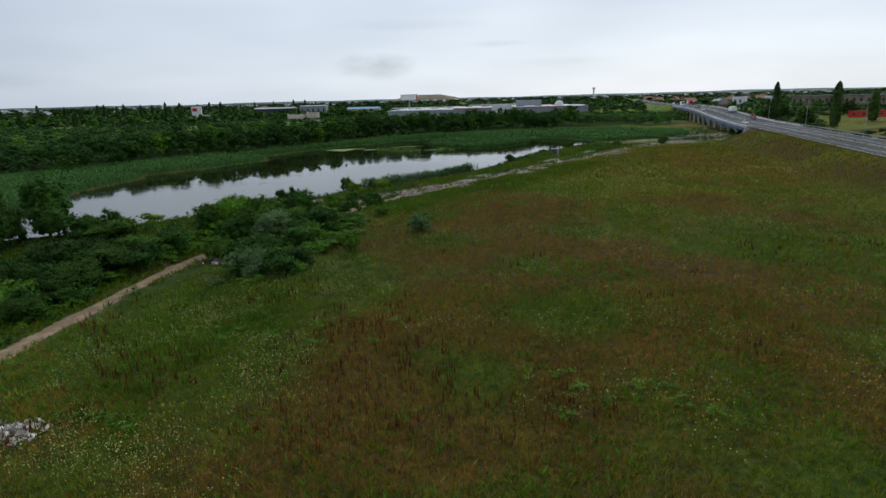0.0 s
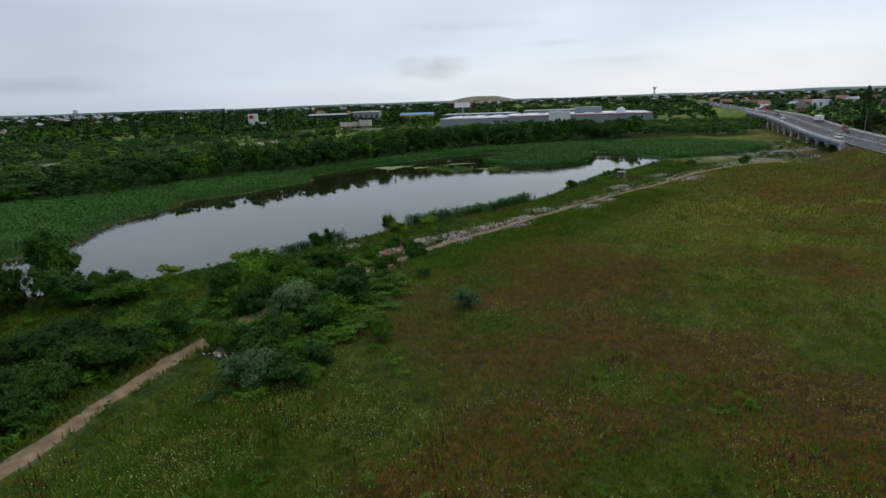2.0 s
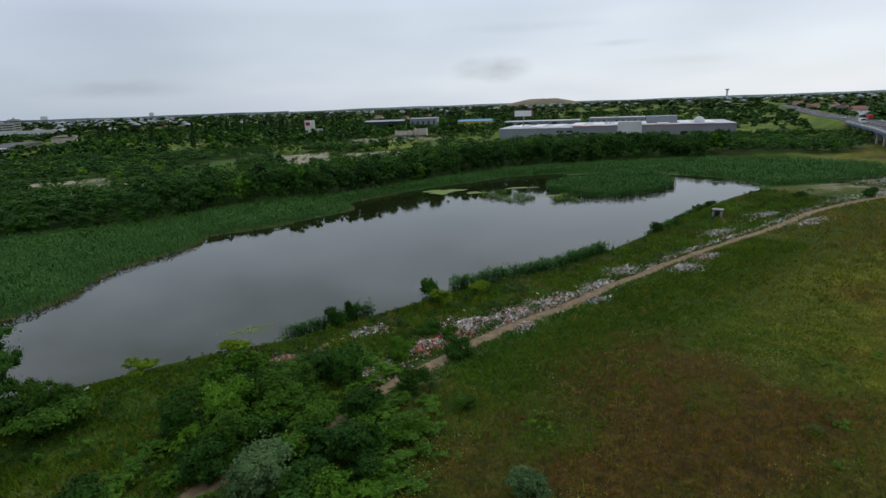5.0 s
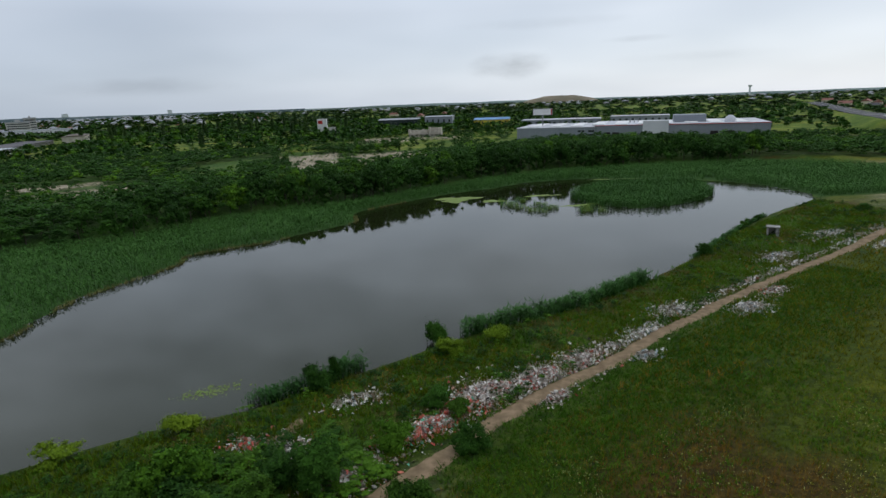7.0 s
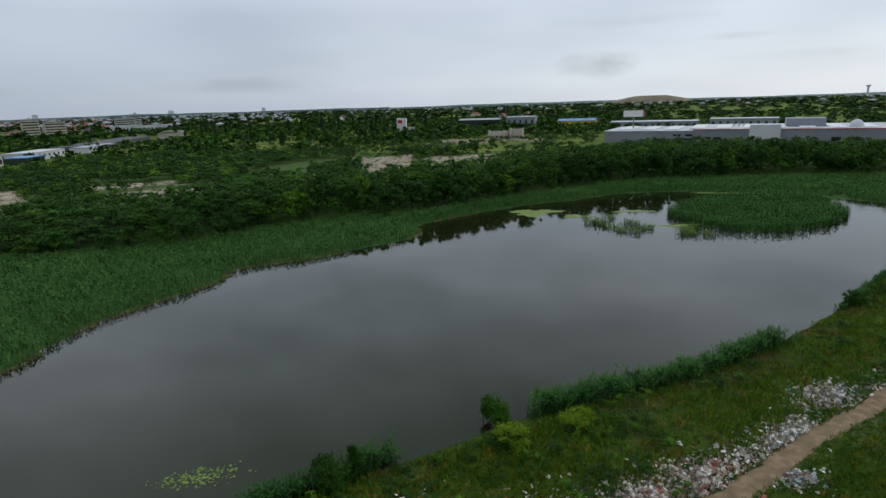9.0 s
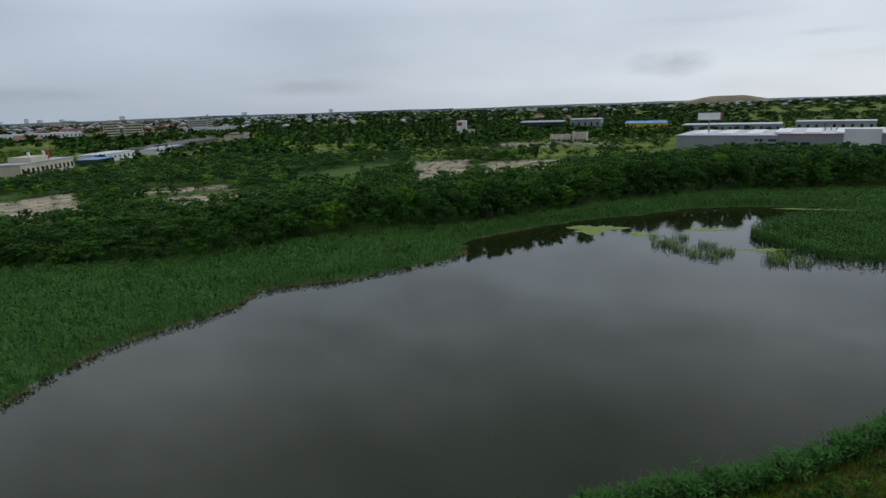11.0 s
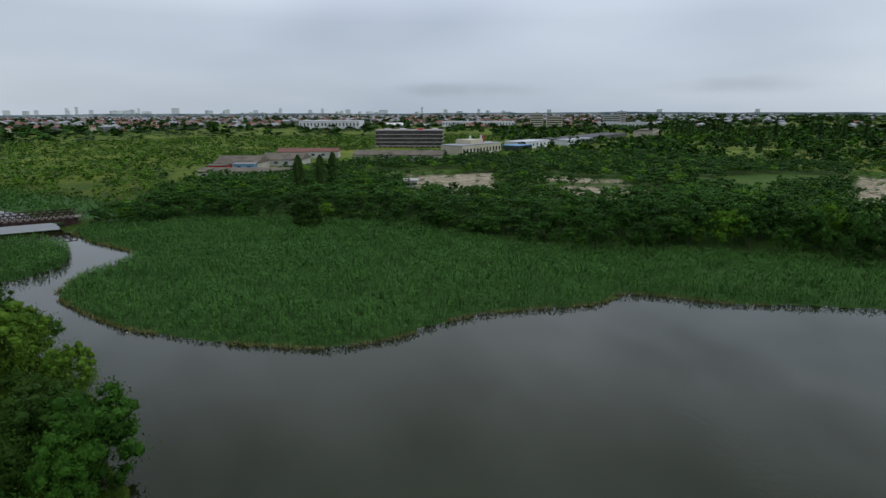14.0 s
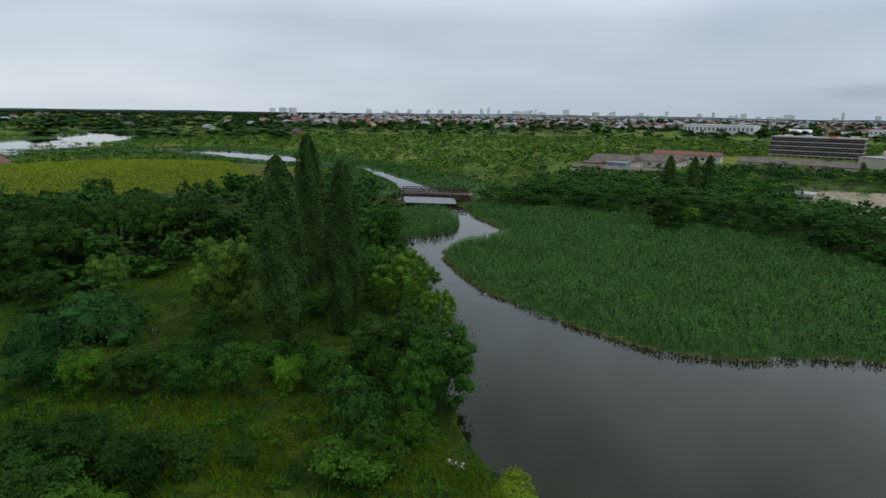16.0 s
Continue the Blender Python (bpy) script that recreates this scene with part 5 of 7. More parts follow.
# park trees by the channel
T1 = "broad-leaved park tree with a dense dark crown"
for x, y, h, r, kd, mt, lb in (
    (-65.8, 57.7, 21.6, 2.8, "poplar", LEAF_POPLAR, "tall slender columnar poplar"), (-86.5, 51.4, 23.0, 2.6, "poplar", LEAF_POPLAR, "tall slender columnar poplar"), (-70.3, 63.2, 21.0, 2.3, "poplar", LEAF_POPLAR, "tall slender columnar poplar"),
    (-79.7, 67.4, 9.4, 4.4, "willow", LEAF_WILLOW, "weeping willow with yellowish hanging branches"), (-73.5, 74, 7.0, 2.5, "willow", LEAF_WILLOW, "small weeping willow leaning over the water"),
    (-55.6, 78.6, 8.8, 3.2, "tree", LEAF_MID, "full round green tree at the water's edge"), (-53, 76.6, 7.0, 2.3, "tree_b", LEAF_MID, "leafy green tree at the water's edge"), (-58.4, 71.6, 7.4, 3.2, "tree_b", LEAF_DARK, "dark round tree above the water"), (-63.0, 74.6, 6.4, 2.6, "tree", LEAF_DARK, "dark round tree above the water"), (-50.3, 72.6, 5.8, 2.8, "shrub_tree", LEAF_WOOD, "dark round tree above the water"),
    (-68.6, 48.1, 12.0, 3.9, "tree", LEAF_LIME, "dark lime tree flecked with pale blossom"), (-71.8, 28.9, 7.0, 2.5, "tree", LEAF_LIME, "small park tree flecked with pale blossom"),
    (-84.5, 0.3, 13.0, 5.0, "umbrella", LEAF_DARK, T1), (-89.7, 5.3, 12.0, 4.8, "umbrella", LEAF_DARK, T1), (-91.9, 12.2, 12.4, 4.9, "umbrella", LEAF_DARK, T1), (-94.5, 17.6, 12.2, 4.6, "umbrella", LEAF_DARK, T1), (-99, 22.5, 12.4, 5.0, "umbrella", LEAF_DARK, T1),
    (-76, 6, 12.0, 5.0, "umbrella", LEAF_DARK, T1), (-80, 13, 10.5, 4.6, "umbrella", LEAF_DARK, T1), (-70, 14, 9.5, 4.4, "tree_b", LEAF_DARK, T1), (-98, 29.5, 9.5, 4.2, "tree_b", LEAF_DARK, T1), (-101, 36, 8.5, 4.0, "tree", LEAF_MID, T1),
    (-61.4, 36.1, 4.7, 5.2, "flat", LEAF_BLUE, "wide blue-green spreading sumac tree"), (-56, 33.5, 3.6, 3.2, "flat", LEAF_BLUE, "low blue-green spreading sumac"), (-66, 24, 5.5, 3.0, "tree_b", LEAF_DARK, T1),
    (-80, 60.5, 7.0, 2.5, "tree_b", LEAF_DARK, T1), (-91, 59, 6.0, 3.0, "tree", LEAF_MID, T1), (-97, 51.2, 6.9, 3.6, "tree_b", LEAF_MID, T1), (-94.4, 42.1, 7.0, 3.0, "tree", LEAF_DARK, T1), (-110, 56, 9.0, 2.8, "tree_b", LEAF_MID, T1), (-104, 46, 7.5, 3.8, "tree", LEAF_MID, T1), (-114, 49, 6.0, 3.4, "tree_b", LEAF_MID, T1), (-122, 45.9, 6.5, 3.6, "tree", LEAF_MID, T1), (-118, 38, 7.0, 4.0, "tree_b", LEAF_DARK, T1), (-110, 30, 8.0, 4.2, "tree_b", LEAF_DARK, T1), (-133, 49, 6.0, 3.0, "tree", LEAF_MID, T1),
    (-88, 68, 6.5, 3.0, "shrub_tree", LEAF_MID, "leafy green shrub over the water"), (-97, 62, 6.5, 3.0, "shrub_tree_b", LEAF_MID, "leafy green shrub over the water"), (-69.9, 71, 4.9, 2.6, "shrub_tree_b", LEAF_DARK, "dark leafy shrub by the water"), (-64, 73, 5.4, 2.8, "shrub_tree", LEAF_DARK, "dark leafy shrub by the water"), (-66.5, 76.5, 4.4, 2.0, "shrub_tree_b", LEAF_WILLOW, "pale leafy shrub over the water"),
    (-49, 45.6, 4.8, 2.3, "shrub_tree", LEAF_FRESH, "bright green shrub in the park hedge"), (-50.7, 50.2, 4.6, 2.6, "shrub_tree_b", LEAF_DARK, "dark shrub in the park hedge"), (-51.7, 54.3, 4.6, 2.4, "shrub_tree", LEAF_MID, "green shrub in the park hedge"),
    (-52.6, 58.9, 5.5, 2.6, "shrub_tree_b", LEAF_MID, "green shrub in the park hedge"), (-54.2, 63.7, 4.3, 1.9, "shrub_tree", LEAF_FRESH, "bright green shrub in the park hedge"), (-55, 67.6, 5.0, 2.2, "shrub_tree_b", LEAF_MID, "green shrub in the park hedge"),
    (-56.3, 71.8, 5.6, 2.6, "shrub_tree", LEAF_DARK, "dark shrub in the park hedge"), (-48.4, 41.1, 4.2, 2.6, "shrub_tree_b", LEAF_BLUE, "blue-green shrub in the park hedge"), (-64.0, 49.6, 3.3, 2.2, "shrub_tree_b", LEAF_MID, "leafy green shrub under poplars"), (-61, 52.8, 2.8, 1.9, "bush", LEAF_MID, "leafy green shrub under poplars"), (-75, 57.6, 3.4, 2.4, "shrub_tree", LEAF_MID, "leafy green shrub under poplars"),
    (-76, 42, 4.2, 2.6, "shrub_tree_b", LEAF_DARK, "dark shrub at the edge of the lawn"), (-61, 62, 2.6, 1.8, "bush_b", LEAF_FRESH, "bright green shrub under poplars"), (-53, 42, 3.0, 2.2, "bush", LEAF_DARK, "dark shrub in the park hedge"),
):
    kd = "far_" + kd if x < -88 and kd in ("tree", "tree_b") else kd
    plant(kd, mt, x, y, h, r, lb, "tree", "park trees", "poplar" if kd == "poplar" else "willow" if kd == "willow" else "tree")

for x, y in np.concatenate([scatter(72, [(-58, 44), (-55, 58), (-57, 72), (-61, 72), (-62, 58), (-61, 46)], 0.07), scatter(77, [(-68, 67), (-63, 70), (-72, 72), (-84, 64), (-92, 52), (-98, 40), (-90, 38), (-80, 56)], 0.035)]):
    plant("thicket" if x + y > -8 else "thicket_b", LEAF_MID if (x * 7) % 1 < 0.5 else LEAF_WOOD, x, y, 1.8 + (y * 13) % 1 * 1.8, 1.8, "leafy green undergrowth beneath park trees", "bush", "park undergrowth", "bush")
for x, y in scatter(73, [(-112, 58.1), (-94, 62), (-98, 41.8), (-128, 35.8), (-130, 45.6)], 0.05):
    plant("thicket_b", LEAF_MID, x, y, 3.2 + (y * 13) % 1 * 2, 2.6, "leafy green undergrowth beside the channel", "bush", "park undergrowth", "bush")

# ---- woods across the pond ----
rg = np.random.RandomState(17)
cell = 4.4
gxw, gyw = np.meshgrid(np.arange(-330, 180, cell), np.arange(66, 425, cell))
cand = np.stack([gxw.ravel(), gyw.ravel()], 1) + rg.uniform(-1.7, 1.7, (gxw.size, 2))
cand = cand[inside(cand, WOODS)]
cand = cand[(bare_cover(cand) < 0.3) & (clearing_dist(cand + np.array([-6, 5])) > 1) & (clearing_dist(cand) > 1)]
dens = vnoise(cand, 38, 71, 2)
dback, _ = seg_dist(cand, np.array(REED_BACK, float))
cand = cand[(dback < 55) | (dens > 0.36) & (rg.rand(len(cand)) < 0.85)]
dback, _ = seg_dist(cand, np.array(REED_BACK, float))
order = np.argsort(dback)
front, rest = cand[order[:250]], cand[order[250:]]
for x, y in front:
    v = rg.rand()
    mt = LEAF_FRESH if v < 0.05 else LEAF_MID if v < 0.3 else LEAF_WOOD
    hh = (4.0 + 2.4 * rg.rand()) * (1 + 0.85 * float(ss(135, 210, np.array(y))))
    plant("wood" if rg.rand() < 0.6 else "wood_b", mt, x, y, hh, (2.6 + 1.0 * rg.rand()) * (1.2 if y > 175 else 1.0), "leafy woodland tree at the edge of the reeds" if mt is not LEAF_FRESH else "bright green young tree at the edge of the reeds", "tree", "woodland edge trees", "tree")
plant("tree", LEAF_DARK, -150, 112, 8.6, 3.9, "dark solitary tree at the reed edge", "tree", "", "tree")
plant("tree", LEAF_WILLOW, -84, 205.5, 8.0, 3.6, "pale grey-green willow at the wood's edge", "tree", "", "willow")
for x, y in ((-198, 119.1), (-197, 126), (-205, 132)):
    plant("roadside_poplar", LEAF_POPLAR, x, y, 12.5, 1.9, "dark columnar poplar in front of sheds", "tree", "poplars by the sheds", "poplar")


def forest(name, pts, mats, variants, hlo, hhi, rr, label, seed, clumps=26, per=9, leaf=0.62, shape="shrub", foot=0.3, core=0.0):
    """Many trees in one object for each leaf colour."""
    rg = np.random.RandomState(seed)
    base = [crown_faces(seed + i, 7.0, 3.0, foot, clumps, per, leaf, shape, True, core)[0] for i in range(variants)]
    z = height(pts)
    pick, col = rg.randint(0, variants, len(pts)), rg.choice(len(mats), len(pts), p=[m[1] for m in mats])
    a, hh = rg.rand(len(pts)) * 2 * np.pi, hlo + (hhi - hlo) * rg.rand(len(pts))
    rs = rr * (0.8 + 0.5 * rg.rand(len(pts)))
    for ci, (mt, _) in enumerate(mats):
        out = []
        for v in range(variants):
            idx = np.where((pick == v) & (col == ci))[0]
            if not len(idx):
                continue
            b = base[v][None]
            c, s = np.cos(a[idx])[:, None, None], np.sin(a[idx])[:, None, None]
            x = (b[..., 0] * c - b[..., 1] * s) * (rs[idx] / 3.0)[:, None, None] + pts[idx, 0][:, None, None]
            y = (b[..., 0] * s + b[..., 1] * c) * (rs[idx] / 3.0)[:, None, None] + pts[idx, 1][:, None, None]
            q = b[..., 2] * (hh[idx] / 7.0)[:, None, None] + z[idx][:, None, None]
            out.append(np.stack([x, y, q], -1).reshape(-1, 3, 3))
        if out:
            stuff(name, np.concatenate(out), mt, label, "woods")


forest("bank_weeds", wp_, ((LEAF_MID, 0.4), (LEAF_FRESH, 0.35), (LEAF_WOOD, 0.25)), 4, 0.5, 1.3, 0.75, "clumps of tall leafy weeds on the bank", 43, 12, 9, 0.42)
ug = np.concatenate([scatter(56, [(-33, 44), (-31, 52), (-29.5, 58), (-27.5, 63), (-21, 57.5), (-15.5, 60), (-11.5, 67), (-10.5, 77), (-13, 87), (-24, 93), (-31, 88), (-33, 76), (-33.5, 66), (-36, 56), (-38, 46)], 0.62), scatter(57, [(-22, 52), (-15.5, 53), (-14, 60), (-21, 60)], 0.5)])
ug = ug[off_track(ug, 1.2) & (water_dist(ug) > 1.2) & (vnoise(ug, 6, 47, 3) > 0.34)]
forest("bank_undergrowth", ug, ((LEAF_BANK, 0.5), (WEED, 0.4), (LEAF_WOOD, 0.1)), 5, 0.4, 1.5, 1.2, "dense undergrowth of nettles and tall weeds on the bank", 46, 15, 26, 0.28, core=0.7)
forest("meadow_herbs", mw_, ((WEED, 0.7), (LEAF_BANK, 0.3)), 4, 0.4, 0.9, 0.7, "leafy green herb clumps in the meadow", 44, 10, 9, 0.42)
cb = np.concatenate([scatter(81 + i, np.array(c, float) + (np.array(c, float) - np.mean(c, 0)) * 0.35, 0.09) for i, c in enumerate(CLEARINGS)])
dc = clearing_dist(cb)
rgc = np.random.RandomState(4)
cb = cb[(rgc.rand(len(cb)) < np.where(dc < -1, 0.14, 1.0)) & (dc < 12) & (signed(cb, REEDS) > 1)]
forest("clearing_scrub", cb, ((LEAF_MID, 0.45), (LEAF_FRESH, 0.3), (LEAF_WOOD, 0.25)), 4, 0.7, 2.8, 1.7, "low scrub growing in the bare clearings", 45, 14, 6, 0.5)
cr_ = np.concatenate([scatter(85 + i, c, 0.12) for i, c in enumerate(CLEARINGS)])
stuff("clearing_rubble", leaf_faces(rgc, np.column_stack([cr_, height(cr_) + 0.08]), np.tile([0, 0, 1.0], (len(cr_), 1)), 0.15 + 0.4 * rgc.rand(len(cr_)) ** 3, 0.7, wild=0.6), RUBBISH_PALE, "scattered rubble and slabs in the bare clearings", "rubble")
far_rest = rest[len(rest) // 2:]
forest("back_woodland", far_rest, ((LEAF_WOOD, 0.56), (LEAF_MID, 0.3), (LEAF_FRESH, 0.14)), 5, 2.8, 5.6, 3.3, "dense green deciduous woodland farther from the reeds", 42, 20, 6, 0.4, foot=1.6, core=0.85)
forest("woodland", rest[:len(rest) // 2], ((LEAF_WOOD, 0.56), (LEAF_MID, 0.3), (LEAF_FRESH, 0.14)), 5, 2.8, 5.8, 3.3, "dense green deciduous woodland behind the reeds", 41, 24, 10, 0.3, foot=1.6, core=0.85)


def polar(az, d):
    """From the pond: degrees to the left of north, and metres."""
    a = np.radians(az)
    return np.stack([-np.sin(a) * d, 80 + np.cos(a) * d], -1)


def far_scatter(seed, n, az0, az1, d0, d1, power=1.0):
    rg = np.random.RandomState(seed)
    return polar(az0 + (az1 - az0) * rg.rand(n), d0 + (d1 - d0) * rg.rand(n) ** power)


BUILT = []  # plan areas kept free of trees: x, y, radius


def free(p):
    ok = water_dist(p) > 4
    ok &= ~inside(p, WOODS) & (signed(p, REEDS) > 2) & (bare_cover(p) < 0.3)
    ok &= (np.abs(road_across(p)) > 14) | (p[:, 1] > 1400)
    for x, y, r in BUILT:
        ok &= np.hypot(p[:, 0] - x, p[:, 1] - y) > r
    return ok


BUILT += [(-5, 430, 40), (60, 425, 50), (100, 425, 45), (20, 430, 45), (-395, 240, 36), (-310, 250, 32), (-280, 112, 34), (-325, 135, 30), (-350, 185, 40), (-110, 470, 26), (-120, 430, 40), (-60, 440, 50), (-400, 330, 40), (-440, 430, 40), (-470, 500, 40)]

# ---- the high road on its viaduct ----
def road_pt(y, across):
    x = 124 + ROAD_SLOPE * (y - 223)
    u = Vector((1, -ROAD_SLOPE, 0)).normalized()
    return Vector((x, y, 0)) + u * across


def swept(name, ys, profile, mat, parent=None, label="", dz=0.0):
    """A profile (across, up) swept along the road's line at the deck's height."""
    bm = bmesh.new()
    rings = []
    for y in ys:
        z = float(deck_z(np.array([y]))[0]) + dz
        ring = []
        for a, u in profile:
            p = road_pt(y, a)
            ring.append(bm.verts.new((p.x, p.y, z + u)))
        rings.append(ring)
    n = len(profile)
    for r, q in zip(rings, rings[1:]):
        for i in range(n):
            bm.faces.new((r[i], r[(i + 1) % n], q[(i + 1) % n], q[i]))
    bm.faces.new(rings[0])
    bm.faces.new(rings[-1][::-1])
    bmesh.ops.recalc_face_normals(bm, faces=bm.faces[:])
    return part(name, bm, mat, parent, label)


def bar(a0, a1, z0, z1):
    return [(a0, z0), (a1, z0), (a1, z1), (a0, z1)]


YS = np.r_[np.arange(-120, 206, 10), np.arange(206, 421, 6), np.arange(430, 1000, 25)]
YV = np.arange(206, 425, 6.0)
road = swept("road", YS, bar(-8.2, 8.2, -0.3, 0.0), ASPHALT)
tagged(road, "grey asphalt road on a viaduct and embankment", "road", kind="structure")
for a in (-7.9, -0.45, 0.45, 7.9):
    tagged(swept("road_line", YS, bar(a - 0.09, a + 0.09, 0.0, 0.006), PAINT), "worn white painted road edge line", kind="structure")
for a in (-4.2, 4.2):
    bm = bmesh.new()
    for y in np.arange(60, 700, 9.0):
        p, q = road_pt(y, a), road_pt(y + 3, a)
        z = float(deck_z(np.array([y + 1.5]))[0]) + 0.006
        vs = [bm.verts.new((v.x + s, v.y, z)) for v, s in ((p, -0.08), (p, 0.08), (q, 0.08), (q, -0.08))]
        bm.faces.new(vs)
    tagged(part("lane_dashes", bm, PAINT, None), "white dashed lane markings", kind="structure")
viaduct = tagged(empty("viaduct"), "long concrete viaduct with blue girders and pillars", "viaduct")
for a in (-8.6, 8.6):
    swept("kerb_edge", YV, bar(a - 0.5, a + 0.5, -0.55, 0.22), CONCRETE, viaduct, "pale concrete deck edge")
for a in (-7.4, -2.6, 2.6, 7.4):
    swept("girder", YV, bar(a - 0.35, a + 0.35, -1.95, -0.304), GIRDER, viaduct, "blue steel girder")
for y in np.arange(216, 420, 15.0):
    for a in (-6.6, -2.2, 2.2, 6.6):
        p = road_pt(y, a)
        z = float(deck_z(np.array([y]))[0])
        g = ground_z(p.x, p.y)
        part("pillar", tube(bmesh.new(), (p.x, p.y, g - 0.3), (p.x, p.y, z - 2.75), 0.55, 0.55, 10), CONCRETE, viaduct)
    p = road_pt(y, 0)
    bm = bmesh.new()
    box(bm, -7.6, 7.6, -0.65, 0.65, -0.8, 0, pose(p.x, p.y, float(deck_z(np.array([y]))[0]) - 1.96, 0, 0, -math.degrees(math.atan(ROAD_SLOPE))))
    part("pier_cap", bm, CONCRETE, viaduct)
for y in (206.5, 424):
    p = road_pt(y, 0)
    bm = boxes((-9.4, 9.4, -0.7, 0.7, -7, -0.32))
    bmesh.ops.transform(bm, matrix=pose(p.x, p.y, float(deck_z(np.array([y]))[0]), 0, 0, -math.degrees(math.atan(ROAD_SLOPE))), verts=bm.verts)
    part("abutment", bm, CONCRETE, viaduct)


def guard_rail(a, y0, y1):
    rail = tagged(empty("guard_rail"), "galvanised steel guard rail along the road", "guard rail", "guard rails")
    ys = np.arange(y0, y1 + 0.1, 8.0)
    swept("beam", ys, bar(a - 0.04, a + 0.04, 0.52, 0.74), STEEL, rail)
    me = None
    for y in ys:
        p = road_pt(y, a)
        z = float(deck_z(np.array([y]))[0])
        if me is None:
            ob = part("post", boxes((-0.06, 0.06, -0.06, 0.06, -0.05, 0.75)), STEEL, rail)
            me = ob.data
        else:
            ob = part("post", me, None, rail)
        ob.location = (p.x, p.y, z)


for a in (-8.0, 8.0):
    guard_rail(a * 1.0, 60, 420)
guard_rail(0.0, 60, 420)


def street_lamp(x, y, z, turn):
    lamp = tagged(empty("street_lamp", pose(x, y, z, 0, 0, turn)), "tall grey steel street lamp beside the road", "street lamp", "street lamps of the road")
    part("pole", tube(bmesh.new(), (0, 0, -0.3), (0, 0, 9), 0.085, 0.05, 8), STEEL, lamp)
    part("arm", tube(bmesh.new(), (0, 0, 8.9), (1.8, 0, 9.4), 0.04, 0.035, 6), STEEL, lamp)
    part("lamp_head", bevelled((1.6, 2.2, -0.1, 0.1, 9.34, 9.46), width=0.02), STEEL, lamp, "grey lamp housing")


for y in (112, 160, 205, 250, 295):
    p = road_pt(y, 9.4)
    street_lamp(p.x, p.y, float(deck_z(np.array([y]))[0]) - 0.4, 165)


# vehicles
def wheel(parent, x, y, r):
    bm = bmesh.new()
    bmesh.ops.create_cone(bm, cap_ends=True, segments=14, radius1=r, radius2=r, depth=0.22, matrix=pose(x, y, r, 90, 0, 0))
    w = part("wheel", bm, RUBBER, parent)
    bm = bmesh.new()
    bmesh.ops.create_cone(bm, cap_ends=True, segments=10, radius1=r * 0.6, radius2=r * 0.6, depth=0.24, matrix=pose(x, y, r, 90, 0, 0))
    part("rim", bm, STEEL, w)


def car(x, y, z, turn, paint, label):
    c = tagged(empty("car", pose(x, y, z, 0, 0, turn)), label, "car", "cars")
    bm = bmesh.new()
    prism(bm, [(-2.15, 0.3), (2.15, 0.3), (2.15, 0.75), (1.3, 0.9), (-2.1, 0.95)], -0.86, 0.86)
    bmesh.ops.bevel(bm, geom=bm.edges[:], offset=0.08, segments=2, affect="EDGES")
    part("body", bm, paint, c)
    bm = bmesh.new()
    prism(bm, [(-1.9, 0.93), (1.15, 0.9), (0.55, 1.38), (-1.3, 1.4)], -0.74, 0.74)
    part("cabin_glass", bm, GLASS, c, "dark car windows")
    part("car_roof", bevelled((-1.25, 0.5, -0.7, 0.7, 1.385, 1.45), width=0.02), paint, c)
    for wx in (-1.35, 1.35):
        for wy in (-0.78, 0.78):
            wheel(c, wx, wy, 0.31)
    for wy in (-0.6, 0.6):
        part("headlight", bevelled((2.08, 2.17, wy - 0.15, wy + 0.15, 0.58, 0.72), width=0.02), WHITE, c, "clear headlight")
    return c


def lorry(x, y, z, turn, paint, label):
    c = tagged(empty("lorry", pose(x, y, z, 0, 0, turn)), label, "lorry", "lorries")
    part("chassis", bevelled((-4.2, 3.8, -1.0, 1.0, 0.55, 0.85)), CARGREY, c)
    part("cargo_box", bevelled((-4.2, 1.5, -1.1, 1.1, 0.9, 2.9)), paint, c)
    bm = bmesh.new()
    prism(bm, [(1.8, 0.6), (3.9, 0.6), (3.9, 1.7), (3.5, 2.9), (1.8, 3.0)], -1.15, 1.15)
    bmesh.ops.bevel(bm, geom=bm.edges[:], offset=0.08, segments=1, affect="EDGES")
    cab = part("cab", bm, paint, c)
    bm = bmesh.new()
    prism(bm, [(3.93, 1.75), (3.96, 1.75), (3.6, 2.75), (3.57, 2.75)], -1.0, 1.0)
    part("windscreen", bm, GLASS, cab, "dark windscreen")
    for wx in (-3.2, -2.1, 2.9):
        for wy in (-1.0, 1.0):
            wheel(c, wx, wy, 0.48)
    return c


ROAD_DEG = math.degrees(math.atan2(1, ROAD_SLOPE))
for y, a, kind, paint, lb in ((222, -6, "car", WHITE, "small white car driving on the viaduct"), (300, 5.6, "lorry", WHITE, "white box lorry on the viaduct"), (318, -5.8, "car", WHITE, "white estate car on the viaduct"), (352, -2.4, "car", CARGREY, "dark grey car on the viaduct"),
                              (395, -5.8, "lorry", WHITE, "pale lorry far along the viaduct"), (262, 6.2, "car", RED, "red car on the viaduct"), (246, 2.4, "car", CARGREY, "grey car on the viaduct"), (440, 5.8, "lorry", RED, "red lorry far along the road"), (470, -2.4, "car", WHITE, "white car far along the road")):
    p = road_pt(y, a)
    z = float(deck_z(np.array([y]))[0])
    (car if kind == "car" else lorry)(p.x, p.y, z, ROAD_DEG + (180 if a < 0 else 0), paint, lb)

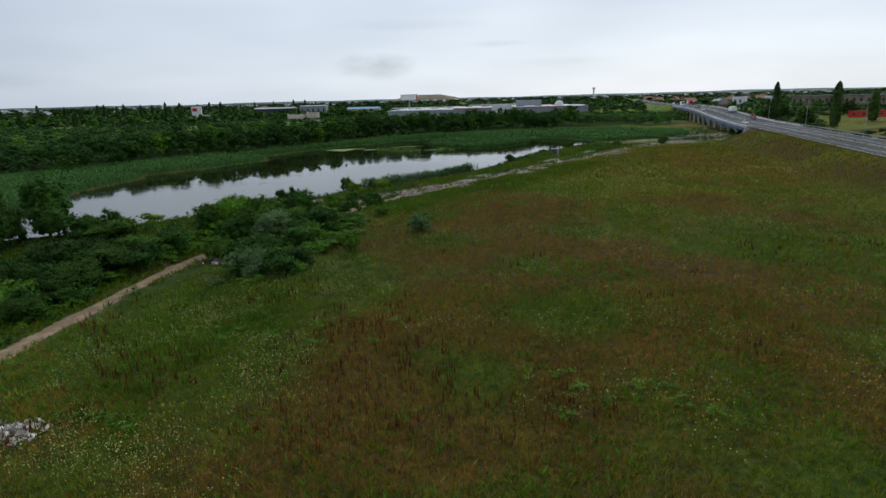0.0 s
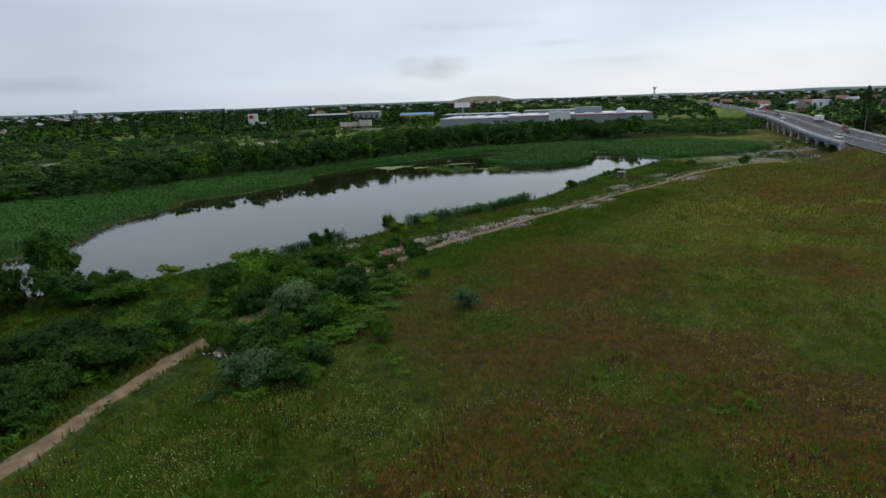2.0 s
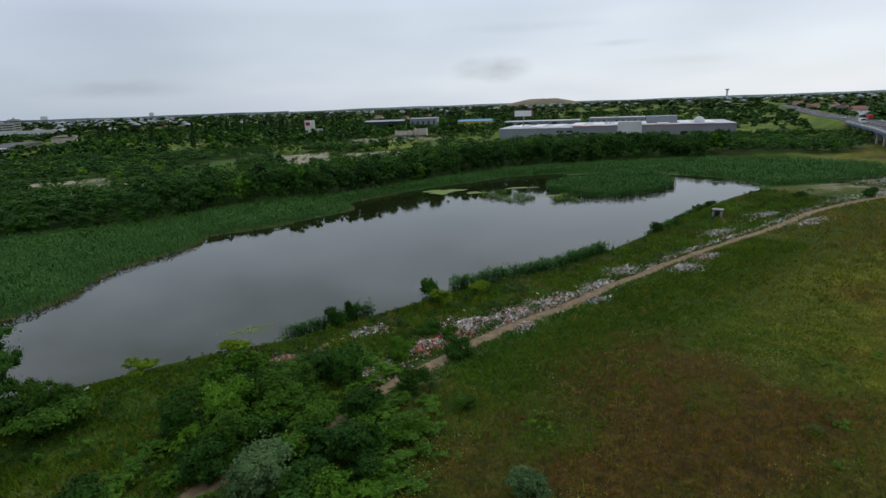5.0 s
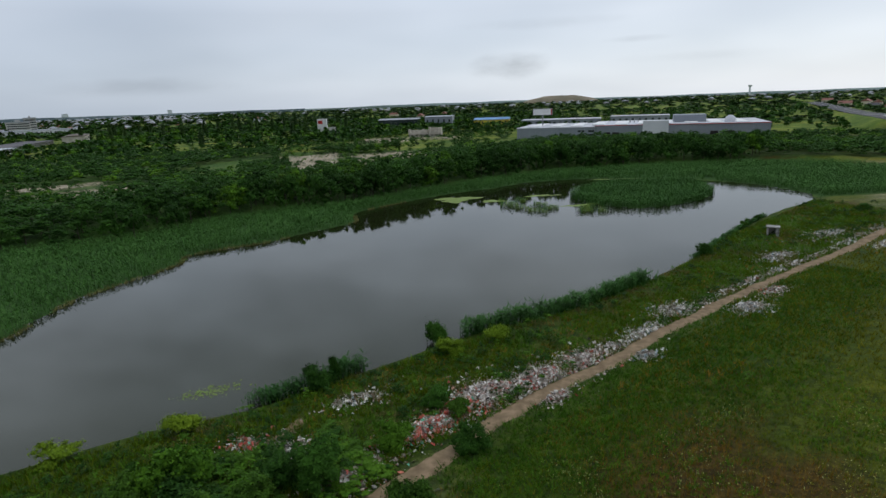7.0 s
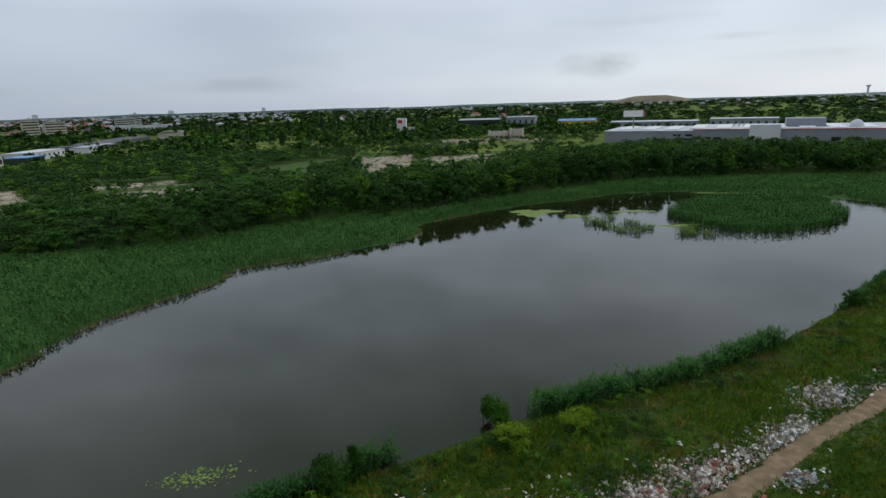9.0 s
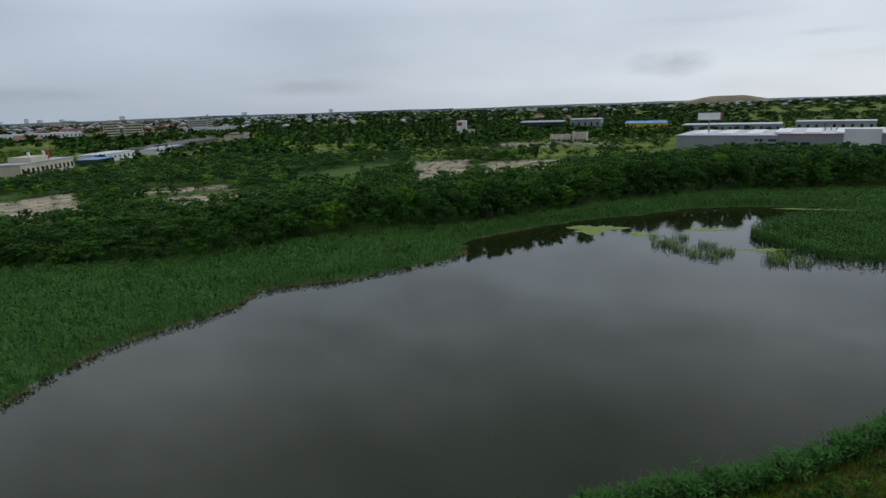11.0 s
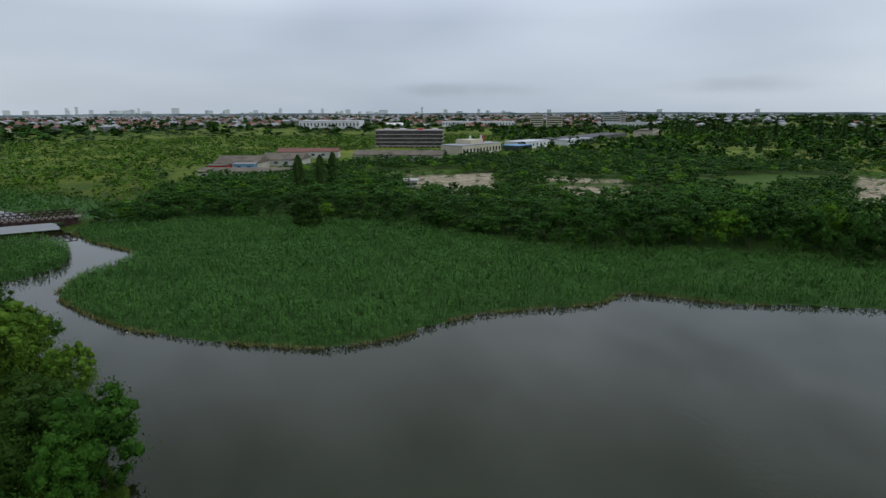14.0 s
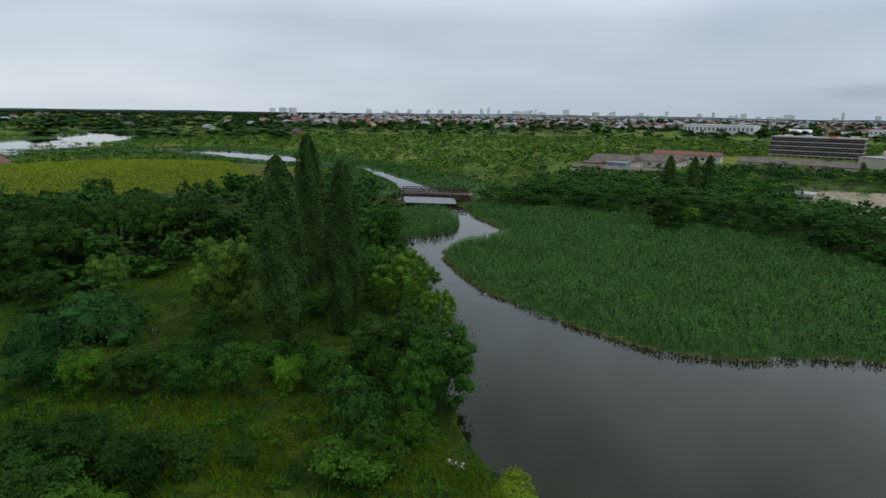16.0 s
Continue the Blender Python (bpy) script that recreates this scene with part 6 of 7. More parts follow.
# ---- iron bridge over the channel ----
def iron_bridge():
    b = tagged(empty("bridge", pose(-179.5, 37.5, 0, 0, 0, 96)), "rusty brown iron girder bridge over the channel", "bridge")
    ln = 21.0
    part("deck", bevelled((-1.5, ln + 1.5, -2.3, 2.3, 2.05, 2.3)), WOODGREY, b, "weathered timber deck")
    for s in (-2.4, 2.4):
        part("bottom_chord", boxes((0, ln, s - 0.2, s + 0.2, 1.35, 2.04)), RUST, b)
        part("top_chord", boxes((0, ln, s - 0.12, s + 0.12, 3.7, 3.9)), RUST, b)
        for i in range(15):
            x = i * ln / 14
            part("post", boxes((x - 0.08, x + 0.08, s - 0.11, s + 0.11, 2.04, 3.7)), RUST, b)
            if i < 14:
                bm = bmesh.new()
                x1 = (i + 1) * ln / 14
                p, q = ((x, s, 2.1), (x1, s, 3.65)) if i % 2 else ((x, s, 3.65), (x1, s, 2.1))
                tube(bm, p, q, 0.1, 0.1, 4)
                tube(bm, (p[0], s, q[2]), (q[0], s, p[2]), 0.1, 0.1, 4)
                part("diagonal", bm, RUST, b)
        part("handrail", boxes((-3, ln + 3, s - 0.05, s + 0.05, 2.95, 3.03)), RUST, b)
    part("pier", bevelled((ln - 2.4, ln + 0.6, -2.6, 2.6, -1.5, 1.59)), RUST, b, "dark stone pier")
    part("pier", bevelled((-1.2, 0.4, -2.6, 2.6, -1.5, 1.59)), CONCRETE, b, "dark stone pier")
    return b


iron_bridge()


# ---- concrete hut on the bank ----
def hut():
    z = ground_z(34, 170)
    h = tagged(empty("hut", pose(34, 170, z, 0, 0, -16) @ Matrix.Diagonal((0.85, 0.85, 0.9, 1))), "small grey concrete hut with a dark doorway", "hut")
    bm = boxes((-1.2, -1.05, -0.9, 0.9, -0.2, 1.9), (1.05, 1.2, -0.9, 0.9, -0.2, 1.9), (-1.05, 1.05, 0.75, 0.9, -0.2, 1.9), (-1.05, -0.85, -0.9, -0.75, -0.2, 1.9), (0.6, 1.05, -0.9, -0.75, -0.2, 1.9), (-0.85, 0.6, -0.9, -0.75, 1.72, 1.9))
    part("wall", bm, HUTWALL, h)
    part("roof_slab", bevelled((-1.35, 1.35, -1.1, 1.05, 1.904, 2.06)), HUTWALL, h, "flat concrete roof slab")
    part("door_leaf", boxes((-0.84, -0.8, -1.4, -0.9, -0.1, 1.6)), WOODGREY, h, "open weathered wooden door")


hut()


# ---- pole and wires in the park ----
def power_pole(x, y, top):
    z = ground_z(x, y)
    p = tagged(empty("power_pole", pose(x, y, z)), "weathered wooden power pole in the park hedge", "power pole", "power poles")
    part("post", tube(bmesh.new(), (0, 0, -0.5), (0, 0, top), 0.1, 0.07, 8), BARK, p)
    part("crossarm", bevelled((-0.35, 0.35, -0.04, 0.04, top - 0.4, top - 0.3), width=0.01), BARK, p)
    for s in (-0.3, 0.3):
        part("insulator", tube(bmesh.new(), (s, 0, top - 0.3), (s, 0, top - 0.18), 0.035, 0.02, 6), CONCRETE, p)
    return Vector((x, y, z + top - 0.2))


def wire(a, b, sag):
    cu = bpy.data.curves.new("overhead_wire", "CURVE")
    cu.dimensions, cu.bevel_depth = "3D", 0.026
    sp = cu.splines.new("POLY")
    sp.points.add(12)
    for i, pt in enumerate(sp.points):
        u = i / 12
        v = a.lerp(b, u)
        pt.co = (v.x, v.y, v.z - sag * 4 * u * (1 - u), 1)
    cu.materials.append(RUBBER)
    return tagged(new("overhead_wire", cu), "thin dark sagging overhead wire", "wire", "overhead wires")


pa, pb, pc = power_pole(-57.8, 46.9, 3.6), power_pole(-50, 12.4, 6.0), power_pole(-78, 58.6, 6.0)
wire(pa, pb, 0.5)
wire(pa, pc, 0.5)


# ---- rubbish along the track ----
def rubbish_heap(x, y, rx, ry, turn, high, count, mat, label, size=0.13):
    count, rx, ry = int(count * 4.6), rx * 1.1, ry * 1.1
    rg = np.random.RandomState(int(abs(x * 31 + y * 17)) % 9999)
    q = rg.normal(0, 0.45, (count, 2)) * np.where(rg.rand(count, 1) < 0.26, 1.9, 1.0)
    c, s = math.cos(radians(turn)), math.sin(radians(turn))
    p = np.stack([x + (q[:, 0] * rx) * c - (q[:, 1] * ry) * s, y + (q[:, 0] * rx) * s + (q[:, 1] * ry) * c], 1)
    d, _ = seg_dist(p, TRACK_L)
    ok = (d > 0.9) & (water_dist(p) > 0.5)
    p, q = p[ok], q[ok]
    z = height(p) + np.maximum(0, 1 - (q**2).sum(1)) * high * rg.rand(len(p)) + 0.06
    cc = np.column_stack([p, z])
    f = leaf_faces(rg, cc, np.tile([0, 0, 0.9], (len(cc), 1)) + rg.normal(0, 0.5, cc.shape), size * (0.3 + 2.3 * rg.rand(len(cc)) ** 4), 0.7)
    f += rg.normal(0, 0.02, f.shape)
    return tagged(new("rubbish_heap", mesh_from("rubbish_heap", f, mat)), label, "rubbish", kind="stuff")


L1, L2, L3 = "dumped heap of mixed pale rubbish beside the track", "dumped rubbish with red and brown scraps", "scattered white plastic and paper litter"
for r in ((-19.3, 88.6, 2.4, 1.3, 55, 0.5, 700, RUBBISH, L1), (-15.6, 95.1, 3.0, 1.3, 50, 0.6, 800, RUBBISH_RED, L2), (-13.2, 99.1, 2.0, 1.4, 50, 0.6, 500, RUBBISH_RED, L2), (-10.8, 102.3, 3.0, 2.2, 45, 0.5, 1300, RUBBISH, L1), (-6.5, 105.8, 3.4, 1.8, 45, 0.5, 1200, RUBBISH, L1), (-2.5, 110.4, 3.0, 1.6, 45, 0.45, 900, RUBBISH, L1),
          (-5.0, 102.0, 1.6, 0.9, 48, 0.4, 260, RUBBISH, L1), (-15.8, 87.2, 1.2, 0.8, 50, 0.4, 260, RUBBISH_RED, L2), (4.2, 112.3, 1.0, 0.8, 40, 0.4, 260, RUBBISH_PALE, L1), (4.6, 118.5, 3.2, 1.2, 50, 0.3, 420, RUBBISH_PALE, L3), (9.5, 127.1, 2.6, 1.6, 40, 0.3, 500, RUBBISH_PALE, L3), (18.8, 128.3, 2.2, 1.5, 45, 0.5, 700, RUBBISH_PALE, L1),
          (24, 135.8, 2.6, 1.2, 45, 0.3, 300, RUBBISH, L3), (30.5, 155.1, 3.6, 1.3, 40, 0.3, 520, RUBBISH_PALE, L3), (44, 171, 5.0, 2.0, 45, 0.3, 800, RUBBISH_PALE, L3), (50, 162.5, 3.6, 1.2, 45, 0.3, 420, RUBBISH_PALE, L3), (-30, 90.7, 1.6, 1.0, 20, 0.2, 160, RUBBISH_RED, L3), (-26, 90.3, 2.4, 2.0, 10, 0.2, 160, RUBBISH, L3), (-23, 99.4, 3.0, 1.2, 40, 0.15, 160, RUBBISH_PALE, L3),
          (66, 188.8, 5.0, 2.0, 40, 0.3, 600, RUBBISH_PALE, L3), (-24.6, 60.7, 0.9, 0.9, 0, 0.3, 120, RUBBISH, L3), (-23.4, 26.9, 1.0, 0.9, 0, 0.3, 300, RUBBISH_PALE, L3), (95, 220.5, 9, 3, 20, 0.4, 500, RUBBISH_PALE, L3), (-47.5, 81.8, 0.7, 0.5, 10, 0.1, 9, RUBBISH_PALE, L3), (84, 202.7, 6, 2, 35, 0.3, 420, RUBBISH_PALE, L3), (100, 228, 8, 2.5, 20, 0.3, 420, RUBBISH_PALE, L3), (106, 212, 5, 1.6, 30, 0.3, 320, RUBBISH_PALE, L3), (92, 236, 7, 1.8, 10, 0.2, 260, RUBBISH_PALE, L3), (112, 240, 7, 2.2, 15, 0.3, 300, RUBBISH, L3)):
    rubbish_heap(*r)
# thin litter all along the pond side of the track
for i, (x, y) in enumerate(resample(TRACK_L[(TRACK_L[:, 1] > 108) & (TRACK_L[:, 1] < 182)], 6.5)):
    rubbish_heap(x - 1.5, y + 1.3, 3.6, 0.9, 50, 0.15, 70 + 60 * (i * 7 % 5) // 4, RUBBISH_PALE if i % 3 else RUBBISH, L3)
# flotsam caught along the reed edge
rg = np.random.RandomState(61)
edge = resample(smooth_loop(FAR_SHORE[8:24]), 0.5)
p = edge[rg.randint(0, len(edge), 90)] + rg.normal(0, 0.5, (90, 2))
stuff("flotsam", leaf_faces(rg, np.column_stack([p, np.full(90, 0.04)]), np.tile([0, 0, 3.0], (90, 1)), 0.08 + 0.1 * rg.rand(90), 0.6), RUBBISH_PALE, "pale flotsam caught along the reed edge", "litter")


# ---- buildings ----
def base_z(x, y):
    return max(1.2, ground_z(x, y))


def warehouse():
    z = 1.6
    w = tagged(empty("warehouse", pose(-37, 416, z, 0, 0, -7.2)), "long low grey-clad warehouse with a light roof", "warehouse")
    part("wall", boxes((0, 47, 0, 50, -0.5, 7.4)), CLAD, w, "grey panel wall")
    part("wall", boxes((47.01, 140, 1.2, 58, -0.5, 8.0)), CLAD, w, "grey panel wall")
    part("roof", boxes((-0.3, 47, -0.3, 50.3, 7.404, 7.75)), ROOF_LIGHT, w)
    part("roof", boxes((47.02, 140.3, 0.9, 58.3, 8.004, 8.35)), ROOF_LIGHT, w)
    for x in range(6, 136, 13):
        z0 = 7.754 if x < 40 else 8.354
        part("skylight", bevelled((x, x + 7, 6, 44, z0, z0 + 0.5)), WHITE, w, "white ridge skylight")
    part("roof_trim", boxes((47, 140.35, 0.82, 0.895, 8.05, 8.4)), RED, w, "thin red roof trim")
    part("entrance_block", bevelled((74, 88, -1.5, 5, -0.5, 10.6)), CLAD_WHITE, w, "white projecting entrance block")
    part("plant_room", bevelled((91, 109, 20, 34, 8.36, 12.6)), CLAD, w, "raised grey plant room")
    for i in range(14):
        x = 1.5 + i * 3.3
        part("panel_joint", boxes((x - 0.04, x + 0.04, -0.03, -0.002, 0, 7.35)), ROOF_GREY, w)
    for i in range(28):
        x = 49 + i * 3.3
        if not 73 < x < 89:
            part("panel_joint", boxes((x - 0.04, x + 0.04, 1.17, 1.198, 0, 7.9)), ROOF_GREY, w)
    for x in (38, 40.2, 44.2, 46.0):
        for zz in (2.4, 4.6):
            fr = part("window", boxes((x - 0.9, x + 0.9, -0.08, -0.002, zz, zz + 1.2)), CARGREY, w)
            part("pane", boxes((x - 0.8, x + 0.8, -0.11, -0.084, zz + 0.1, zz + 1.1)), GLASS, fr)
    for x, y in ((52, 1.2), (57, 1.2), (110, 1.2), (118, 1.2)):
        part("loading_door", boxes((x, x + 4, y - 0.1, y - 0.002, -0.4, 4.2)), DARKVOID, w, "dark loading door")
    bm = bmesh.new()
    bmesh.ops.create_uvsphere(bm, u_segments=14, v_segments=8, radius=3.2, matrix=pose(121, 12, 9.0) @ Matrix.Diagonal((1, 0.5, 1, 1)))
    part("roof_dome", bm, CLAD_WHITE, w, "white round roof dome")
    for x in (66, 68.5, 71):
        part("vent_stack", tube(bmesh.new(), (x, 30, 8.3), (x, 30, 11), 0.3, 0.3, 8), STEEL, w)


warehouse()


def office():
    z = 0.8
    o = tagged(empty("office_building", pose(-416, 213, z, 0, 0, 62)), "four-storey office block with dark ribbon windows", "office building")
    ln, dp = 49.0, 20.0
    part("core", boxes((2, ln - 2, 2, dp - 2, -0.5, 2.396)), GLASS, o, "recessed glazed ground floor")
    for i in range(4):
        z0 = 2.4 + i * 2.75
        part("stone_band", bevelled((-0.15, ln + 0.15, -0.15, dp + 0.15, z0, z0 + 0.62), width=0.06), BAND, o, "pinkish stone band")
        if i < 4:
            g = part("ribbon_window", boxes((0.2, ln - 0.2, 0.2, dp - 0.2, z0 + 0.624, z0 + 2.746)), GLASS, o, "dark ribbon glazing")
            part("mullion_line", boxes((0.12, ln - 0.12, 0.12, dp - 0.12, z0 + 1.75, z0 + 1.85)), BAND, g)
    part("parapet", bevelled((-0.15, ln + 0.15, -0.15, dp + 0.15, 13.4, 14.1)), BAND, o)
    for i in range(13):
        x = 1 + i * (ln - 2) / 12
        part("column", boxes((x - 0.3, x + 0.3, 0.3, 0.9, -0.5, 2.396)), CONCRETE, o)
    for x in (6, 17, 30, 41):
        part("roof_unit", bevelled((x, x + 4, 6, 11, 14.1, 15.0)), CLAD_WHITE if x != 30 else RED, o, "rooftop plant unit")


office()


def hall(name, x, y, turn, ln, dp, hgt, wall, roof, label, ridge=0.0, bays=0, z=None, category="hall", wins=0):
    """A hall with walls, a flat or gabled roof and a row of windows in the side towards the pond."""
    z = base_z(x, y) if z is None else z
    b = tagged(empty(name, pose(x, y, z, 0, 0, turn)), label, category)
    part("wall", boxes((0, ln, 0, dp, -0.6, hgt)), wall, b)
    if ridge:
        bm = bmesh.new()
        prism(bm, [(-0.4, hgt + 0.004), (dp + 0.4, hgt + 0.004), (dp + 0.4, hgt + 0.25), (dp / 2, hgt + ridge), (-0.4, hgt + 0.25)], -0.4, ln + 0.4)
        bmesh.ops.transform(bm, matrix=Matrix(((0, 1, 0, 0), (1, 0, 0, 0), (0, 0, 1, 0), (0, 0, 0, 1))), verts=bm.verts)
        bmesh.ops.recalc_face_normals(bm, faces=bm.faces[:])
        part("roof", bm, roof, b)
    else:
        part("roof", bevelled((-0.3, ln + 0.3, -0.3, dp + 0.3, hgt + 0.004, hgt + 0.4), width=0.08), roof, b)
    n = wins or max(2, int(ln / 5))
    for i in range(n):
        xx = (i + 0.5) * ln / n
        w_ = part("window", boxes((xx - 0.9, xx + 0.9, -0.07, -0.002, hgt * 0.4, hgt * 0.75)), CARGREY, b)
        part("pane", boxes((xx - 0.8, xx + 0.8, -0.1, -0.074, hgt * 0.42, hgt * 0.73)), GLASS, w_)
    return b


bb = hall("beige_building", -293, 224, 122, 44, 14, 7.2, PLASTER, ROOF_GREY, "long beige two-storey building with rooftop chimneys", category="building", wins=12)
part("upper_storey", bevelled((12, 26, 2, 12, 7.5, 10.0)), PLASTER, bb, "beige upper storey")
for x in (18, 30, 33):
    part("chimney", tube(bmesh.new(), (x, 6, 7.2), (x, 6, 12), 0.7, 0.6, 10), CLAD_WHITE if x < 31 else RED, bb, "short chimney")
hall("white_hall", -352, 300, 118, 38, 16, 4.6, CLAD_WHITE, ROOF_LIGHT, "white sheet-clad industrial hall")
# a low glazed block added in place of light-blue and white vans
hall("blue_glass_hall", -330, 282, 118, 18, 12, 3.6, GLASS, ROOF_BLUE, "low bluish glazed block in place of parked vans")
hall("dark_hall", -395, 372, 122, 150, 26, 3.0, CARGREY, ROOF_DARK, "very long low hall with a dark flat roof")
hall("market_hall", -372, 352, 122, 52, 12, 3.6, CLAD_WHITE, ROOF_GREY, "low grey-roofed market hall")
hall("brown_depot", -440, 500, 130, 60, 18, 6, RUIN, ASBESTOS, "low brownish depot building", 1.2)
hall("asbestos_shed", -258, 89.4, 64, 36, 12, 2.6, RUIN, ASBESTOS, "long derelict shed with brownish fibre-cement roof", 1.4, category="shed")
hall("gabled_shed", -292, 97.3, 64, 20, 17, 2.9, RUIN, ASBESTOS, "wide derelict shed with weathered grey-brown roof", 3.2, category="shed")
hall("gabled_shed", -303, 119.1, 64, 20, 17, 2.9, PLASTER_W, ASBESTOS, "wide pale shed with weathered grey-brown roof", 3.0, category="shed")
hall("lean_to", -283, 94.3, 64, 8, 6, 2.8, RED, ASBESTOS, "small red lean-to shed", 0.6, category="shed")
hall("blue_store", -284, 105.2, 64, 9, 5, 3.0, ROOF_BLUE, ROOF_GREY, "small blue metal store", category="shed", wins=2)
hall("red_roof_barracks", -345, 133, 70, 34, 12, 3.6, PLASTER_W, ROOF_RED, "long white barracks with a red roof", 2.0, category="building")
hall("brown_roof_shed", -300, 164.7, 62, 46, 14, 4.0, RUIN, ASBESTOS, "long shed with a sagging brown roof", 2.2, category="shed")
hall("white_cabin", -196, 154.8, 70, 4.5, 3, 2.4, PLASTER_W, PLASTER_W, "small white broken cabin in the woods", 0.8, category="cabin", wins=2)
hall("blue_depot", -196, 618, 6, 40, 22, 8, GLASS, ROOF_GREY, "blue-glazed depot building with a grey roof", 1.5)
hall("grey_depot", -150, 628, 6, 28, 26, 9.5, CLAD, ROOF_GREY, "grey sheet-metal depot hall", 1.0)
hall("yellow_depot", -98, 620, 0, 34, 18, 5.5, YELLOW, ROOF_BLUE, "yellow depot with a light blue roof", 2.0)
hall("flat_depot", -46, 560, -3, 66, 24, 6, CLAD, ROOF_LIGHT, "long low depot with a pale flat roof", category="building")
hall("pale_depot", 28, 560, -8, 46, 20, 7, CLAD, ROOF_LIGHT, "pale low industrial hall")
hall("white_superstore", -868, 238, 66, 88, 50, 12, CLAD_WHITE, ROOF_LIGHT, "big white superstore with a pale roof", category="store")
hall("white_tent", -880, 375, 66, 26, 16, 4, CLAD_WHITE, WHITE, "white-roofed tent hall beside the superstore", 4.0, category="tent")
hall("far_store", -900, 480, 60, 120, 40, 8, CLAD_WHITE, ROOF_LIGHT, "long pale shop hall", category="store")
hall("far_store", -700, 640, 40, 80, 30, 8, CLAD_WHITE, ROOF_GREY, "long pale shop hall", category="store")
hall("brown_hall", 316, 524, -53.7, 92, 26, 8.5, ASBESTOS, ROOF_DARK, "long grey-brown hall beyond the road", category="building")
hall("blue_roof_hall", 437, 594, -66, 60, 24, 7, CLAD_WHITE, ROOF_BLUE, "white hall with a blue roof beyond the road")
hall("pale_block", 279, 556, -54, 10, 8, 8.5, CLAD_WHITE, CLAD_WHITE, "pale square block beyond the road", category="building")
for x, y in ((216.2, 306.8), (226, 300.2)):
    hall("red_fence_panel", x, y, -33.7, 9, 0.4, 3.0, RED, RED, "red painted boundary panel", category="fence", wins=2)


def ruin():
    z = base_z(-112, 466)
    r = tagged(empty("ruined_building", pose(-121, 464, z, 0, 0, 5)), "roofless ruined two-storey building with gaping windows", "ruin")
    for k, (x0, x1, h0) in enumerate(((0, 14, 6.0), (15, 24, 7.4))):
        bays = 4 if k == 0 else 3
        step = (x1 - x0) / bays
        rows = []
        for i in range(bays):
            a = x0 + i * step
            rows.append((a, a + step * 0.42, 0, 0.4, -0.5, h0 - 0.5 * ((i * 7) % 3)))
            for zz in (0, 2.7):
                rows.append((a + step * 0.42, a + step, 0.02, 0.38, zz, zz + 0.9))
                rows.append((a + step * 0.42, a + step, 0.02, 0.38, zz + 2.2, zz + 2.7))
        part("wall", boxes(*rows), RUIN, r, "crumbling plastered wall with openings")
        part("back_wall", boxes((x0, x1, 9, 9.4, -0.5, h0 - 1), (x0, x0 + 0.4, 0.41, 8.99, -0.5, h0 - 0.6), (x1 - 0.4, x1, 0.41, 8.99, -0.5, h0 - 0.8)), RUIN, r, "bare brick back wall")
        part("floor_slab", boxes((x0 + 0.41, x1 - 0.41, 0.41, 8.98, 2.5, 2.7)), CONCRETE, r)


ruin()


def billboard(x, y, z, turn, w, h, top, label):
    b = tagged(empty("billboard", pose(x, y, z, 0, 0, turn)), label, "billboard")
    part("mast", tube(bmesh.new(), (0, 0.4, -0.5), (0, 0.4, top - h), 0.5, 0.4, 10), STEEL, b)
    part("panel", bevelled((-w / 2, w / 2, 0, 0.8, top - h, top), width=0.08), CARGREY, b, "dark panel case")
    part("poster", boxes((-w / 2 + 0.3, w / 2 - 0.3, -0.03, -0.002, top - h + 0.3, top - 0.3)), WHITE, b, "blank white poster")
    part("end_strip", boxes((w / 2 - 1.0, w / 2 - 0.31, -0.06, -0.034, top - h + 0.3, top - 0.3)), RED, b, "red end strip")


billboard(-22.2, 434, 1.8, -4, 12.5, 4.2, 18.6, "white billboard on a tall single mast")


def sign_tower():
    s = tagged(empty("sign_tower", pose(-236.7, 570.2, 1.8, 0, 0, 18)), "white box-shaped tower with a red panel", "sign tower")
    part("tower_body", bevelled((-4.5, 4.5, 0, 6, -0.5, 13.2), width=0.1), WHITE, s)
    part("red_panel", boxes((-3.6, 0.6, -0.06, -0.002, 8.6, 11.6)), RED, s, "red square panel")
    part("lower_block", bevelled((4.6, 12, 0, 6, -0.5, 5.0)), PLASTER_W, s, "low white annex")


sign_tower()


def tower_block(x, y, turn, ln, dp, hgt, mat, label, floors=0, name="apartment_block"):
    b = tagged(empty(name, pose(x, y, 1.0, 0, 0, turn)), label, "apartment block")
    part("wall", boxes((0, ln, 0, dp, -0.5, hgt)), mat, b)
    part("roof", boxes((-0.4, ln + 0.4, -0.4, dp + 0.4, hgt + 0.004, hgt + 1.2)), ROOF_GREY, b)
    part("lift_house", boxes((ln * 0.4, ln * 0.6, dp * 0.3, dp * 0.7, hgt + 1.204, hgt + 3.4)), mat, b)
    for f in range(floors):
        z0 = 1.4 + f * (hgt - 1) / floors
        part("glazing_band", boxes((ln * 0.04, ln * 0.96, -0.06, -0.002, z0, z0 + (hgt - 1) / floors * 0.45)), GLASS, b, "row of dark windows")
        part("glazing_band", boxes((ln + 0.002, ln + 0.06, dp * 0.1, dp * 0.9, z0, z0 + (hgt - 1) / floors * 0.45)), GLASS, b, "row of dark windows")
    return b


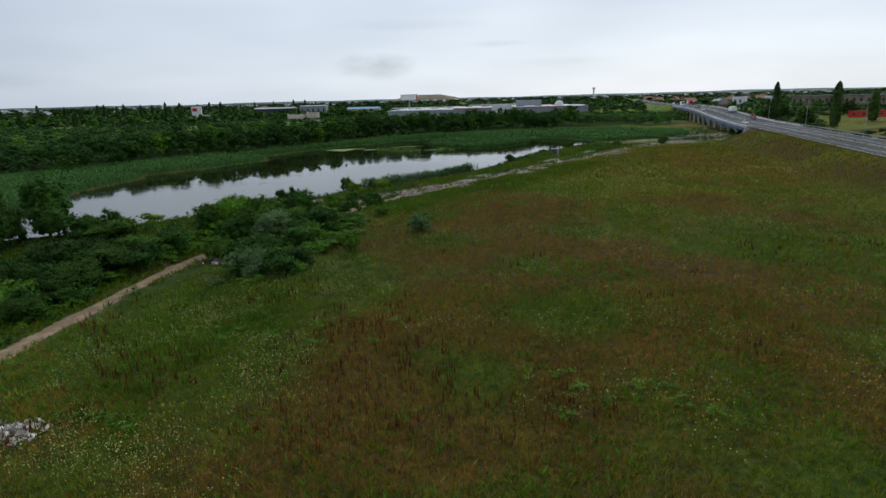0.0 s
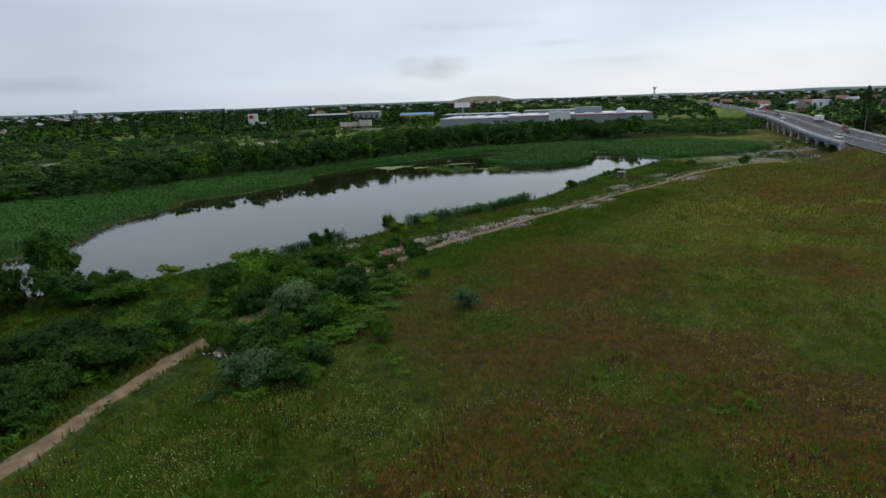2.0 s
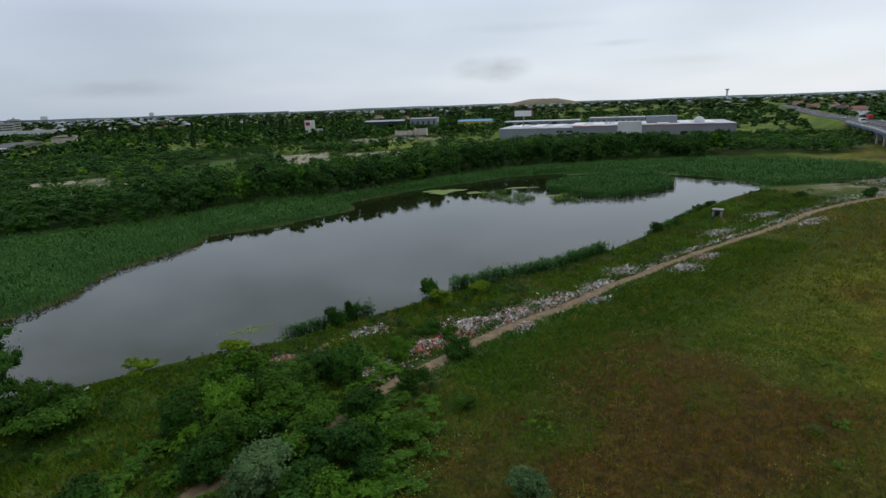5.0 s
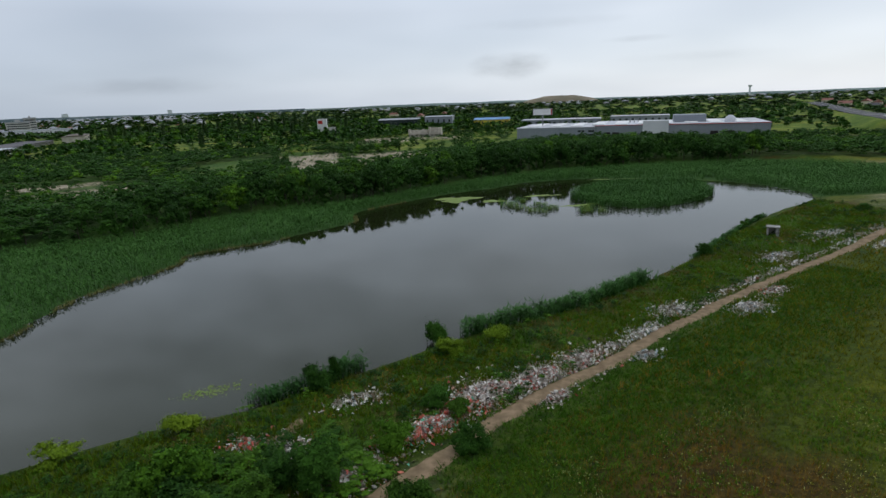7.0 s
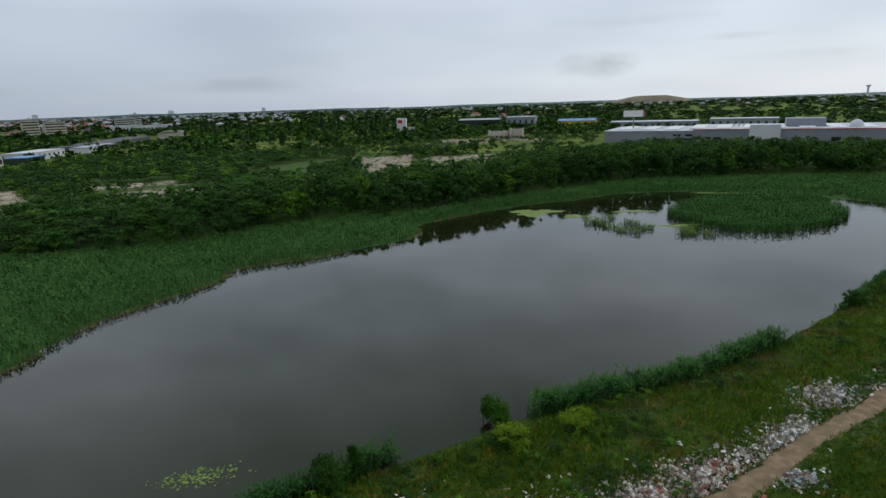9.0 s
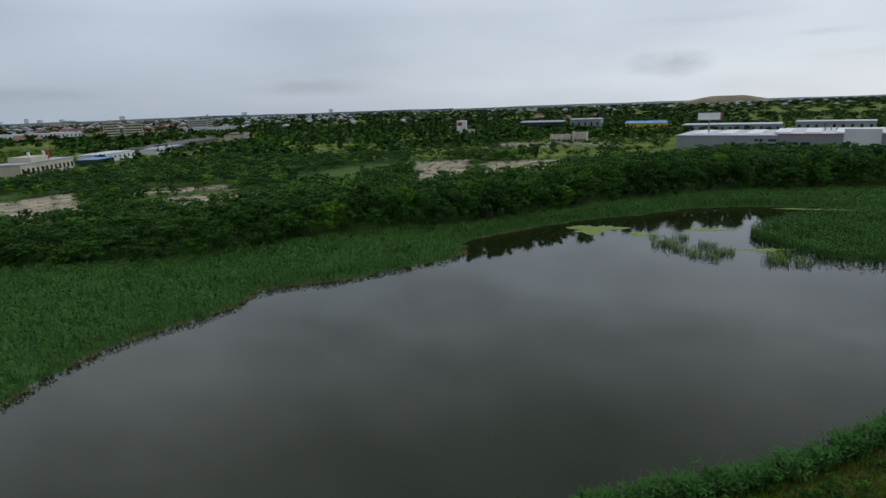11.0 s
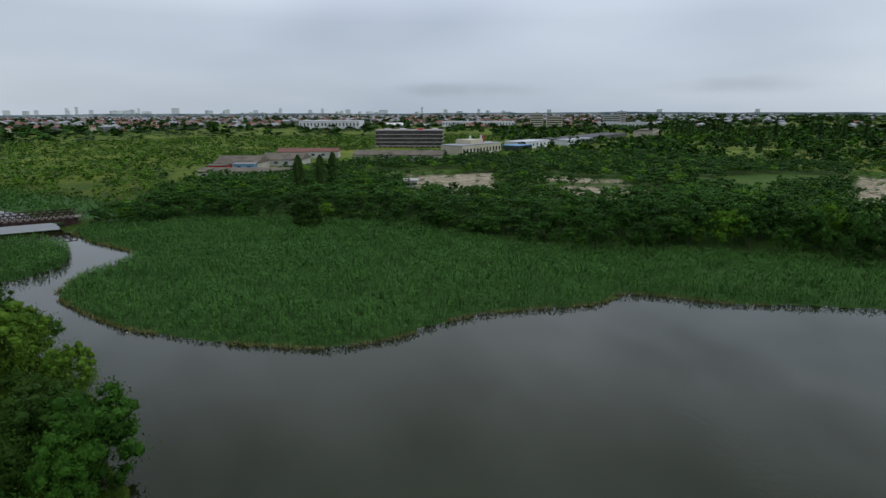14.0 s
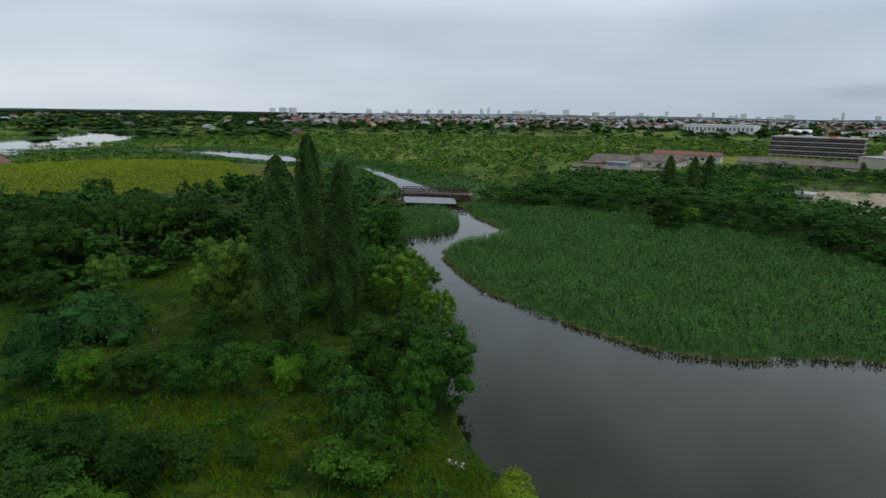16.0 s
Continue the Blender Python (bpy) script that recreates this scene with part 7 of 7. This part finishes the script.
tower_block(-690, 520, 58, 17, 14, 22, PLASTER, "beige apartment block with rows of windows", 7)
tower_block(-678, 538, 58, 21, 14, 19, PLASTER, "beige apartment block with rows of windows", 6)
tower_block(-760, 700, 50, 28, 16, 19, PLASTER_W, "white stepped apartment block", 6)
tower_block(-748, 718, 50, 14, 14, 24, PLASTER_W, "white stepped apartment block", 7)
rg = np.random.RandomState(77)
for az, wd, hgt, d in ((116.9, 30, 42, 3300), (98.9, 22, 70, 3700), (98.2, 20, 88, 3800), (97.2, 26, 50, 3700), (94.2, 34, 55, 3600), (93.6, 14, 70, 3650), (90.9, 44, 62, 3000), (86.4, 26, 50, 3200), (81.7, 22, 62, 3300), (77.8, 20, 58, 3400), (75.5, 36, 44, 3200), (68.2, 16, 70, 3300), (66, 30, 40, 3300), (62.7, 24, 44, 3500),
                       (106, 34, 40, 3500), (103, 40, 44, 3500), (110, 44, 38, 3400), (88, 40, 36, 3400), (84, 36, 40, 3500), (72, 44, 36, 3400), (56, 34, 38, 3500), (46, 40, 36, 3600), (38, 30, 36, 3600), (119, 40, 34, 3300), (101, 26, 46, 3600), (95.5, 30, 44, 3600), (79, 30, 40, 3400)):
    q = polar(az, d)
    tower_block(float(q[0]), float(q[1]), az, wd * 0.75, 18, 14 + hgt * 0.42, SKYLINE, "distant haze-grey tower block on the city skyline", 0, "tower_block")

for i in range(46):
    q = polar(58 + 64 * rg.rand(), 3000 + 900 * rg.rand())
    tower_block(float(q[0]), float(q[1]), float(rg.rand() * 180), 16 + 30 * rg.rand(), 16, 16 + 18 * rg.rand() ** 2, SKYLINE, "distant haze-paled block of the city", 0, "tower_block")

# houses of the town
def house_proto(seed, ln, dp, hgt, ridge, wall, roof):
    h = empty("house")
    part("wall", boxes((-ln / 2, ln / 2, -dp / 2, dp / 2, -0.8, hgt)), wall, h)
    bm = bmesh.new()
    prism(bm, [(-dp / 2 - 0.5, hgt + 0.004), (dp / 2 + 0.5, hgt + 0.004), (0, hgt + ridge)], -ln / 2 - 0.4, ln / 2 + 0.4)
    bmesh.ops.transform(bm, matrix=pose(0, 0, 0, 0, 0, 90), verts=bm.verts)
    r = part("roof", bm, roof, h)
    part("chimney", boxes((ln * 0.2, ln * 0.2 + 0.7, 0.6, 1.3, hgt, hgt + ridge + 0.6)), BRICK, r)
    for s in (-1, 1):
        for u in (-0.3, 0.0, 0.3):
            part("window", boxes((u * ln - 0.6, u * ln + 0.6, s * dp / 2 - 0.06, s * dp / 2 + 0.06, 1.0, 2.3)), GLASS, h)
    return h


protos, labels = [], []
for i, (ln, dp, hg, rd, wl_, rf, lb) in enumerate(((11, 9, 3.6, 3.2, PLASTER_W, ROOF_RED, "white house with a red tiled roof"), (13, 9, 5.6, 3.0, PLASTER, ROOF_RED, "two-storey beige house with a red roof"), (12, 10, 3.8, 3.0, PLASTER_W, ROOF_GREY, "white house with a grey roof"), (10, 8, 3.4, 2.8, BRICK, ROOF_DARK, "brick house with a dark roof"))):
    protos.append(house_proto(i, ln, dp, hg, rd, wl_, rf))
    labels.append(lb)
hp = np.concatenate([far_scatter(81, 150, 46, 112, 900, 1500, 0.9), far_scatter(82, 14, 8, 44, 800, 1400), far_scatter(83, 24, -34, -20, 480, 1000), far_scatter(84, 16, 112, 140, 500, 1200)])
hp = hp[free(hp)]
hp = hp[~((hp[:, 0] < -180) & (hp[:, 0] > -560) & (hp[:, 1] < 330))]
used = set()
for x, y in hp:
    i = int(rg.randint(0, 4))
    turn = float(rg.choice([10, 100, 55, 145]) + rg.normal(0, 8))
    if i not in used:
        used.add(i)
        ob = protos[i]
        ob.matrix_basis = pose(x, y, 1.6, 0, 0, turn)
    else:
        ob = copy_thing(protos[i], pose(x, y, 1.6, 0, 0, turn))
    tagged(ob, labels[i], "house", "houses of the town")


def box_faces(c, half, hgt, turn):
    """Plain far buildings: four walls and a top each."""
    ca, sa = np.cos(turn), np.sin(turn)
    co = []
    for sx, sy in ((-1, -1), (1, -1), (1, 1), (-1, 1)):
        x, y = half[:, 0] * sx, half[:, 1] * sy
        co.append(np.stack([c[:, 0] + x * ca - y * sa, c[:, 1] + x * sa + y * ca], 1))
    lo = [np.column_stack([v, np.zeros(len(c))]) for v in co]
    hi = [np.column_stack([v, hgt]) for v in co]
    f = [np.stack([lo[i], lo[(i + 1) % 4], hi[(i + 1) % 4], hi[i]], 1) for i in range(4)]
    return np.concatenate(f), np.stack(hi, 1)


def far_town(seed, n, az0, az1, d0, d1, hlo, hhi, wall, roof, label):
    rg = np.random.RandomState(seed)
    p = far_scatter(seed, n, az0, az1, d0, d1, 0.7)
    p = p[free(p)]
    half = rg.uniform(3, 6, (len(p), 2)) * np.array([1.5, 1.0])
    hh = rg.uniform(hlo, hhi, len(p)) + 1.5
    f, top = box_faces(p, half, hh, rg.rand(len(p)) * np.pi)
    stuff("far_town", f, wall, label + " walls", "buildings")
    apex = np.concatenate([top[:, :2].mean(1, keepdims=True), top[:, 2:].mean(1, keepdims=True)], 1) + np.array([0, 0, 2.6])
    g = np.concatenate([np.stack([top[:, 0], top[:, 1], apex[:, 0] * 0.5 + apex[:, 1] * 0.5, apex[:, 0] * 0.5 + apex[:, 1] * 0.5], 1)[:, :3], np.stack([top[:, 1], top[:, 2], apex.mean(1)], 1), np.stack([top[:, 2], top[:, 3], apex.mean(1)], 1), np.stack([top[:, 3], top[:, 0], apex.mean(1)], 1)])
    stuff("far_town_roofs", g, roof, label + " roofs", "roofs")


far_town(91, 900, 48, 118, 1000, 2850, 4, 7, TOWNWALL, ROOF_RED, "distant red-roofed town houses, their")
far_town(92, 620, 36, 118, 900, 2850, 5, 10, TOWNWALL, ROOF_GREY, "distant grey town buildings, their")
far_town(93, 170, -36, 42, 1300, 2850, 4, 7, TOWNWALL, ROOF_GREY, "distant pale sheds and houses, their")
far_town(94, 30, 122, 146, 1300, 3400, 4, 6, TOWNWALL, ROOF_RED, "distant lakeside houses, their")

# ---- woods, hedges and hills of the distance ----
fm = ((LEAF_WOOD, 0.6), (LEAF_MID, 0.3), (LEAF_DARK, 0.1))
p = far_scatter(101, 19500, 60, 148, 110, 640, 0.72)
p = p[free(p) & (p[:, 0] < -178) & (mound_e(p) > 1.05) & (water_dist(p) > 20)]
p = p[vnoise(p, 15, 72, 3) > 0.36]
forest("field_bushes", p, ((LEAF_MID, 0.35), (LEAF_WILLOW, 0.3), (LEAF_FRESH, 0.35)), 4, 0.9, 3.8, 1.9, "scattered green bushes on rough fields", 51, 9, 2, 1.0)
p = far_scatter(109, 3600, 72, 150, 600, 1500, 0.8)
p = p[free(p) & (vnoise(p, 60, 78, 3) > 0.4)]
forest("scrub_belts", p, ((LEAF_MID, 0.4), (LEAF_WOOD, 0.6)), 3, 1.5, 4.5, 5.0, "belts of green scrub across the far fields", 58, 9, 2, 1.6)
p = far_scatter(102, 4200, 0, 61, 330, 900, 0.8)
p = p[free(p)]
p = p[vnoise(p, 40, 73, 2) > 0.34]
forest("hedge_trees", p, ((LEAF_MID, 0.5), (LEAF_WOOD, 0.25), (LEAF_FRESH, 0.25)), 3, 2.4, 7.0, 3.2, "hedgerow trees between yards and fields", 55, 12, 2, 1.7)
p = far_scatter(103, 900, -40, 0, 300, 900, 0.8)
p = p[free(p) & ((p[:, 1] > 300) | (p[:, 0] > 150))]
forest("roadside_trees", p, fm, 3, 3.0, 6.0, 3.2, "dark green trees beyond the road", 57, 14, 3, 1.5)
yp = scatter(74, [(-200, 345), (-75, 352), (-42, 412), (-50, 520), (-220, 520), (-260, 400)], 0.016)
yp = yp[(np.hypot(yp[:, 0] + 106, yp[:, 1] - 463) > 17) & (clearing_dist(yp) > 0)]
forest("yard_bushes", yp, fm, 3, 1.6, 4.2, 2.2, "bushes and small trees dotted over waste ground", 67, 20, 4, 0.8)
rp = scatter(75, [(125, 170), (160, 195), (330, 330), (340, 450), (210, 440), (165, 330)], 0.014)
rp = rp[~inside(rp, np.array([(140, 200), (206, 318), (242, 304), (215, 210)], float)) & (np.abs(road_across(rp)) > 15) & (np.hypot(rp[:, 0] - 225, rp[:, 1] - 290) > 26)]
vs = scatter(79, [(62, 200), (100, 206), (128, 200), (150, 262), (116, 270), (82, 226)], 0.16)
vs = vs[(vnoise(vs, 9, 57, 3) > 0.42) & (water_dist(vs) > 2)]
forest("viaduct_scrub", vs, ((LEAF_MID, 0.5), (LEAF_FRESH, 0.2), (LEAF_WOOD, 0.3)), 3, 0.5, 1.9, 1.3, "low green scrub on rough ground by the viaduct", 69, 14, 4, 0.6)
forest("verge_trees", rp, ((LEAF_WOOD, 0.5), (LEAF_DARK, 0.5)), 3, 1.4, 3.8, 2.6, "dark trees and scrub behind the high road", 68, 26, 5, 0.8)
p = np.concatenate([far_scatter(104, 4200, -42, 122, 820, 2850, 0.8), far_scatter(105, 1300, 116, 150, 520, 2850, 0.8)])
p = p[free(p) & (vnoise(p, 160, 74, 2) > 0.4)]
forest("distant_trees", p, ((LEAF_WOOD, 0.7), (LEAF_DARK, 0.3)), 2, 3.0, 6.5, 9.0, "distant belts of dark green trees", 59, 10, 2, 2.4)
p = far_scatter(110, 4600, 30, 122, 620, 2850, 0.75)
p = p[free(p) & (vnoise(p, 90, 79, 3) > 0.42)]
forest("town_trees", p, ((LEAF_DARK, 0.6), (LEAF_WOOD, 0.4)), 3, 5.0, 10.5, 5.5, "dark trees among the houses of the town", 60, 10, 2, 2.2)
p = far_scatter(111, 3000, -40, 30, 470, 2800, 0.85)
p = p[free(p) & (vnoise(p, 70, 80, 3) > 0.4)]
forest("northern_trees", p, ((LEAF_DARK, 0.4), (LEAF_WOOD, 0.6)), 3, 2.6, 6.0, 6.0, "belts of dark trees across the northern fields", 62, 11, 2, 2.2)
p = far_scatter(106, 900, 112, 150, 2300, 2850)
forest("forest_belt", p, ((LEAF_DARK, 1.0),), 2, 7.0, 10.0, 20.0, "dark forest along the horizon", 61, 20, 3, 1.5)
p = np.array([(v, w) for v, w in far_scatter(107, 420, 112, 165, 90, 290)])
mg = scatter(82, [(-292, -170), (-200, -170), (-84, -60), (-84, 0), (-170, 0), (-292, -110)], 1.5)
mg = mg[(mound_e(mg) < 1.04) & (water_dist(mg) > 1)]
stuff("mound_grass", blade_faces(rg, mg, height(mg), 0.5 + 0.3 * rg.rand(len(mg)), 0.34, 3, 1.2), MOUNDGRASS, "yellow-green grass over the broad mound", "grass")
e = mound_e(p)
forest("mound_bushes", p[(e < 0.95)], ((LEAF_MID, 1.0),), 2, 0.8, 1.6, 1.0, "small dark bushes dotted over the grassy mound", 63, 8, 8, 0.4)
pf = far_scatter(108, 320, 100, 150, 95, 190)
e = mound_e(pf)
pf = pf[(e > 1.02) & (vnoise(pf, 30, 87, 2) > 0.35) & (water_dist(pf) > 2) & (pf[:, 1] < 45)]
forest("park_thicket", pf, ((LEAF_WOOD, 0.7), (LEAF_MID, 0.3)), 3, 2.6, 8.5, 3.4, "green thicket between park and mound", 65, 22, 8, 0.6)
rg = np.random.RandomState(5)
for az, d in [(a, 640 + 25 * rg.normal()) for a in np.linspace(24, 46, 22)] + [(a, 900 + 60 * rg.normal()) for a in np.linspace(6, 26, 12)] + [(38.0, 420.0), (28.5, 520.0), (27.6, 525.0), (23.5, 560.0)]:
    q = polar(az + rg.normal(0, 0.35), d)
    plant("far_poplar", LEAF_POPLAR, float(q[0]), float(q[1]), 11 + 7 * rg.rand(), 2.0, "distant dark columnar poplar", "tree", "distant poplars", "poplar")
for x, y, h in ((210.3, 364.9, 20.2), (168.1, 246.4, 19.2), (196, 262, 13)):
    plant("roadside_poplar", LEAF_POPLAR, x, y, h, 2.4, "dark columnar poplar beside the high road", "tree", "roadside poplars", "poplar")
for x, y in ((170, 300), (190, 322), (165, 262), (232, 330)):
    plant("tree_b", LEAF_DARK, x, y, 8, 4.5, "dark leafy roadside tree", "tree", "roadside trees", "tree")


def mound(name, az, d, rx, ry, hgt, mat, label, seed):
    q = polar(az, d)
    bm = bmesh.new()
    bmesh.ops.create_grid(bm, x_segments=40, y_segments=24, size=1)
    for v in bm.verts:
        e = math.hypot(v.co.x, v.co.y)
        w = max(0.0, 1 - e) ** 0.55
        v.co.z = hgt * min(1, 1.25 * w) + 1.5 * noise.noise(v.co * 6 + Vector((seed, 0, 0))) * w - 1
        v.co.x, v.co.y = v.co.x * rx, v.co.y * ry
    bmesh.ops.transform(bm, matrix=pose(float(q[0]), float(q[1]), 0, 0, 0, az), verts=bm.verts)
    ob = part(name, bm, mat, None)
    return tagged(ob, label, "hill", kind="structure")


HILL = material("landfill_earth", (0.17, 0.15, 0.10), (0.26, 0.22, 0.15), 0.95, 0.02, bump=0.2)
mound("landfill_hill", 1.2, 2500, 165, 90, 30, HILL, "bare brown landfill hill on the horizon", 1)
mound("wooded_ridge", 20.5, 2700, 330, 90, 13, material("ridge_green", (0.045, 0.075, 0.06), (0.07, 0.105, 0.075), 0.95, 0.02), "low dark wooded ridge on the horizon", 2)
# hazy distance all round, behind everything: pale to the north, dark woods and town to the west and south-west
# distance haze is painted straight into these three backdrop colours
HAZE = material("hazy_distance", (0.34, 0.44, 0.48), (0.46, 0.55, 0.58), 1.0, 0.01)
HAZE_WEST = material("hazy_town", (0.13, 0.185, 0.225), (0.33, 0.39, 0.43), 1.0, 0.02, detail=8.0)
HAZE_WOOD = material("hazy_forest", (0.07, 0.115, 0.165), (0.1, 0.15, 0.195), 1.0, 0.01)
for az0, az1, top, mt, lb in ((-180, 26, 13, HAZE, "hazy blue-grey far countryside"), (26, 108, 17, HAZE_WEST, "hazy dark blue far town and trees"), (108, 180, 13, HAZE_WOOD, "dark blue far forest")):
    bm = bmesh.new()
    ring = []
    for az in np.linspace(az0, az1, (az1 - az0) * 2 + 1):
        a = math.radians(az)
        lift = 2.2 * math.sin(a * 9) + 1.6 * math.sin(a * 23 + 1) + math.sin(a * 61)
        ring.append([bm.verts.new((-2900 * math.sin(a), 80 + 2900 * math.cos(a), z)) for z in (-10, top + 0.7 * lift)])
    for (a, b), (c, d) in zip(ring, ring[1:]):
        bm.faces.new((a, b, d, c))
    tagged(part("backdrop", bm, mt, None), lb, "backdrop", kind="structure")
# water tower on the horizon
wt = polar(-15.2, 2600)
tw = tagged(empty("water_tower", pose(float(wt[0]), float(wt[1]), 1)), "distant haze-grey concrete water tower", "water tower")
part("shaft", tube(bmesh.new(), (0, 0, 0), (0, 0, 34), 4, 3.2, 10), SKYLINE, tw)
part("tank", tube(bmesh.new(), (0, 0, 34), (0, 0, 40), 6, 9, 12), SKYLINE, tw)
# red roofed pavilion by the far lake
hall("pavilion", -196, -142, 20, 8, 8, 3.0, PLASTER_W, ROOF_RED, "small pavilion with a bright red roof", 2.6, category="pavilion", wins=2)
